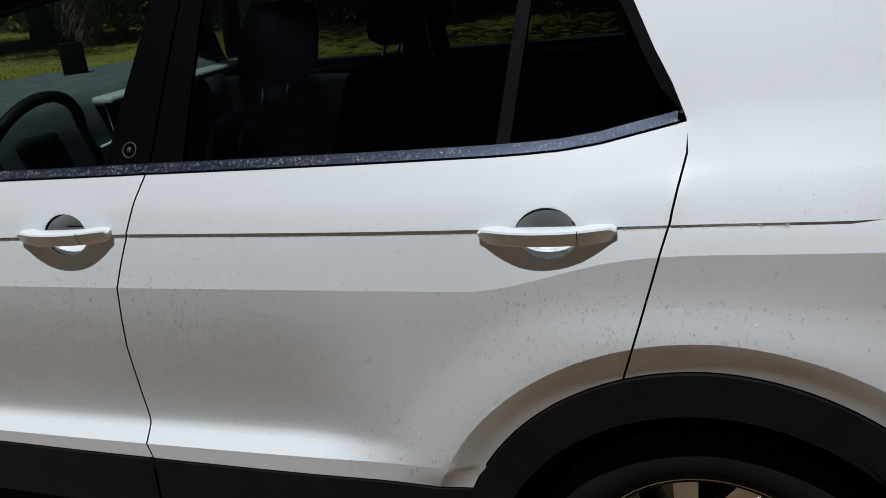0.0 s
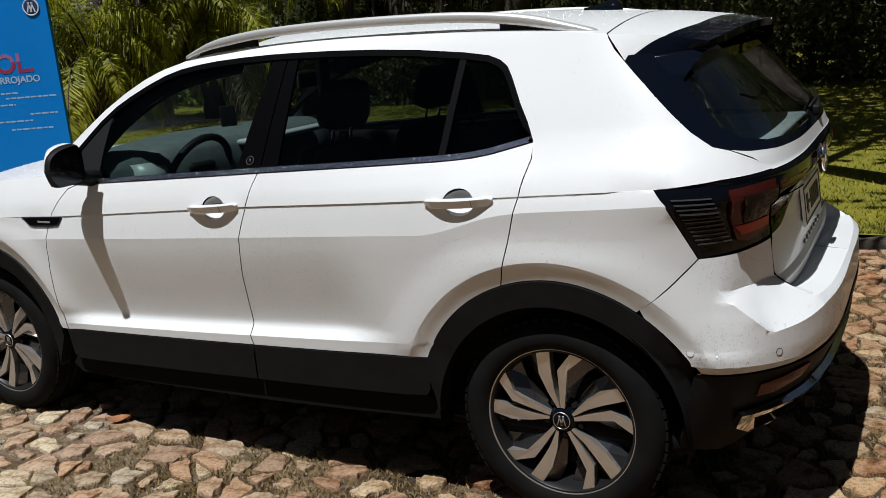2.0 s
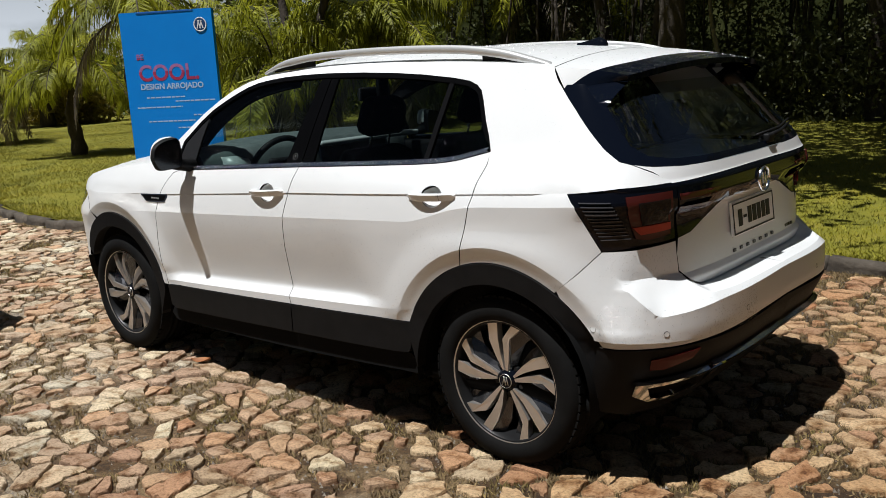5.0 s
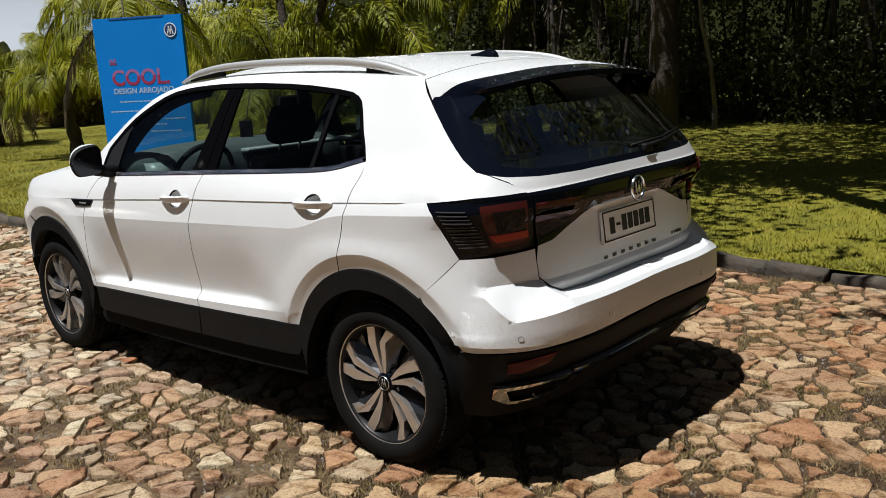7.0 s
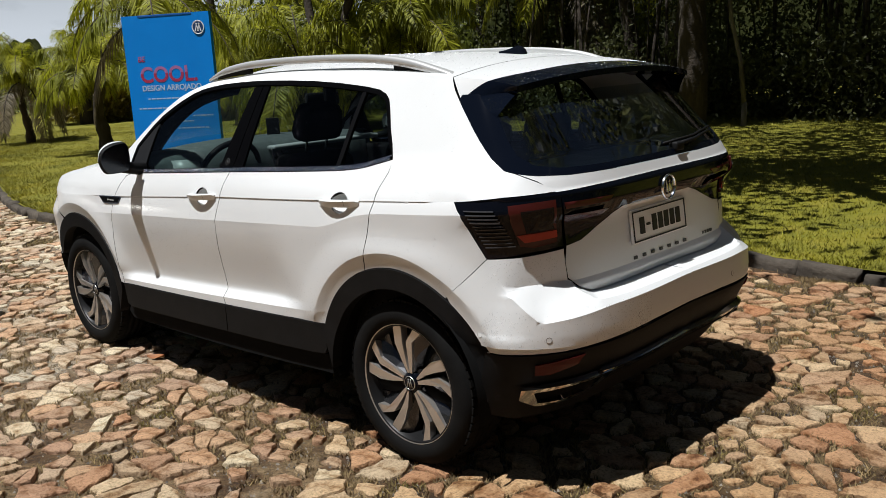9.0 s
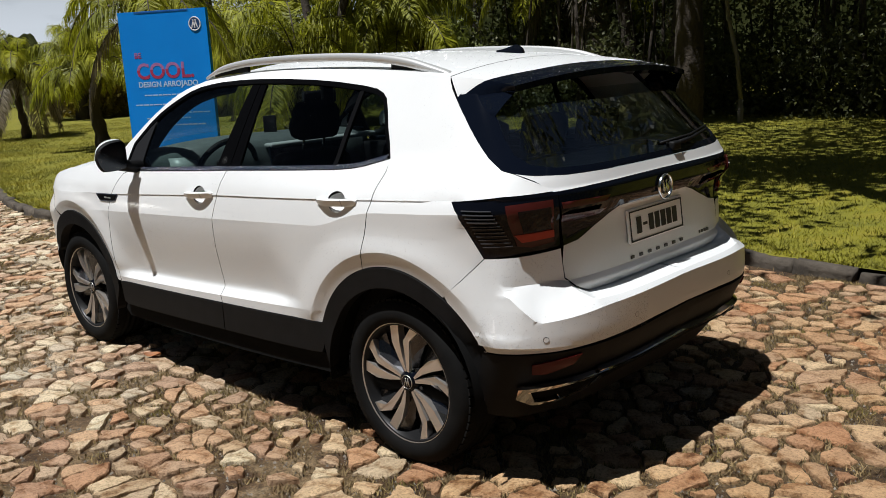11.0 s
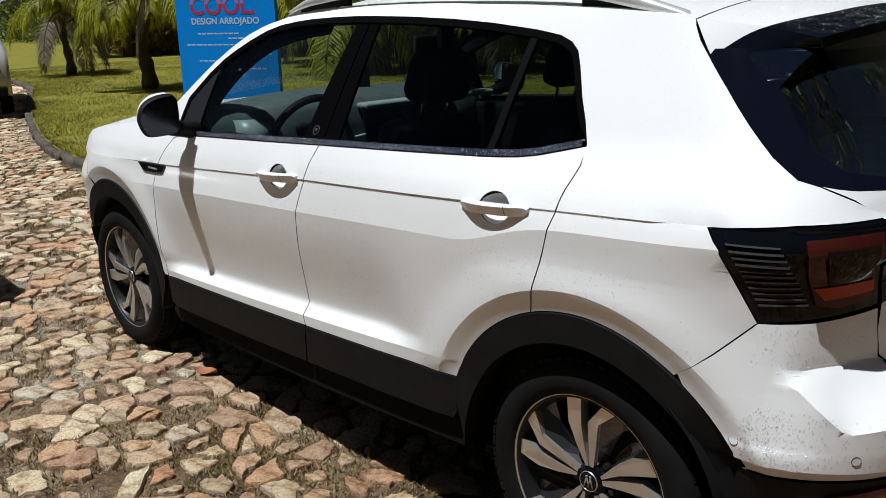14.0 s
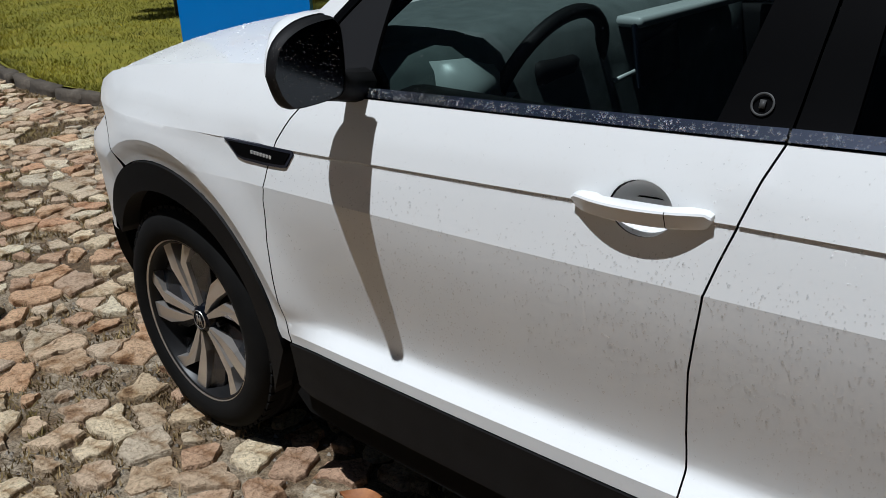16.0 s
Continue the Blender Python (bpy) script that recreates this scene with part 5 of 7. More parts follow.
box(bm, -2.16, -1.80, -0.45, 0.45, 0.6, 1.125, 0.01)
part("dash_core", bm, FABRIC, car)
bm = bmesh.new()
box(bm, -1.772, -1.700, -0.12, 0.66, 1.098, 1.124, 0.010, None)
part("dash_strip", bm, PALE, car, "pale dash trim strip")
bm = bmesh.new()
tube(bm, [(-1.738, -0.02, 1.095), (-1.735, 0.006, 1.04), (-1.735, -0.022, 0.995), (-1.735, -0.17, 0.985)], 0.006, 6)
part("console_frame", bm, PALE, car, "pale frame round the centre console")
bm = bmesh.new()
prism(bm, [(-1.87, 1.105), (-1.81, 1.100), (-1.765, 1.06), (-1.755, 0.99), (-1.87, 0.99)], -0.67, -0.545, 0.05)
part("side_vent", bm, PALE, car)
bm = bmesh.new()
box(bm, -0.006, 0.006, -0.13, 0.13, -0.075, 0.075, 0.006, Matrix.Translation((-1.725, 0.0, 1.035)) @ pose(0, 0, 0, 0, -8, 8))
part("touch_screen", bm, GLOSSBLACK, car)
wheel_base = new("steering_wheel")
wheel_base.parent = car
M = Matrix.Translation((-1.785, -0.365, 1.002)) @ pose(0, 0, 0, 0, -66, 0)
bm = bmesh.new()
rings = []
for k in range(40):
    a = k * math.tau / 40
    c = M @ Vector((math.cos(a) * 0.182, math.sin(a) * 0.182, 0))
    rad = (M.to_3x3() @ Vector((math.cos(a), math.sin(a), 0))).normalized()
    up = M.to_3x3() @ Vector((0, 0, 1))
    rings.append([bm.verts.new(c + (rad * math.cos(b * math.tau / 8) + up * math.sin(b * math.tau / 8)) * 0.016) for b in range(8)])
for a, b in zip(rings, rings[1:] + rings[:1]):
    for k in range(8):
        bm.faces.new((a[k], a[(k + 1) % 8], b[(k + 1) % 8], b[k]))
part("wheel_rim", bm, DASH, wheel_base)
bm = bmesh.new()
box(bm, -0.06, 0.07, -0.075, 0.075, -0.02, 0.03, 0.02, M)
part("airbag_boss", bm, DASH, wheel_base)
for y0, y1 in ((0.07, 0.175), (-0.175, -0.07)):
    bm = bmesh.new()
    box(bm, -0.035, 0.02, y0, y1, -0.012, 0.012, 0.005, M)
    part("wheel_spoke", bm, PALE, wheel_base, "pale metallic wheel spoke")
bm = bmesh.new()
box(bm, -0.015, 0.06, -0.012, 0.012, -0.19, 0.19, 0.01, Matrix.Translation((-1.36, 0, 1.40)) @ pose(0, 0, 0, 0, 0, 90))
box(bm, -0.012, 0.012, -0.11, 0.11, -0.035, 0.035, 0.012, Matrix.Translation((-1.40, 0.0, 1.37)))
part("inside_mirror", bm, DASH, car)
bm = bmesh.new()
box(bm, -0.008, 0.008, -0.038, 0.038, -0.075, 0.075, 0.006, Matrix.Translation((-1.99, 0.09, 1.185)) @ pose(0, 0, 0, 0, -6, -32))
tube(bm, [(-1.985, 0.09, 1.12), (-1.99, 0.09, 1.08)], 0.012, 6)
part("phone_mount", bm, DASH, car, "dark phone in a dash holder")
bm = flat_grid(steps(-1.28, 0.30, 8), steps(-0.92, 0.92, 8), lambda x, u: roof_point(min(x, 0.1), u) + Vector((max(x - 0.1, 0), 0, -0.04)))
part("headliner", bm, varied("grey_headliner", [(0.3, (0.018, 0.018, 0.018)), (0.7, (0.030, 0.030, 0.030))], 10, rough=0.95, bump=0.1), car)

# ---- raindrops on the paint, glass and trim ----
WATER = glass("rain_water", (1.0, 1.0, 1.0), 0.16, 0.22, 0.40)
drop_rng = np.random.default_rng(9)
drop_v, drop_f = [], []


def drop(p, n, r, sag=0.0):
    """A flattened dome of water on a surface."""
    a = n.cross(Vector((0.3, 0.2, 1))).normalized()
    b = n.cross(a)
    down = Vector((0, 0, -1)) - n * Vector((0, 0, -1)).dot(n)
    k = len(drop_v)
    for f, h in ((1.0, -0.1), (0.8, 0.38)):
        for i in range(7):
            t = i * math.tau / 7
            drop_v.append(tuple(p + (a * math.cos(t) + b * math.sin(t)) * r * f + n * r * h + down * sag * r * (0.5 if f < 1 else 0)))
    drop_v.append(tuple(p + n * r * 0.66 + down * sag * r * 0.5))
    for i in range(7):
        j = (i + 1) % 7
        drop_f.append((k + i, k + j, k + 7 + j, k + 7 + i))
        drop_f.append((k + 7 + i, k + 7 + j, k + 14))


def side_drops(n, x0, x1, z0, z1, lift, lo, hi, rear=x_gate, ok=lambda s, z: True):
    made = 0
    for _ in range(n * 6):
        s, z = drop_rng.uniform(x0, x1), drop_rng.uniform(z0, z1)
        if made >= n:
            break
        if not ok(s, z) or noise.noise((s * 3.1, z * 4.0, 1.7)) + drop_rng.normal(0, 0.35) < 0.05:
            continue
        nrm = skin_normal(s, z, rear)
        drop(skin(s, z, rear) + nrm * lift, nrm, drop_rng.uniform(lo, hi) * (0.7 + 0.6 * drop_rng.random() ** 3), 0.8)
        made += 1


def off_arch(s, z):
    return min(math.hypot(s - AXLE_R, z - HUB_Z), math.hypot(s - AXLE_F, z - HUB_Z)) > 0.475 and z > z_clad(s) + 0.01


side_drops(4600, -2.15, 0.30, 0.52, 0.93, 0.0, 0.0011, 0.0022, ok=off_arch)
side_drops(700, -2.1, 0.25, 0.93, 1.09, 0.0, 0.0008, 0.0016, ok=lambda s, z: z < z_belt(s) - 0.02)
side_drops(500, -0.02, 0.35, 1.05, 1.45, 0.0, 0.0008, 0.0016, ok=lambda s, z: s < 0.42 - (z - 1.05) * 0.6)
side_drops(1300, -1.80, -0.14, 1.10, 1.45, -0.0095, 0.0006, 0.0012, ok=lambda s, z: z_belt(s) + 0.03 < z < win_top(s) - 0.03)
side_drops(1500, 0.40, 1.05, 0.56, 0.69, 0.0, 0.0012, 0.0026, rear=x_bumper, ok=lambda s, z: off_arch(s, z) and z < z_facet(s) + 0.02)
side_drops(260, 0.40, 0.66, 0.76, 0.86, 0.0, 0.0012, 0.0024, rear=x_bumper)
for _ in range(1100):
    x = drop_rng.uniform(-1.9, -0.07)
    nrm = skin_normal(x, z_belt(x) + 0.008, x_gate)
    drop(skin(x, z_belt(x) + drop_rng.uniform(0.001, 0.015)) + nrm * 0.0042, nrm, drop_rng.uniform(0.0012, 0.0028))
for _ in range(420):
    x = drop_rng.uniform(-2.05, 0.10)
    z = z_shoulder(x) - 0.0035
    nrm = skin_normal(x, z - 0.01, x_gate)
    drop(skin(x, z) + nrm * 0.001, nrm, drop_rng.uniform(0.0014, 0.0028), 1.2)
for _ in range(1500):
    x, u = drop_rng.uniform(-3.05, -2.05), drop_rng.uniform(-0.98, 0.6)
    drop(hood_point(x, u), Vector((0, 0, 1)), drop_rng.uniform(0.0015, 0.004))
for _ in range(900):
    t, u = drop_rng.uniform(0.05, 1.0), drop_rng.uniform(-0.95, 0.95)
    drop(spoiler_point(t, u), Vector((0, 0, 1)), drop_rng.uniform(0.0009, 0.0022))
for _ in range(1200):
    x, u = drop_rng.uniform(-1.25, 0.1), drop_rng.uniform(-0.95, 0.95)
    drop(roof_point(x, u), Vector((0, 0, 1)), drop_rng.uniform(0.002, 0.005))
for _ in range(260):
    u, w = drop_rng.uniform(-0.075, 0.068), drop_rng.uniform(-0.055, 0.058)
    drop(Vector((-1.842 + 0.0035 + 0.06 * u, -0.978 + u, 1.137 + w)), Vector((1, 0, 0)), drop_rng.uniform(0.0008, 0.0018))
me = bpy.data.meshes.new("raindrops")
me.from_pydata(drop_v, [], drop_f)
me.materials.append(WATER)
me.polygons.foreach_set("use_smooth", [True] * len(me.polygons))
ob = new("rain_water", me)
ob.parent = car
tagged(ob, "clear raindrops beaded on the paint", kind="stuff")


# ---- kerb line and ground sheets ----
KERB = [(-60, 13.0), (-40, 8.8), (-26, 5.7), (-18, 4.1), (-16.5, 3.62), (-13, 2.35), (-10.3, 1.50), (-9.0, 1.17), (-8.1, 1.03), (-7.2, 1.03), (-6.2, 1.28), (-5.0, 1.75), (-4.0, 2.15), (-2.8, 2.58), (-1.6, 2.83), (-0.4, 2.90), (0.3, 2.80), (1.2, 2.78), (5, 2.6), (14, 2.2), (60, 0.0)]
kerb_path = spline([(x, y, 0) for x, y in KERB], 0.05)
kx, ky = np.array([p.x for p in kerb_path[::5]] + [60.0]), np.array([p.y for p in kerb_path[::5]] + [0.0])


def kerb_y(x):
    return float(np.interp(x, kx, ky))


SOIL = varied("gravelly_soil", [(0.30, (0.084, 0.053, 0.026)), (0.46, (0.180, 0.126, 0.072)), (0.58, (0.372, 0.324, 0.252)), (0.72, (0.144, 0.096, 0.048))], 3.0, rough=0.95, bump=0.0)
n_, l_, b_ = nodes_of(SOIL)
_g = noise_node(SOIL, 170.0, 4.0, 0.7)
_c = noise_node(SOIL, 38.0, 4.0, 0.65)
_src = b_.inputs["Base Color"].links[0].from_socket
_sp = ramp_node(SOIL, _g.outputs[0], [(0.34, (0.25, 0.23, 0.20)), (0.50, (0.80, 0.78, 0.75)), (0.64, (1.0, 1.0, 1.0)), (0.72, (1.7, 1.65, 1.55))]).outputs[0]
_sp2 = ramp_node(SOIL, _c.outputs[0], [(0.36, (0.45, 0.40, 0.33)), (0.58, (1.05, 1.03, 1.0))]).outputs[0]
_moss, _patch, _pos, _sep, _drift = (n_.new("ShaderNode" + k) for k in ("Math", "TexNoise", "NewGeometry", "SeparateXYZ", "MapRange"))
_patch.inputs["Scale"].default_value, _patch.inputs["Detail"].default_value = 1.1, 4.0
l_.new(_pos.outputs["Position"], _patch.inputs["Vector"]), l_.new(_pos.outputs["Position"], _sep.inputs[0]), l_.new(_sep.outputs[0], _drift.inputs[0])
_drift.inputs[1].default_value, _drift.inputs[2].default_value, _drift.inputs[3].default_value, _drift.inputs[4].default_value = -3.0, 1.0, -0.2, 0.35
l_.new(_patch.outputs[0], _moss.inputs[0]), l_.new(_drift.outputs[0], _moss.inputs[1])
_brown = ramp_node(SOIL, _moss.outputs[0], [(0.36, (1.45, 1.45, 1.45)), (0.52, (0.92, 0.76, 0.54)), (0.75, (0.50, 0.38, 0.20))]).outputs[0]
l_.new(mix_node(SOIL, mix_node(SOIL, mix_node(SOIL, _src, _sp, 1.0, "MULTIPLY"), _sp2, 1.0, "MULTIPLY"), _brown, 1.0, "MULTIPLY"), b_.inputs["Base Color"])
_h = n_.new("ShaderNodeMath")
_h.operation = "ADD"
l_.new(_g.outputs[0], _h.inputs[0]), l_.new(_c.outputs[0], _h.inputs[1])
bump_node(SOIL, _h.outputs[0], 1.0, 0.012)
bm = bmesh.new()
bmesh.ops.create_grid(bm, x_segments=2, y_segments=2, size=900)
for v in bm.verts:
    v.co.z = -0.008
tagged(part("ground", bm, SOIL), "brown gravelly soil between the stones", "ground", kind="structure")

# lawn: gently uneven sheet that starts at the kerb
GRASSBASE = varied("lawn_turf", [(0.25, (0.095, 0.094, 0.003)), (0.5, (0.150, 0.140, 0.003)), (0.70, (0.19, 0.155, 0.008)), (0.85, (0.15, 0.105, 0.030))], 3.5, rough=0.9, bump=0.8, dist=0.03, fine=28)


def lawn_z(x, y):
    d = y - kerb_y(x)
    return 0.075 + 0.05 * noise.noise((x * 0.35, y * 0.35, 3.1)) * min(d, 1.0) + 0.012 * min(d, 3.0)


bm = bmesh.new()
rows = []
for i, x in enumerate(steps(-60, 40, 160)):
    row = []
    for t in steps(0, 1, 40):
        y = kerb_y(x) + 0.02 + 60 * t ** 2.2
        row.append(bm.verts.new((x, y, lawn_z(x, y))))
    rows.append(row)
for a, b in zip(rows, rows[1:]):
    for k in range(40):
        bm.faces.new((a[k], b[k], b[k + 1], a[k + 1]))
tagged(part("lawn", bm, GRASSBASE), "mown yellow-green lawn, thin in places", "lawn", kind="structure")

# grass blades where the lawn comes near
BLADE = varied("grass_blade", [(0.3, (0.100, 0.100, 0.003)), (0.55, (0.215, 0.195, 0.004)), (0.8, (0.34, 0.27, 0.012))], 1.3, rough=0.7, bump=0, per_island=0.35)
nodes_of(BLADE)[2].inputs["Subsurface Weight"].default_value = 0.0
rng = np.random.default_rng(5)


def sheet(name, verts, faces, mat):
    me = bpy.data.meshes.new(name)
    me.from_pydata(verts, [], faces)
    me.materials.append(mat)
    return new(name, me)


def blades(n, spread, height, width):
    verts, faces = [], []
    while len(faces) < n:
        x = rng.uniform(-24, 9)
        d = rng.random() ** 1.7 * spread
        y = kerb_y(x) + 0.05 + d
        if noise.noise((x * 0.8, y * 0.8, 0.0)) < -0.25 and rng.random() < 0.7:
            continue
        z, a, h = lawn_z(x, y) - 0.005, rng.uniform(0, math.tau), height * rng.uniform(0.5, 1.3)
        dx, dy = math.cos(a) * width, math.sin(a) * width
        lx, ly = rng.normal(0, 0.6, 2) * h
        k = len(verts)
        verts += [(x - dx, y - dy, z), (x + dx, y + dy, z), (x + lx, y + ly, z + h)]
        faces.append((k, k + 1, k + 2))
    return verts, faces


ob = sheet("grass", *blades(240000, 13.0, 0.034, 0.0055), BLADE)
tagged(ob, "short mown grass blades on the lawn", "grass", kind="stuff")

# ---- kerb stones ----
KERBSTONE = varied("kerb_stone", [(0.25, (0.028, 0.021, 0.014)), (0.5, (0.075, 0.060, 0.044)), (0.75, (0.15, 0.125, 0.098))], 5, rough=0.9, bump=0.7, dist=0.01, fine=40, per_object=0.25)
kerb = tagged(new("kerb"), "low row of weathered brown kerb stones", "kerb", kind="structure")
shapes = []
for v in range(5):
    bm = bmesh.new()
    box(bm, -0.195, 0.195, -0.055, 0.055, -0.06, 0.085)
    bmesh.ops.subdivide_edges(bm, edges=bm.edges[:], cuts=2, use_grid_fill=True)
    for q in bm.verts:
        q.co += noise.noise_vector(q.co * 9 + Vector((v * 9.1, 0, 0))) * 0.024
        if q.co.z > 0.07:
            q.co.z -= 0.010 * (abs(q.co.y) > 0.04)
    me = bpy.data.meshes.new("kerb_stone")
    for f in bm.faces:
        f.smooth = True
    bm.to_mesh(me)
    bm.free()
    me.materials.append(KERBSTONE)
    shapes.append(me)
along, last, count = 0.0, None, 0
for p, q in zip(kerb_path, kerb_path[1:]):
    if not -27 < p.x < 12:
        continue
    d = (q - p).length
    along += d
    if along >= 0.385:
        along = 0
        st = new("kerb_stone", shapes[count % 5])
        st.parent = kerb
        st.matrix_local = pose(p.x, p.y, rng.uniform(-0.022, 0.004), 0, 0, math.degrees(math.atan2(q.y - p.y, q.x - p.x)) + rng.uniform(-3, 3))
        count += 1

# ---- cobbles: irregular flat field stones ----
STONE = material("field_stone", (0.3, 0.25, 0.2), 0.85, spec=0.3)
n_, l_, b_ = nodes_of(STONE)
rand = n_.new("ShaderNodeObjectInfo").outputs["Random"]
isl = n_.new("ShaderNodeNewGeometry").outputs["Random Per Island"]
addr = n_.new("ShaderNodeMath")
addr.operation = "ADD"
l_.new(rand, addr.inputs[0]), l_.new(isl, addr.inputs[1])
frac = n_.new("ShaderNodeMath")
frac.operation = "FRACT"
l_.new(addr.outputs[0], frac.inputs[0])
tone = ramp_node(STONE, frac.outputs[0], [(0.0, (0.466, 0.378, 0.272)), (0.12, (0.606, 0.530, 0.402)), (0.25, (0.451, 0.320, 0.233)), (0.38, (0.426, 0.363, 0.278)), (0.50, (0.512, 0.347, 0.231)), (0.58, (0.361, 0.255, 0.190)), (0.68, (0.643, 0.614, 0.495)), (0.78, (0.410, 0.273, 0.198)), (0.87, (0.491, 0.465, 0.390)), (0.95, (0.456, 0.276, 0.177)), (1.0, (0.564, 0.459, 0.332))]).outputs[0]
g1 = noise_node(STONE, 9.0, 6.0, 0.65, coord="Object")
g2 = noise_node(STONE, 85.0, 5.0, 0.7, coord="Object")
dirt = ramp_node(STONE, g1.outputs[0], [(0.33, (0.26, 0.17, 0.10)), (0.40, (0.64, 0.53, 0.42)), (0.49, (0.98, 0.95, 0.91)), (0.66, (1.12, 1.09, 1.05))]).outputs[0]
grain = ramp_node(STONE, g2.outputs[0], [(0.36, (0.58, 0.52, 0.46)), (0.45, (0.92, 0.90, 0.87)), (0.62, (1.20, 1.19, 1.16))]).outputs[0]
place = n_.new("ShaderNodeNewGeometry").outputs["Position"]
patch, sep, drift, warm = (n_.new("ShaderNode" + k) for k in ("TexNoise", "SeparateXYZ", "MapRange", "Math"))
patch.inputs["Scale"].default_value, patch.inputs["Detail"].default_value = 0.7, 3.0
l_.new(place, patch.inputs["Vector"]), l_.new(place, sep.inputs[0]), l_.new(sep.outputs[0], drift.inputs[0])
drift.inputs[1].default_value, drift.inputs[2].default_value, drift.inputs[3].default_value, drift.inputs[4].default_value = -3.0, 1.5, -0.25, 0.35
warm.operation = "ADD"
l_.new(patch.outputs[0], warm.inputs[0]), l_.new(drift.outputs[0], warm.inputs[1])
ochre = ramp_node(STONE, warm.outputs[0], [(0.30, (1.20, 1.19, 1.15)), (0.50, (1.05, 0.97, 0.87)), (0.85, (0.96, 0.74, 0.54))]).outputs[0]
l_.new(mix_node(STONE, mix_node(STONE, mix_node(STONE, tone, dirt, 1.0, "MULTIPLY"), grain, 1.0, "MULTIPLY"), ochre, 1.0, "MULTIPLY"), b_.inputs["Base Color"])
hmix = n_.new("ShaderNodeMath")
hmix.operation = "ADD"
l_.new(g1.outputs[0], hmix.inputs[0]), l_.new(g2.outputs[0], hmix.inputs[1])
bump_node(STONE, hmix.outputs[0], 1.0, 0.020)


def clip(poly, mx, my, nx, ny):
    """Keeps the side of the line through m away from the normal n."""
    out = []
    for i, p in enumerate(poly):
        q = poly[(i + 1) % len(poly)]
        dp, dq = (p[0] - mx) * nx + (p[1] - my) * ny, (q[0] - mx) * nx + (q[1] - my) * ny
        if dp <= 0:
            out.append(p)
        if dp * dq < 0:
            t = dp / (dp - dq)
            out.append((p[0] + (q[0] - p[0]) * t, p[1] + (q[1] - p[1]) * t))
    return out


def stone_cells(x0, x1, y0, y1, size, stretch):
    """Cells of a jittered grid with a quarter of the seeds left out, longer along x by stretch."""
    nx, ny = int((x1 - x0) / (size * stretch)), int((y1 - y0) / size)
    pts = {}
    for i in range(-1, nx + 1):
        for j in range(-1, ny + 1):
            a, b, c, out = rng.random(4)
            if out > 0.22:
                pts[i, j] = (x0 + (i + 0.5 * (j % 2) + 0.02 + 0.96 * a) * size * stretch, y0 + (j + 0.04 + 0.92 * b) * size)
    for (i, j), (x, y) in pts.items():
        if i < 0 or j < 0 or i >= nx or j >= ny:
            continue
        w = size * 1.25
        poly = [(x - w * stretch, y - w), (x + w * stretch, y - w), (x + w * stretch, y + w), (x - w * stretch, y + w)]
        for di in (-2, -1, 0, 1, 2):
            for dj in (-2, -1, 0, 1, 2):
                q = pts.get((i + di, j + dj))
                if q and (di or dj):
                    poly = clip(poly, (x + q[0]) / 2, (y + q[1]) / 2, q[0] - x, q[1] - y)
                    if len(poly) < 3:
                        break
        if len(poly) >= 3:
            yield x, y, poly


def stone_mesh(x, y, poly, gap, flatness=1.0):
    """Vertices and faces of one stone about its own middle: a chipped flat top on sloping sides."""
    cx, cy = sum(p[0] for p in poly) / len(poly), sum(p[1] for p in poly) / len(poly)
    rad = math.sqrt(sum((p[0] - cx) ** 2 + (p[1] - cy) ** 2 for p in poly) / len(poly))
    out = []
    for p, q in zip(poly, poly[1:] + poly[:1]):
        ln = math.hypot(q[0] - p[0], q[1] - p[1])
        n = max(1, int(ln / 0.024))
        for k in range(n):
            out.append((p[0] + (q[0] - p[0]) * k / n - cx, p[1] + (q[1] - p[1]) * k / n - cy))
    h = 0.002 + 0.012 * rng.random()
    tx, ty = rng.normal(0, 0.05, 2)
    ph = rng.uniform(0, 50)
    scale = max(0.45, 1 - gap * (0.25 + 1.9 * rng.random() ** 2) / max(rad, 0.03))
    jit = [1 + 0.32 * noise.noise((a * 14 + ph, b * 14, ph)) + 0.26 * noise.noise((a * 48 + ph, b * 48, ph)) for a, b in out]
    m = len(out)
    verts, faces = [], []
    for f, z in ((1.03, -0.02), (1.0, h * 0.35), (0.95, h), (0.5, h + 0.002)):
        for (a, b), s in zip(out, jit):
            r = f * scale * s
            wob = 0.005 * noise.noise((a * 20 + ph, b * 20 + f * 3, 1.0))
            verts.append((a * r, b * r, z + (wob + tx * a * r + ty * b * r if z > 0 else 0)))
    for k in range(3):
        faces += [(k * m + i, k * m + (i + 1) % m, (k + 1) * m + (i + 1) % m, (k + 1) * m + i) for i in range(m)]
    faces.append(tuple(range(3 * m, 4 * m)))
    return cx, cy, verts, faces


# which of the ground is covered by stone, in centimetres, so that grass and grit keep to the joints
GX, GY = -9.2, -2.6
covered = np.zeros((1280, 560), bool)


def cover(cx, cy, verts):
    m = len(verts) // 4
    ring = [(a + cx, b + cy) for a, b, c in verts[m:2 * m]]
    x0, x1 = (int((f(p[0] for p in ring) - GX) * 100) for f in (min, max))
    y0, y1 = (int((f(p[1] for p in ring) - GY) * 100) for f in (min, max))
    if x0 < 0 or y0 < 0 or x1 >= 1279 or y1 >= 559:
        return
    gx, gy = np.meshgrid(np.arange(x0, x1 + 1), np.arange(y0, y1 + 1), indexing="ij")
    hit = inside(ring, np.stack([(gx.ravel() + 0.5) / 100 + GX, (gy.ravel() + 0.5) / 100 + GY], 1))
    covered[x0:x1 + 1, y0:y1 + 1] |= hit.reshape(gx.shape)


def on_stone(x, y):
    return covered[int((x - GX) * 100), int((y - GY) * 100)]


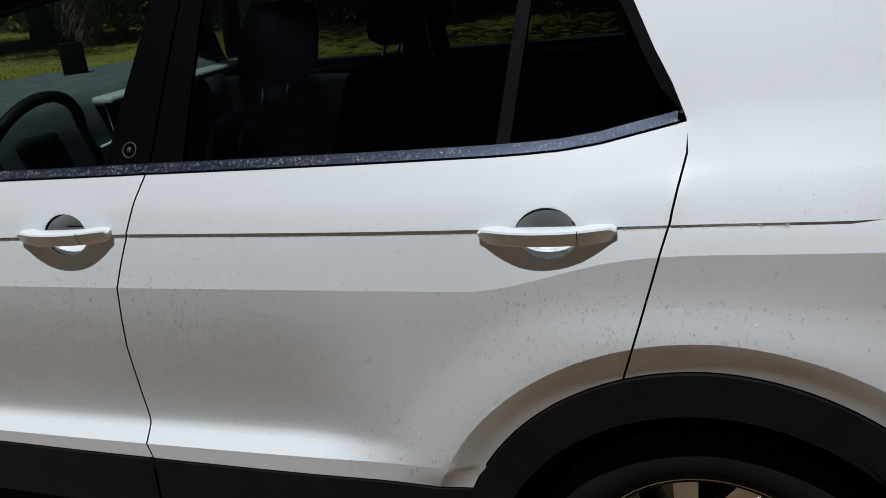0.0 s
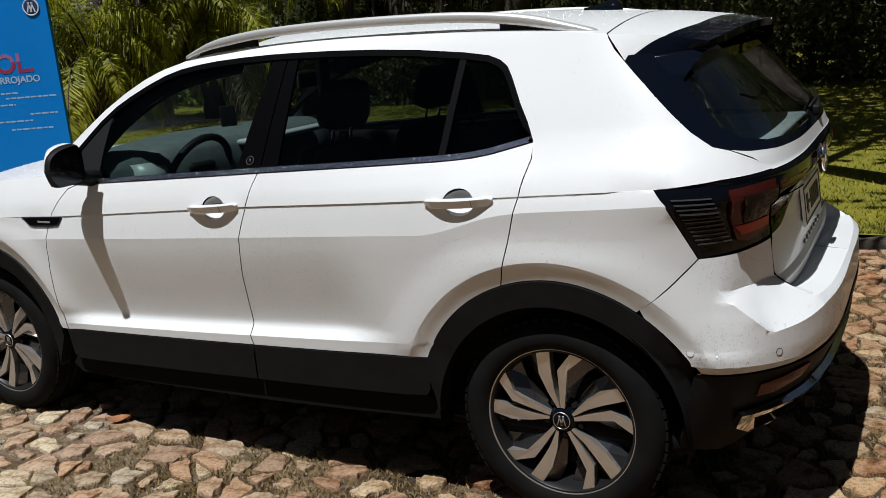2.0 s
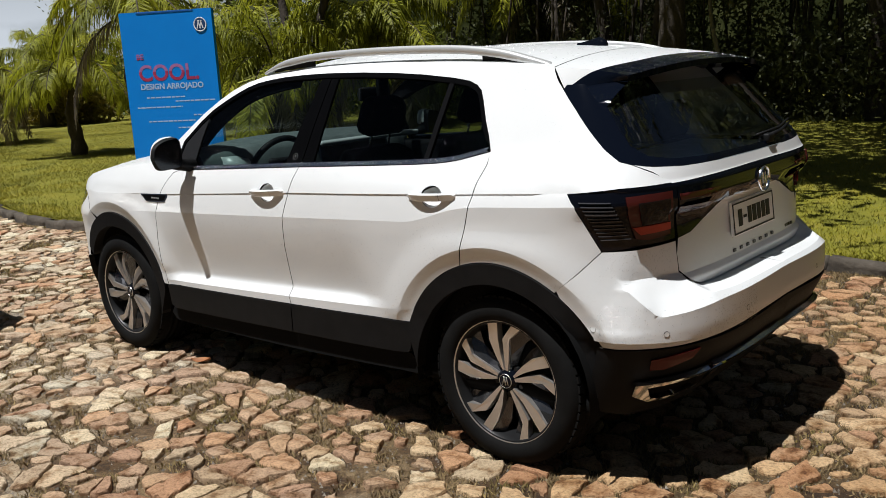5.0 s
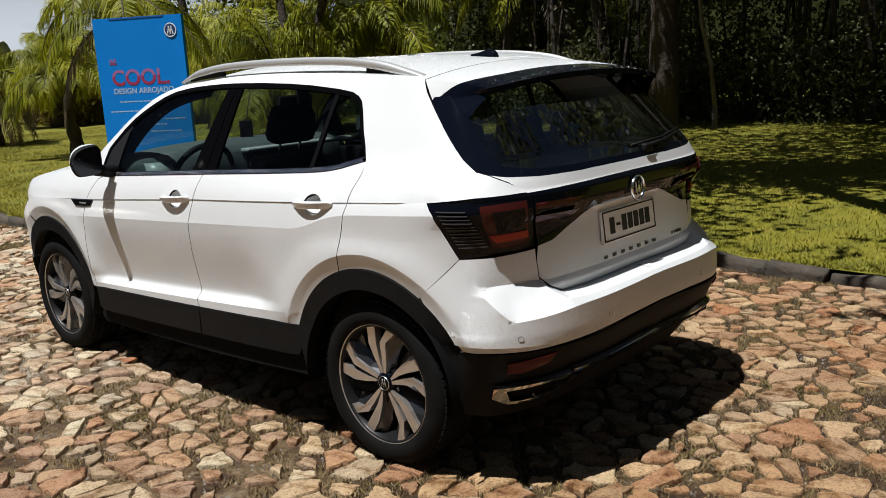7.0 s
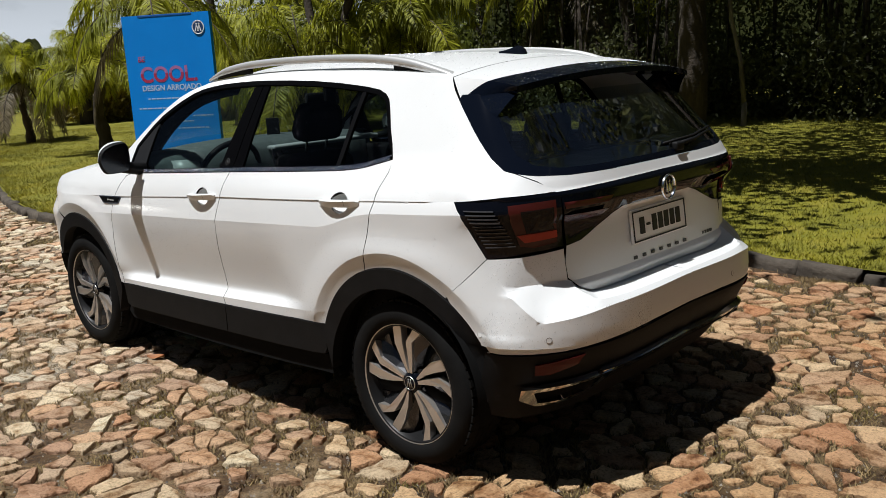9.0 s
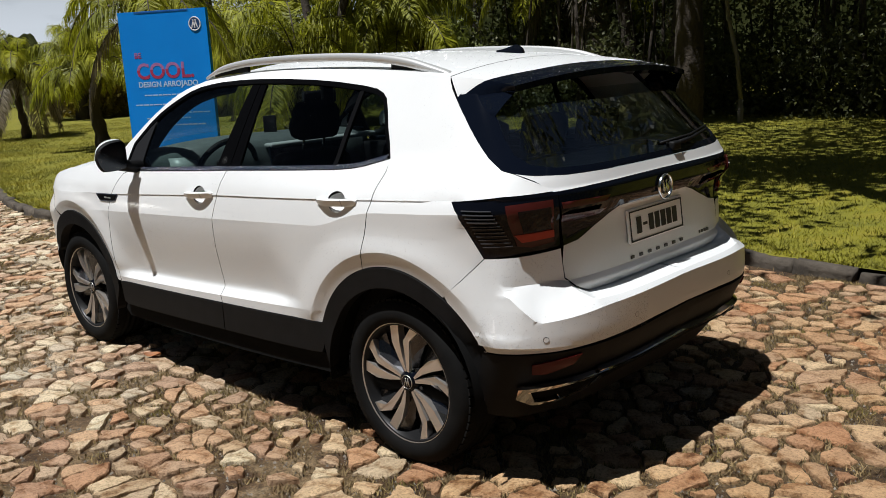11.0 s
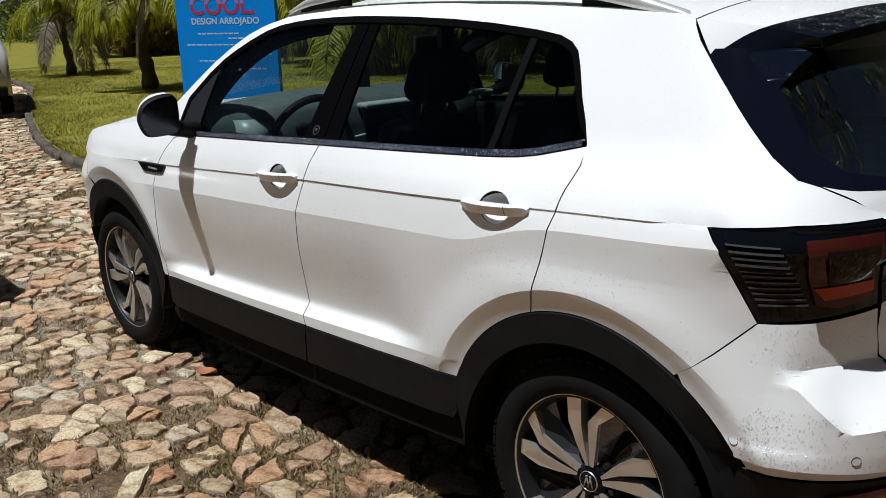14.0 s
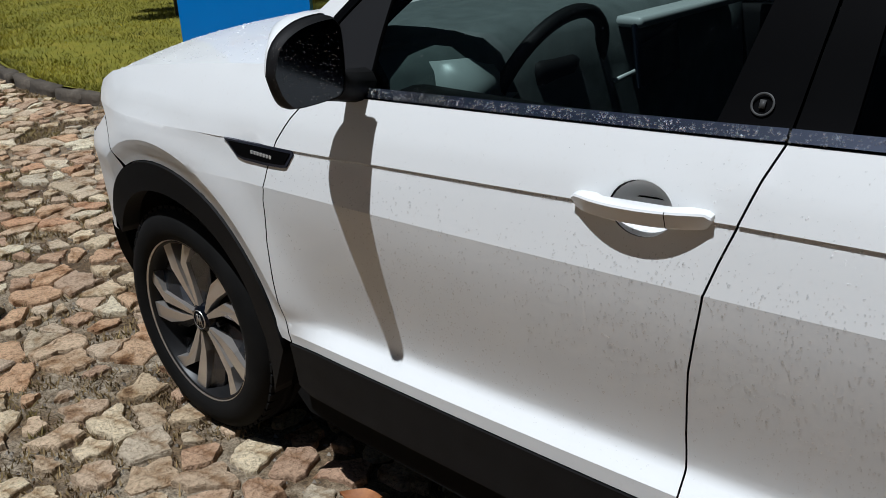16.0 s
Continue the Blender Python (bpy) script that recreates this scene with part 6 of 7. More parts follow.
pavement = tagged(new("pavement"), "uneven pavement of pink, tan and grey field stones", "pavement", kind="structure")
rest_v, rest_f, single = [], [], []
for x, y, poly in list(stone_cells(-12.5, 5.0, -3.3, 3.1, 0.097, 1.42)):
    if y > kerb_y(x) - 0.12:
        continue
    gone = noise.noise((x * 0.9 + 7, y * 0.9, 2.0))
    if rng.random() < 0.05 + 0.35 * max(gone - 0.2, 0):
        continue
    cx, cy, v, f = stone_mesh(x, y, poly, 0.030)
    cover(cx, cy, v)
    near = (-2.95 < cx < 0.05 and -1.42 < cy < -0.74)
    if near and len(single) < 300:
        single.append((cx, cy, v, f))
    else:
        k = len(rest_v)
        rest_v += [(a + cx, b + cy, c) for a, b, c in v]
        rest_f += [tuple(i + k for i in q) for q in f]
for x, y, poly in list(stone_cells(-24.0, -12.35, -3.3, 5.0, 0.17, 1.3)) + list(stone_cells(-12.5, 9.0, -9.0, -3.17, 0.14, 1.35)) + list(stone_cells(4.85, 9.0, -3.3, 3.0, 0.14, 1.35)):
    if y > kerb_y(x) - 0.15 or rng.random() < 0.06:
        continue
    cx, cy, v, f = stone_mesh(x, y, poly, 0.02)
    k = len(rest_v)
    rest_v += [(a + cx, b + cy, c) for a, b, c in v]
    rest_f += [tuple(i + k for i in q) for q in f]
ob = sheet("cobbles", rest_v, rest_f, STONE)
ob.parent = pavement
tagged(ob, kind="stuff")
for cx, cy, v, f in single:
    ob = sheet("cobble", v, f, STONE)
    ob.location = (cx, cy, 0)
    ob.parent = pavement

# dry grass and litter in the joints
DRY = varied("dry_grass", [(0.3, (0.09, 0.060, 0.024)), (0.5, (0.25, 0.175, 0.080)), (0.62, (0.16, 0.120, 0.030)), (0.8, (0.12, 0.115, 0.016))], 2.0, rough=0.9, bump=0, per_island=0.4)
verts, faces = [], []
while len(faces) < 110000:
    x, y = rng.uniform(-9, 3.4), rng.uniform(-2.4, 2.8)
    if y > kerb_y(x) - 0.05 or on_stone(x, y) or noise.noise((x * 1.6, y * 1.6, 5.0)) + 0.8 * noise.noise((x * 9, y * 9, 1.0)) + rng.normal(0, 0.15) + 0.10 * min(max(x + 1.5, -2.0), 2.0) < 0.0:
        continue
    a, h = rng.uniform(0, math.tau), rng.uniform(0.004, 0.017)
    lx, ly = rng.normal(0, 0.9, 2) * h
    dx, dy = math.cos(a) * 0.0034, math.sin(a) * 0.0034
    k = len(verts)
    verts += [(x - dx, y - dy, -0.007), (x + dx, y + dy, -0.007), (x + lx, y + ly, h)]
    faces.append((k, k + 1, k + 2))
tagged(sheet("dry_grass", verts, faces, DRY), "dry grass tufts and litter in the joints", "grass", kind="stuff")
verts, faces = [], []
PEBBLE = varied("grit", [(0.3, (0.12, 0.10, 0.08)), (0.6, (0.26, 0.23, 0.19)), (0.8, (0.20, 0.13, 0.09))], 8, rough=0.95, bump=0, per_island=0.4)
for _ in range(60000):
    x, y, r = rng.uniform(-7, 3.2), rng.uniform(-2.3, 2.6), 0.002 + 0.008 * rng.random() ** 2
    if y > kerb_y(x) - 0.05 or on_stone(x, y):
        continue
    k = len(verts)
    verts += [(x + r, y, -0.009), (x - 0.5 * r, y + 0.87 * r, -0.009), (x - 0.5 * r, y - 0.87 * r, -0.009), (x + rng.normal(0, r * 0.3), y, -0.008 + r)]
    faces += [(k, k + 1, k + 3), (k + 1, k + 2, k + 3), (k + 2, k, k + 3)]
tagged(sheet("grit", verts, faces, PEBBLE), "loose grit and small gravel between stones", "gravel", kind="stuff")
# one fallen orange-brown leaf beside the front wheel
LEAFBROWN = varied("dead_leaf", [(0.3, (0.20, 0.07, 0.02)), (0.7, (0.36, 0.15, 0.05))], 25, rough=0.7, bump=0.3, dist=0.002)
bm = flat_grid(steps(-1, 1, 8), steps(-1, 1, 4), lambda a, b: Vector((a * 0.058, b * 0.032 * (1 - abs(a) ** 1.6), 0.012 + 0.012 * abs(b) + 0.010 * a * a)))
ob = part("fallen_leaf", bm, LEAFBROWN)
ob.matrix_world = pose(-2.02, -0.80, 0.012, 6, -4, 25)
tagged(ob, "dry orange-brown fallen leaf on the stones", "leaf")


# ---- sign board ----
BLUE = varied("blue_banner", [(0.3, (0.001, 0.215, 0.70)), (0.7, (0.002, 0.235, 0.74))], 3, rough=0.45, bump=0.15, dist=0.004, fine=2.5)
sign = thing("sign_board", "blue upright advertising board standing on the lawn", "sign", (-5.83, 1.66, 0.08), math.degrees(math.atan2(0.463, 0.864)))
SW = 0.98


def sign_part(name, bm, mat, label=""):
    return part(name, bm, mat, sign, label, smooth=False)


bm = bmesh.new()
box(bm, -SW / 2, SW / 2, 0.0, 0.05, 0.0, 2.05)
for v in bm.verts:
    if v.co.z > 1:
        v.co.z += 0.0 if v.co.x < 0 else -0.004
    v.co.x += 0.0
sign_part("board", bm, BLUE)
bm = bmesh.new()
box(bm, -0.30, 0.30, -0.004, 0.0, 2.030, 2.047, 0.002)
sign_part("fold", bm, varied("blue_fold", [(0.3, (0.003, 0.09, 0.36)), (0.7, (0.003, 0.11, 0.40))], 4, bump=0))
SIGNWHITE = material("sign_white", (0.75, 0.76, 0.78), 0.5)
SIGNRED = varied("sign_red_fade", [(0.35, (0.40, 0.025, 0.07)), (0.65, (0.30, 0.03, 0.10))], 3, bump=0)
SIGNPINK = material("sign_pink", (0.36, 0.15, 0.34), 0.5)
SIGNTEXT = material("sign_pale_text", (0.42, 0.55, 0.72), 0.5)


def words(name, text, x, z, size, mat, y=-0.0015, bold=0.0):
    c = bpy.data.curves.new(name, "FONT")
    c.body, c.size, c.extrude, c.offset = text, size, 0.0004, bold
    tmp = new(name, c)
    me = bpy.data.meshes.new_from_object(tmp.evaluated_get(bpy.context.evaluated_depsgraph_get()))
    bpy.data.objects.remove(tmp)
    me.materials.append(mat)
    ob = new(name, me)
    ob.parent = sign
    ob.matrix_local = pose(x, y, z, 90, 0, 0)
    return ob


def clipped_words(name, text, x, z, size, mats, cut, bold=0.0):
    """Lettering whose upper and lower parts differ in colour."""
    for low, mat in ((False, mats[0]), (True, mats[1])):
        ob = words(name, text, x, z, size, mat, bold=bold)
        bm = bmesh.new()
        bm.from_mesh(ob.data)
        bmesh.ops.bisect_plane(bm, geom=bm.verts[:] + bm.edges[:] + bm.faces[:], plane_co=(0, cut, 0), plane_no=(0, 1, 0) if low else (0, -1, 0), clear_outer=True)
        bm.to_mesh(ob.data)
        bm.free()


clipped_words("lettering", "BE", -0.352, 1.598, 0.076, (SIGNPINK, SIGNRED), 0.022, 0.0016)
clipped_words("lettering", "COOL.", -0.345, 1.395, 0.212, (SIGNPINK, SIGNRED), 0.085, 0.0050)
words("lettering", "DESIGN ARROJADO", -0.340, 1.310, 0.0755, SIGNTEXT, bold=0.0018)
for x0, x1, z in ((-0.285, 0.125, 1.123), (0.02, 0.46, 1.082), (-0.40, 0.09, 1.028), (0.20, 0.43, 0.942), (-0.29, 0.21, 0.890), (0.02, 0.37, 0.822)):
    bm = bmesh.new()
    x = x0
    k = 0
    while x < x1 - 0.01:
        w = 0.03 + 0.035 * ((k * 7) % 5) / 5
        box(bm, x, min(x + w, x1), -0.0012, 0.0, z + 0.100, z + 0.112)
        x += w + 0.010
        k += 1
    tagged(sign_part("text_line", bm, SIGNTEXT), kind="stuff")
bm = bmesh.new()
lathe(bm, [(0.0, 0.004), (0.056, 0.004), (0.056, 0.0)], 32, Matrix.Translation((0.365, -0.002, 1.90)) @ pose(0, 0, 0, 90, 0, 0))
sign_part("emblem_disc", bm, material("emblem_navy", (0.02, 0.06, 0.16), 0.4))
bm = bmesh.new()
lathe(bm, [(0.056, 0.003), (0.064, 0.006), (0.068, 0.003)], 32, Matrix.Translation((0.365, -0.002, 1.90)) @ pose(0, 0, 0, 90, 0, 0))
for dx, ang in ((-0.020, 16), (0.020, -16), (-0.007, -16), (0.007, 16)):
    box(bm, -0.005, 0.005, -0.010, -0.006, -0.040, 0.040, 0, Matrix.Translation((0.365 + dx, 0, 1.90)) @ Matrix.Rotation(radians(ang), 4, "Y"))
sign_part("emblem_ring", bm, SIGNWHITE)

# ---- plants ----
BARK = varied("dark_bark", [(0.25, (0.020, 0.015, 0.011)), (0.55, (0.055, 0.042, 0.031)), (0.8, (0.11, 0.09, 0.07))], 4, rough=0.95, bump=0.9, dist=0.03, fine=14, stretch=(1, 1, 0.25))
PALEBARK = varied("pale_bark", [(0.25, (0.07, 0.06, 0.05)), (0.6, (0.16, 0.145, 0.125))], 5, rough=0.95, bump=0.8, dist=0.02, fine=18, stretch=(1, 1, 0.25))


def leaf_material(name, stops, scale=0.6):
    m = varied(name, stops, scale, rough=0.55, bump=0, per_island=0.45)
    n, l, b = nodes_of(m)
    add, tr = n.new("ShaderNodeMixShader"), n.new("ShaderNodeBsdfTranslucent")
    src = b.inputs["Base Color"].links[0].from_socket
    l.new(src, tr.inputs[0])
    add.inputs[0].default_value = 0.52
    l.new(b.outputs[0], add.inputs[1]), l.new(tr.outputs[0], add.inputs[2])
    l.new(add.outputs[0], n["Material Output"].inputs[0])
    return m


FROND = leaf_material("palm_frond", [(0.3, (0.17, 0.19, 0.011)), (0.55, (0.35, 0.35, 0.018)), (0.8, (0.54, 0.48, 0.045))])
LEAF = leaf_material("wood_leaf", [(0.3, (0.050, 0.058, 0.024)), (0.55, (0.125, 0.135, 0.050)), (0.8, (0.26, 0.245, 0.11))])
LEAFLIGHT = leaf_material("shrub_leaf", [(0.3, (0.07, 0.09, 0.012)), (0.55, (0.13, 0.15, 0.02)), (0.8, (0.22, 0.21, 0.045))])
YELLOW = leaf_material("yellow_shrub", [(0.3, (0.14, 0.12, 0.015)), (0.6, (0.26, 0.20, 0.02)), (0.8, (0.34, 0.25, 0.03))])
STRAW = leaf_material("dead_frond", [(0.3, (0.16, 0.13, 0.08)), (0.7, (0.30, 0.25, 0.17))])
prng = random.Random(11)


class Soup:
    """Loose leaf triangles and quads for one mesh."""

    def __init__(self):
        self.v, self.f = [], []

    def quad(self, a, b, c, d):
        k = len(self.v)
        self.v += [tuple(a), tuple(b), tuple(c), tuple(d)]
        self.f.append((k, k + 1, k + 2, k + 3))

    def leaf(self, p, d, n, length, width):
        """A pointed leaf from p along d, flat across n."""
        side = d.cross(n)
        side = side.normalized() * width if side.length > 1e-5 else Vector((width, 0, 0))
        mid = p + d * length * 0.45
        self.quad(p, mid + side, p + d * length, mid - side)

    def mesh(self, name, mat, parent):
        ob = sheet(name, self.v, self.f, mat)
        ob.parent = parent
        return ob


def rand_dir(r, flat=1.0):
    a, z = r.uniform(0, math.tau), r.uniform(-1, 1) * flat
    k = math.sqrt(max(0, 1 - z * z))
    return Vector((math.cos(a) * k, math.sin(a) * k, z))


def palm(x, y, trunk, fronds, reach, seed, group="palms by the lawn", mat=None, dead=4, droop=1.0, girth=0.24, low=0.35):
    """A feather palm: short rough trunk, arching fronds with hanging leaflets."""
    r = random.Random(seed)
    z0 = lawn_z(x, y) - 0.05
    t = thing("palm_tree", "feather palm with drooping yellow-green fronds on the lawn", "palm tree", (x, y, z0), 0, group)
    bm = bmesh.new()
    pts = [Vector((0.10 * math.sin(k * 0.5 + seed) * k / 8, 0.08 * math.cos(k * 0.7) * k / 8, trunk * k / 8)) for k in range(9)]
    rings = tube(bm, pts, [girth - girth * 0.08 * k + (0.03 if k % 2 else 0) for k in range(9)], 12)
    part("trunk", bm, BARK, t)
    top = pts[-1]
    green, straw = Soup(), Soup()
    rachis = bmesh.new()
    for i in range(fronds):
        old = i >= fronds - dead
        az = i * 2.4 + r.uniform(-0.3, 0.3)
        rise = r.uniform(low, 1.45) if not old else r.uniform(-0.6, 0.1)
        L = reach * r.uniform(0.8, 1.15)
        d = Vector((math.cos(az) * math.cos(rise), math.sin(az) * math.cos(rise), math.sin(rise)))
        p, line = top.copy(), [top.copy()]
        n = 16
        for k in range(n):
            p = p + d * (L / n)
            d = (d + Vector((0, 0, -0.150 * droop - 0.09 * k / n))).normalized()
            line.append(p.copy())
        tube(rachis, line[::2], [0.022 * (1 - j / 9) + 0.004 for j in range(len(line[::2]))], 4, False)
        soup = straw if old else green
        for k in range(1, n + 1):
            along = (line[k] - line[k - 1]).normalized()
            sidev = along.cross(Vector((0, 0, 1)))
            sidev = sidev.normalized() if sidev.length > 1e-3 else Vector((1, 0, 0))
            for m in range(8):
                q = line[k - 1].lerp(line[k], m / 8)
                for sg in (-1, 1):
                    ln = L * 0.27 * math.sin(math.pi * min((k + m / 8) / (n + 1), 0.93)) ** 0.5 * r.uniform(0.7, 1.15)
                    dd = (along * 0.55 + sidev * sg * r.uniform(0.6, 1.0) + Vector((0, 0, r.uniform(-0.75, 0.2)))).normalized()
                    e = (dd + Vector((0, 0, -1.5 * droop))).normalized()
                    w = 0.0105 * reach / 2.0
                    nn = dd.cross(along).normalized() if dd.cross(along).length > 1e-3 else Vector((0, 0, 1))
                    s2 = dd.cross(nn).normalized() * w
                    mid = q + dd * ln * 0.5
                    end = mid + e * ln * 0.6
                    soup.quad(q - s2 * 0.4, q + s2 * 0.4, mid + s2, mid - s2)
                    soup.quad(mid - s2, mid + s2, end + s2 * 0.15, end - s2 * 0.15)
    part("frond_ribs", rachis, BARK, t)
    tagged(green.mesh("fronds", mat or FROND, t), kind="stuff")
    if straw.f:
        tagged(straw.mesh("dead_fronds", STRAW, t), kind="stuff")
    return t


palm(-14.5, 5.06, 1.40, 24, 1.6, 3, droop=1.0, girth=0.14, low=0.55, dead=0)
palm(-9.81, 3.66, 2.3, 16, 1.65, 77, droop=1.0, girth=0.13, low=0.5, dead=2)
palm(-19.9, 5.75, 1.5, 22, 1.7, 8, girth=0.10)
palm(-14.0, 9.5, 1.5, 30, 2.5, 5)
palm(-12.4, 11.2, 1.9, 30, 2.6, 9)
palm(-17.5, 11.5, 1.8, 30, 2.6, 14)
palm(-22.0, 12.5, 2.0, 28, 2.8, 21)
palm(-27.0, 10.5, 1.9, 26, 2.5, 33)
palm(-10.6, 15.4, 3.4, 30, 3.2, 41)
palm(-8.2, 17.0, 4.2, 26, 3.0, 55)


def tree(x, y, height, girth, crown_r, crown_z, leaves, seed, mat=None, bark=None, fork=0, label="", leaf=0.13, lean=0.0, over=0.0):
    """A tapered trunk with limbs, and a crown of many small leaves gathered in clumps."""
    r = random.Random(seed)
    z0 = (lawn_z(x, y) if y > kerb_y(x) else 0) - 0.08
    t = thing("tree", label or "tall dark-trunked tree with a loose leafy crown", "tree", (x, y, z0), 0, "trees of the wood edge")
    bm = bmesh.new()

    def limb(p, d, length, rad, depth, ends):
        n = 5
        pts, rr = [p], [rad]
        for k in range(n):
            d = (d + Vector((r.uniform(-1, 1), r.uniform(-1, 1), r.uniform(-0.2, 0.6))) * 0.13).normalized()
            p = p + d * length / n
            pts.append(p)
            rr.append(rad * (1 - 0.45 * (k + 1) / n))
        tube(bm, pts, rr, 8 if depth == 0 else 5)
        if depth < 2:
            for k in range(3 if depth == 0 else 2):
                q = pts[r.choice((3, 4, 5))]
                nd = (d * 0.6 + rand_dir(r, 0.5)).normalized()
                nd.z = abs(nd.z) * 0.7 + 0.15
                limb(q, nd.normalized(), length * r.uniform(0.40, 0.6), rr[-1] * 0.75, depth + 1, ends)
        else:
            ends.append(p)

    ends = []
    base = Vector((0, 0, 0))
    flare = [base, Vector((lean * 0.1, 0, 0.35))]
    tube(bm, [Vector((0, 0, 0)), Vector((0, 0, 0.15)), Vector((lean * 0.05, 0, 0.5))], [girth * 1.5, girth * 1.15, girth], 10)
    if fork:
        for sg in (-1, 1):
            limb(Vector((lean * 0.05, 0, 0.48)), Vector((sg * 0.28 + lean * 0.1, 0.05, 1)).normalized(), height * 0.62, girth * 0.72, 0, ends)
    else:
        limb(Vector((lean * 0.05, 0, 0.48)), Vector((lean, 0.02, 1)).normalized(), height * 0.62, girth, 0, ends)
    reach = []
    # extra limbs reaching over the lawn above the view, added to shade it
    if over:
        for sway in (-0.45, 0.0, 0.45):
            limb(Vector((lean * 4, 0, height * 0.42)), Vector((sway, -1, 0.32)).normalized(), over, girth * 0.42, 1, reach)
    part("trunk", bm, bark or BARK, t)
    soup = Soup()
    ends = ends + reach + [q * f + Vector((0, 0, height * 0.42 * (1 - f))) for q in reach for f in (0.5, 0.75)]
    clumps = [e + rand_dir(r) * r.uniform(0, 0.4) * crown_r for e in ends for _ in range(3)] + [Vector((lean * crown_z + r.uniform(-1, 1) * crown_r, r.uniform(-1, 1) * crown_r, crown_z + r.uniform(-0.5, 0.5) * crown_r)) for _ in range(14)]
    for k in range(leaves):
        c = r.choice(clumps)
        p = c + rand_dir(r) * (r.random() ** 0.6) * crown_r * 0.42
        d = rand_dir(r)
        d.z -= 0.35
        soup.leaf(p, d.normalized(), rand_dir(r), leaf * r.uniform(0.6, 1.4), leaf * 0.24)
    tagged(soup.mesh("crown", mat or LEAF, t), kind="stuff")
    return t


palm(-5.66, 12.0, 8.5, 26, 3.2, 71, group="trees of the wood edge", girth=0.27, dead=8)
tree(-6.9, 13.4, 10.5, 0.16, 4.2, 8.5, 5200, 2, leaf=0.24, over=6.0, bark=BARK)
tree(-4.75, 12.2, 6.0, 0.045, 1.1, 4.6, 900, 4, bark=PALEBARK, label="thin pale sapling at the wood's edge", leaf=0.10)
tree(-13.6, 9.9, 7.5, 0.17, 2.6, 6.4, 9000, 6, fork=1, leaf=0.17, label="dark forked trunk standing among palms")
tree(-8.4, 14.6, 9.0, 0.19, 3.0, 7.5, 3600, 7)
tree(-2.6, 13.6, 9.0, 0.15, 3.6, 7.4, 5200, 12, leaf=0.24, over=6.0)
tree(-0.4, 14.8, 9.5, 0.20, 3.6, 7.6, 5200, 13, leaf=0.24, over=6.0)
tree(2.8, 13.2, 9.0, 0.18, 3.0, 7.2, 5200, 15, leaf=0.24, over=5.5)
tree(-11.2, 16.5, 10.0, 0.22, 3.2, 8.0, 3600, 16)
# leaning tree kept out of view, added for the dappled shade on the lawn
tree(1.3, 3.75, 9.5, 0.20, 3.7, 6.8, 13000, 18, leaf=0.23, label="unseen leaning tree added so that its crown shades the grass", lean=-0.32)
tree(-20.0, 16.5, 9.0, 0.18, 3.2, 6.2, 7000, 61, mat=LEAFLIGHT, leaf=0.2)
tree(-15.5, 17.5, 10.0, 0.20, 3.4, 7.0, 8000, 62, mat=LEAFLIGHT, leaf=0.2)
tree(-26.5, 18.5, 8.0, 0.18, 3.4, 5.4, 7000, 63, mat=LEAFLIGHT, leaf=0.22)
tree(-24.5, 14.0, 8.0, 0.18, 3.0, 6.4, 3000, 19, mat=LEAFLIGHT)
tree(-30.0, 16.0, 8.0, 0.18, 3.4, 5.6, 3200, 20, mat=LEAFLIGHT)


def thicket(name, boxes, leaves, leaf, mat, seed, label, category, stems=0, stem_h=6.0):
    """Undergrowth: leaves gathered on many stems, one object."""
    r = random.Random(seed)
    soup, bm = Soup(), bmesh.new()
    for (x0, x1, y0, y1, z1), share in boxes:
        for k in range(int(leaves * share)):
            x, y = r.uniform(x0, x1), r.uniform(y0, y1)
            hi = z1 * (0.55 + 0.45 * noise.noise((x * 0.5, y * 0.5, seed)) + 0.25 * noise.noise((x * 1.7, y * 1.7, seed)))
            z = 0.05 + max(hi, 0.4) * r.random() ** 0.8
            p = Vector((x, y, z)) + rand_dir(r) * 0.12
            if noise.noise((x * 1.1, y * 1.1, z * 1.1 + seed)) < -0.16:
                continue
            d = rand_dir(r)
            d.z -= 0.3
            soup.leaf(p, d.normalized(), rand_dir(r), leaf * r.uniform(0.5, 1.5), leaf * 0.26)
        for k in range(int(stems * share)):
            x, y = r.uniform(x0, x1), r.uniform(y0, y1)
            lean = rand_dir(r, 0.2) * r.uniform(0, 0.25)
            h = stem_h * r.uniform(0.5, 1.1)
            rad = r.choice((0.012, 0.018, 0.03, 0.05))
            tube(bm, [Vector((x, y, 0)), Vector((x, y, h * 0.5)) + lean * h * 0.4, Vector((x, y, h)) + lean * h], [rad, rad * 0.8, rad * 0.4], 5, False)
    base = thing(name, label, category, kind="stuff")
    soup.mesh("leaves", mat, base)
    if stems:
        part("stems", bm, BARK, base)
    return base


thicket("undergrowth", [((-12, 12, 12.9, 15.0, 2.8), 0.25), ((-13, 13, 14.2, 17.5, 9.0), 0.75), ((-13, 13, 14.5, 18.5, 1.7), 0.12)], 200000, 0.125, LEAF, 31, "dense dark woodland undergrowth and thin stems", "undergrowth", 170, 7.5)
thicket("shrubs", [((-34, -11, 14.0, 19.0, 3.4), 0.7), ((-52, -30, 13.0, 20.0, 3.0), 0.5)], 40000, 0.22, LEAFLIGHT, 32, "sunlit shrubs and tall grass behind the palms", "shrubs", 30, 2.5)
thicket("yellow_shrub", [((-30.5, -25.5, 10.6, 12.6, 3.0), 1.0)], 5200, 0.20, YELLOW, 33, "low yellow-flowering shrub beyond the palms", "shrub")
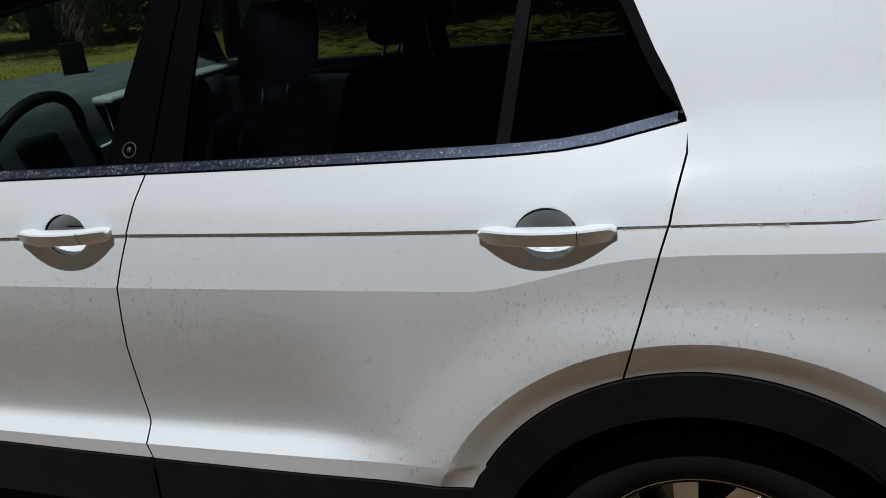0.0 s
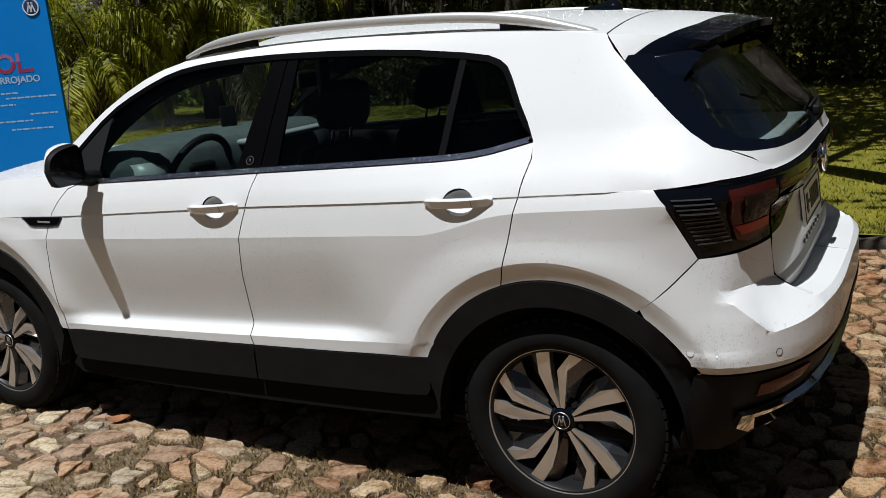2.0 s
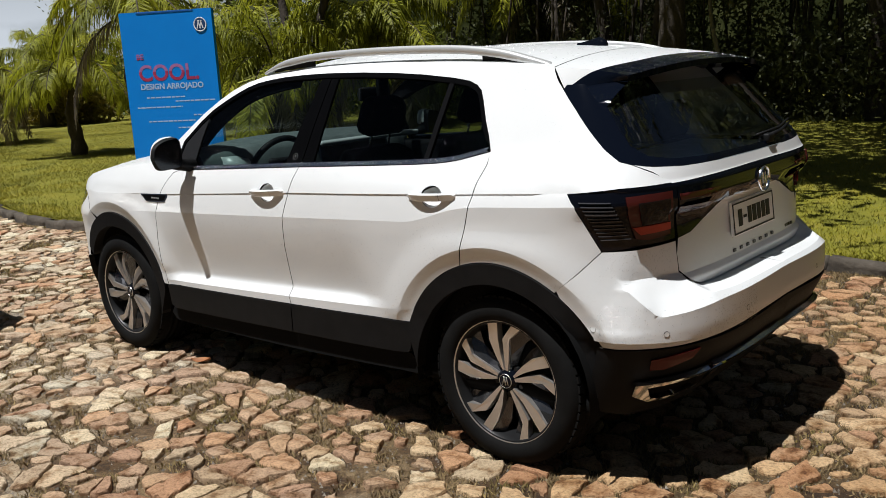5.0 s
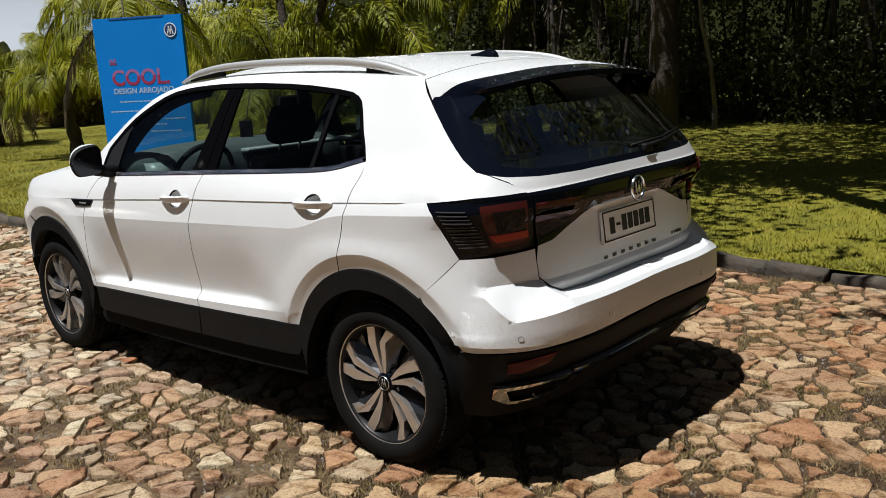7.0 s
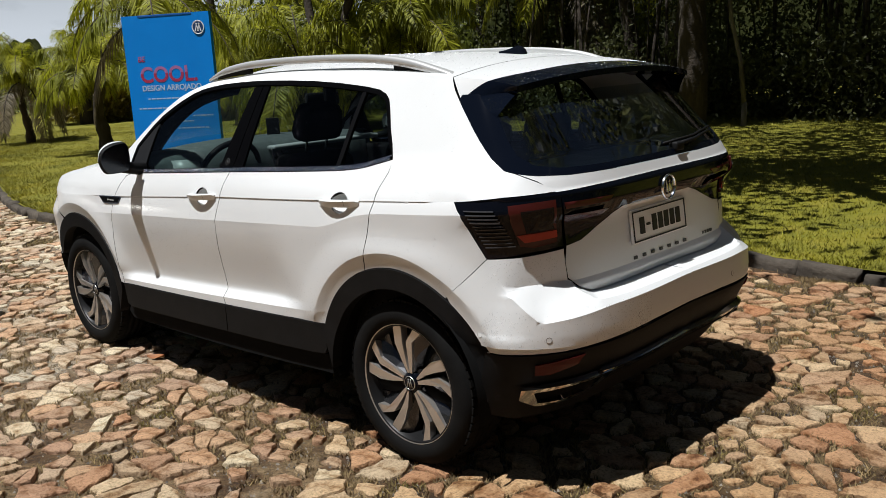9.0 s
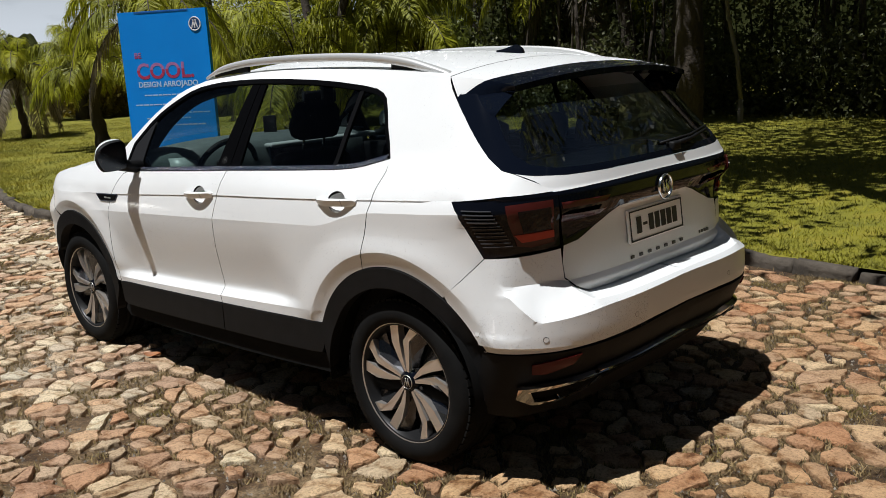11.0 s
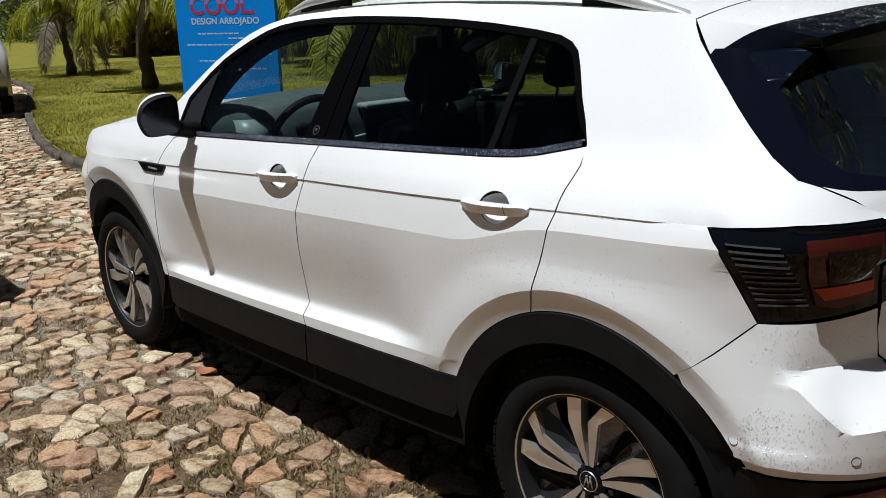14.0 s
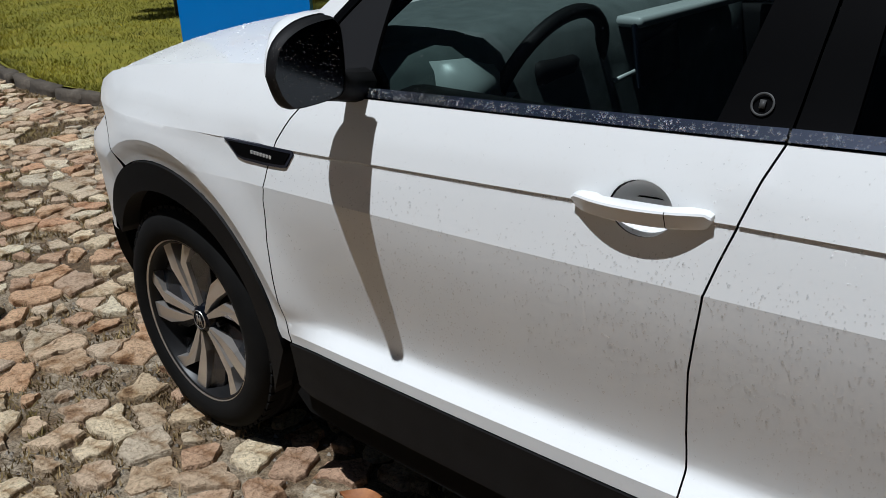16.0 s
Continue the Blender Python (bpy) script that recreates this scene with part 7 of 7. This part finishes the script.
thicket("far_thicket", [((-16, 14, -19, -13, 11.0), 0.45), ((-48, -14, -20, -12, 13.0), 0.75), ((10, 15, -13, 14, 7.5), 0.3)], 42000, 0.42, LEAF, 34, "dark trees on the other side of the track", "woods", 150, 10.0)

# distance: a plain dark wall of far woods all round
FAR = varied("far_woods", [(0.3, (0.013, 0.017, 0.007)), (0.5, (0.036, 0.042, 0.016)), (0.7, (0.090, 0.095, 0.038))], 1.6, rough=1.0, bump=0, spec=0.0)
bm = bmesh.new()
ring = []
for k in range(1201):
    a = k * math.tau / 1200
    rx = 34 + 3 * noise.noise((math.cos(a) * 3, math.sin(a) * 3, 0.5))
    x, y = -8 + rx * 1.7 * math.cos(a), 2 + rx * 0.68 * math.sin(a)
    west = smoothstep(-14, -34, x)
    h = 9.5 * (1 - 0.70 * west) + 2.0 * noise.noise((x * 0.25, y * 0.25, 4.0)) + 1.0 * noise.noise((x, y, 2.0)) + 0.35 * noise.noise((x * 2.3, y * 2.3, 7.0))
    ring.append((bm.verts.new((x, y, -0.2)), bm.verts.new((x, y, max(h, 1.5)))))
for (a, b), (c, d) in zip(ring, ring[1:]):
    bm.faces.new((a, c, d, b))
tagged(part("backdrop", bm, FAR), "dark wall of distant woods", "backdrop", kind="structure")


# ---- further cars along the track ----
SHELL = material("champagne_paint", (0.42, 0.40, 0.36), 0.35, metal=0.3, coat=0.6)


def sedan(label, at, turn):
    t = thing("parked_sedan", label, "car", at, turn, "sedans parked along the track")
    prof = [(2.25, 0.35), (2.30, 0.55), (2.26, 0.78), (2.18, 0.98), (1.55, 1.05), (0.80, 1.42), (-0.30, 1.44), (-1.10, 1.02), (-2.10, 0.88), (-2.25, 0.60), (-2.2, 0.35)]
    bm = bmesh.new()
    secs = []
    for y, f in ((-0.86, 0.0), (-0.80, 1.0), (0.80, 1.0), (0.86, 0.0)):
        secs.append([bm.verts.new((x * (0.985 + 0.015 * f), y * (1 - 0.18 * smoothstep(1.0, 1.45, z)), z - 0.02 * (1 - f))) for x, z in prof])
    for a, b in zip(secs, secs[1:]):
        for k in range(len(prof) - 1):
            bm.faces.new((a[k], a[k + 1], b[k + 1], b[k]))
    bm.faces.new(secs[0]), bm.faces.new(secs[-1][::-1])
    bmesh.ops.recalc_face_normals(bm, faces=bm.faces[:])
    part("body", bm, SHELL, t)
    bm = bmesh.new()
    v = [bm.verts.new(p) for p in ((1.50, -0.62, 1.09), (1.50, 0.62, 1.09), (0.87, 0.55, 1.41), (0.87, -0.55, 1.41))]
    bm.faces.new(v)
    part("rear_window", bm, GLOSSBLACK, t)
    for sg in (-1, 1):
        bm = bmesh.new()
        vv = [bm.verts.new((x, sg * (0.865 * (1 - 0.18 * smoothstep(1.0, 1.45, z)) + 0.004), z)) for x, z in ((1.35, 1.05), (0.78, 1.37), (-0.28, 1.39), (-0.95, 1.05))]
        bm.faces.new(vv)
        part("side_window", bm, GLOSSBLACK, t)
        bm = bmesh.new()
        box(bm, 2.19, 2.30, sg * 0.45 - 0.24, sg * 0.45 + 0.24, 0.80, 0.90, 0.02)
        part("tail_lamp", bm, RED, t, "red tail lamp")
        for x in (-1.35, 1.40):
            bm = bmesh.new()
            lathe(bm, [(0.0, -0.10), (0.20, -0.10), (0.22, -0.09), (0.30, -0.10), (0.32, -0.06), (0.32, 0.08)], 28, Matrix.Translation((x, sg * 0.76, 0.32)) @ pose(0, 0, 0, 90 * -sg * -1, 0, 0))
            part("wheel", bm, RUBBER, t)
    bm = bmesh.new()
    box(bm, 2.22, 2.315, -0.80, 0.80, 0.34, 0.48, 0.02)
    part("bumper_trim", bm, CLAD, t)
    bm = bmesh.new()
    box(bm, 2.24, 2.32, -0.70, 0.70, 0.47, 0.50, 0.008)
    part("chrome_strip", bm, CHROME, t)


sedan("pale champagne sedan parked further along the track", (-15.29, 1.95, 0.0), -17)
# second sedan, never in view, added so its shadow falls on the stones
sedan("unseen sedan added ahead of the crossover to cast a shadow", (-6.06, -2.08, 0.0), 0)
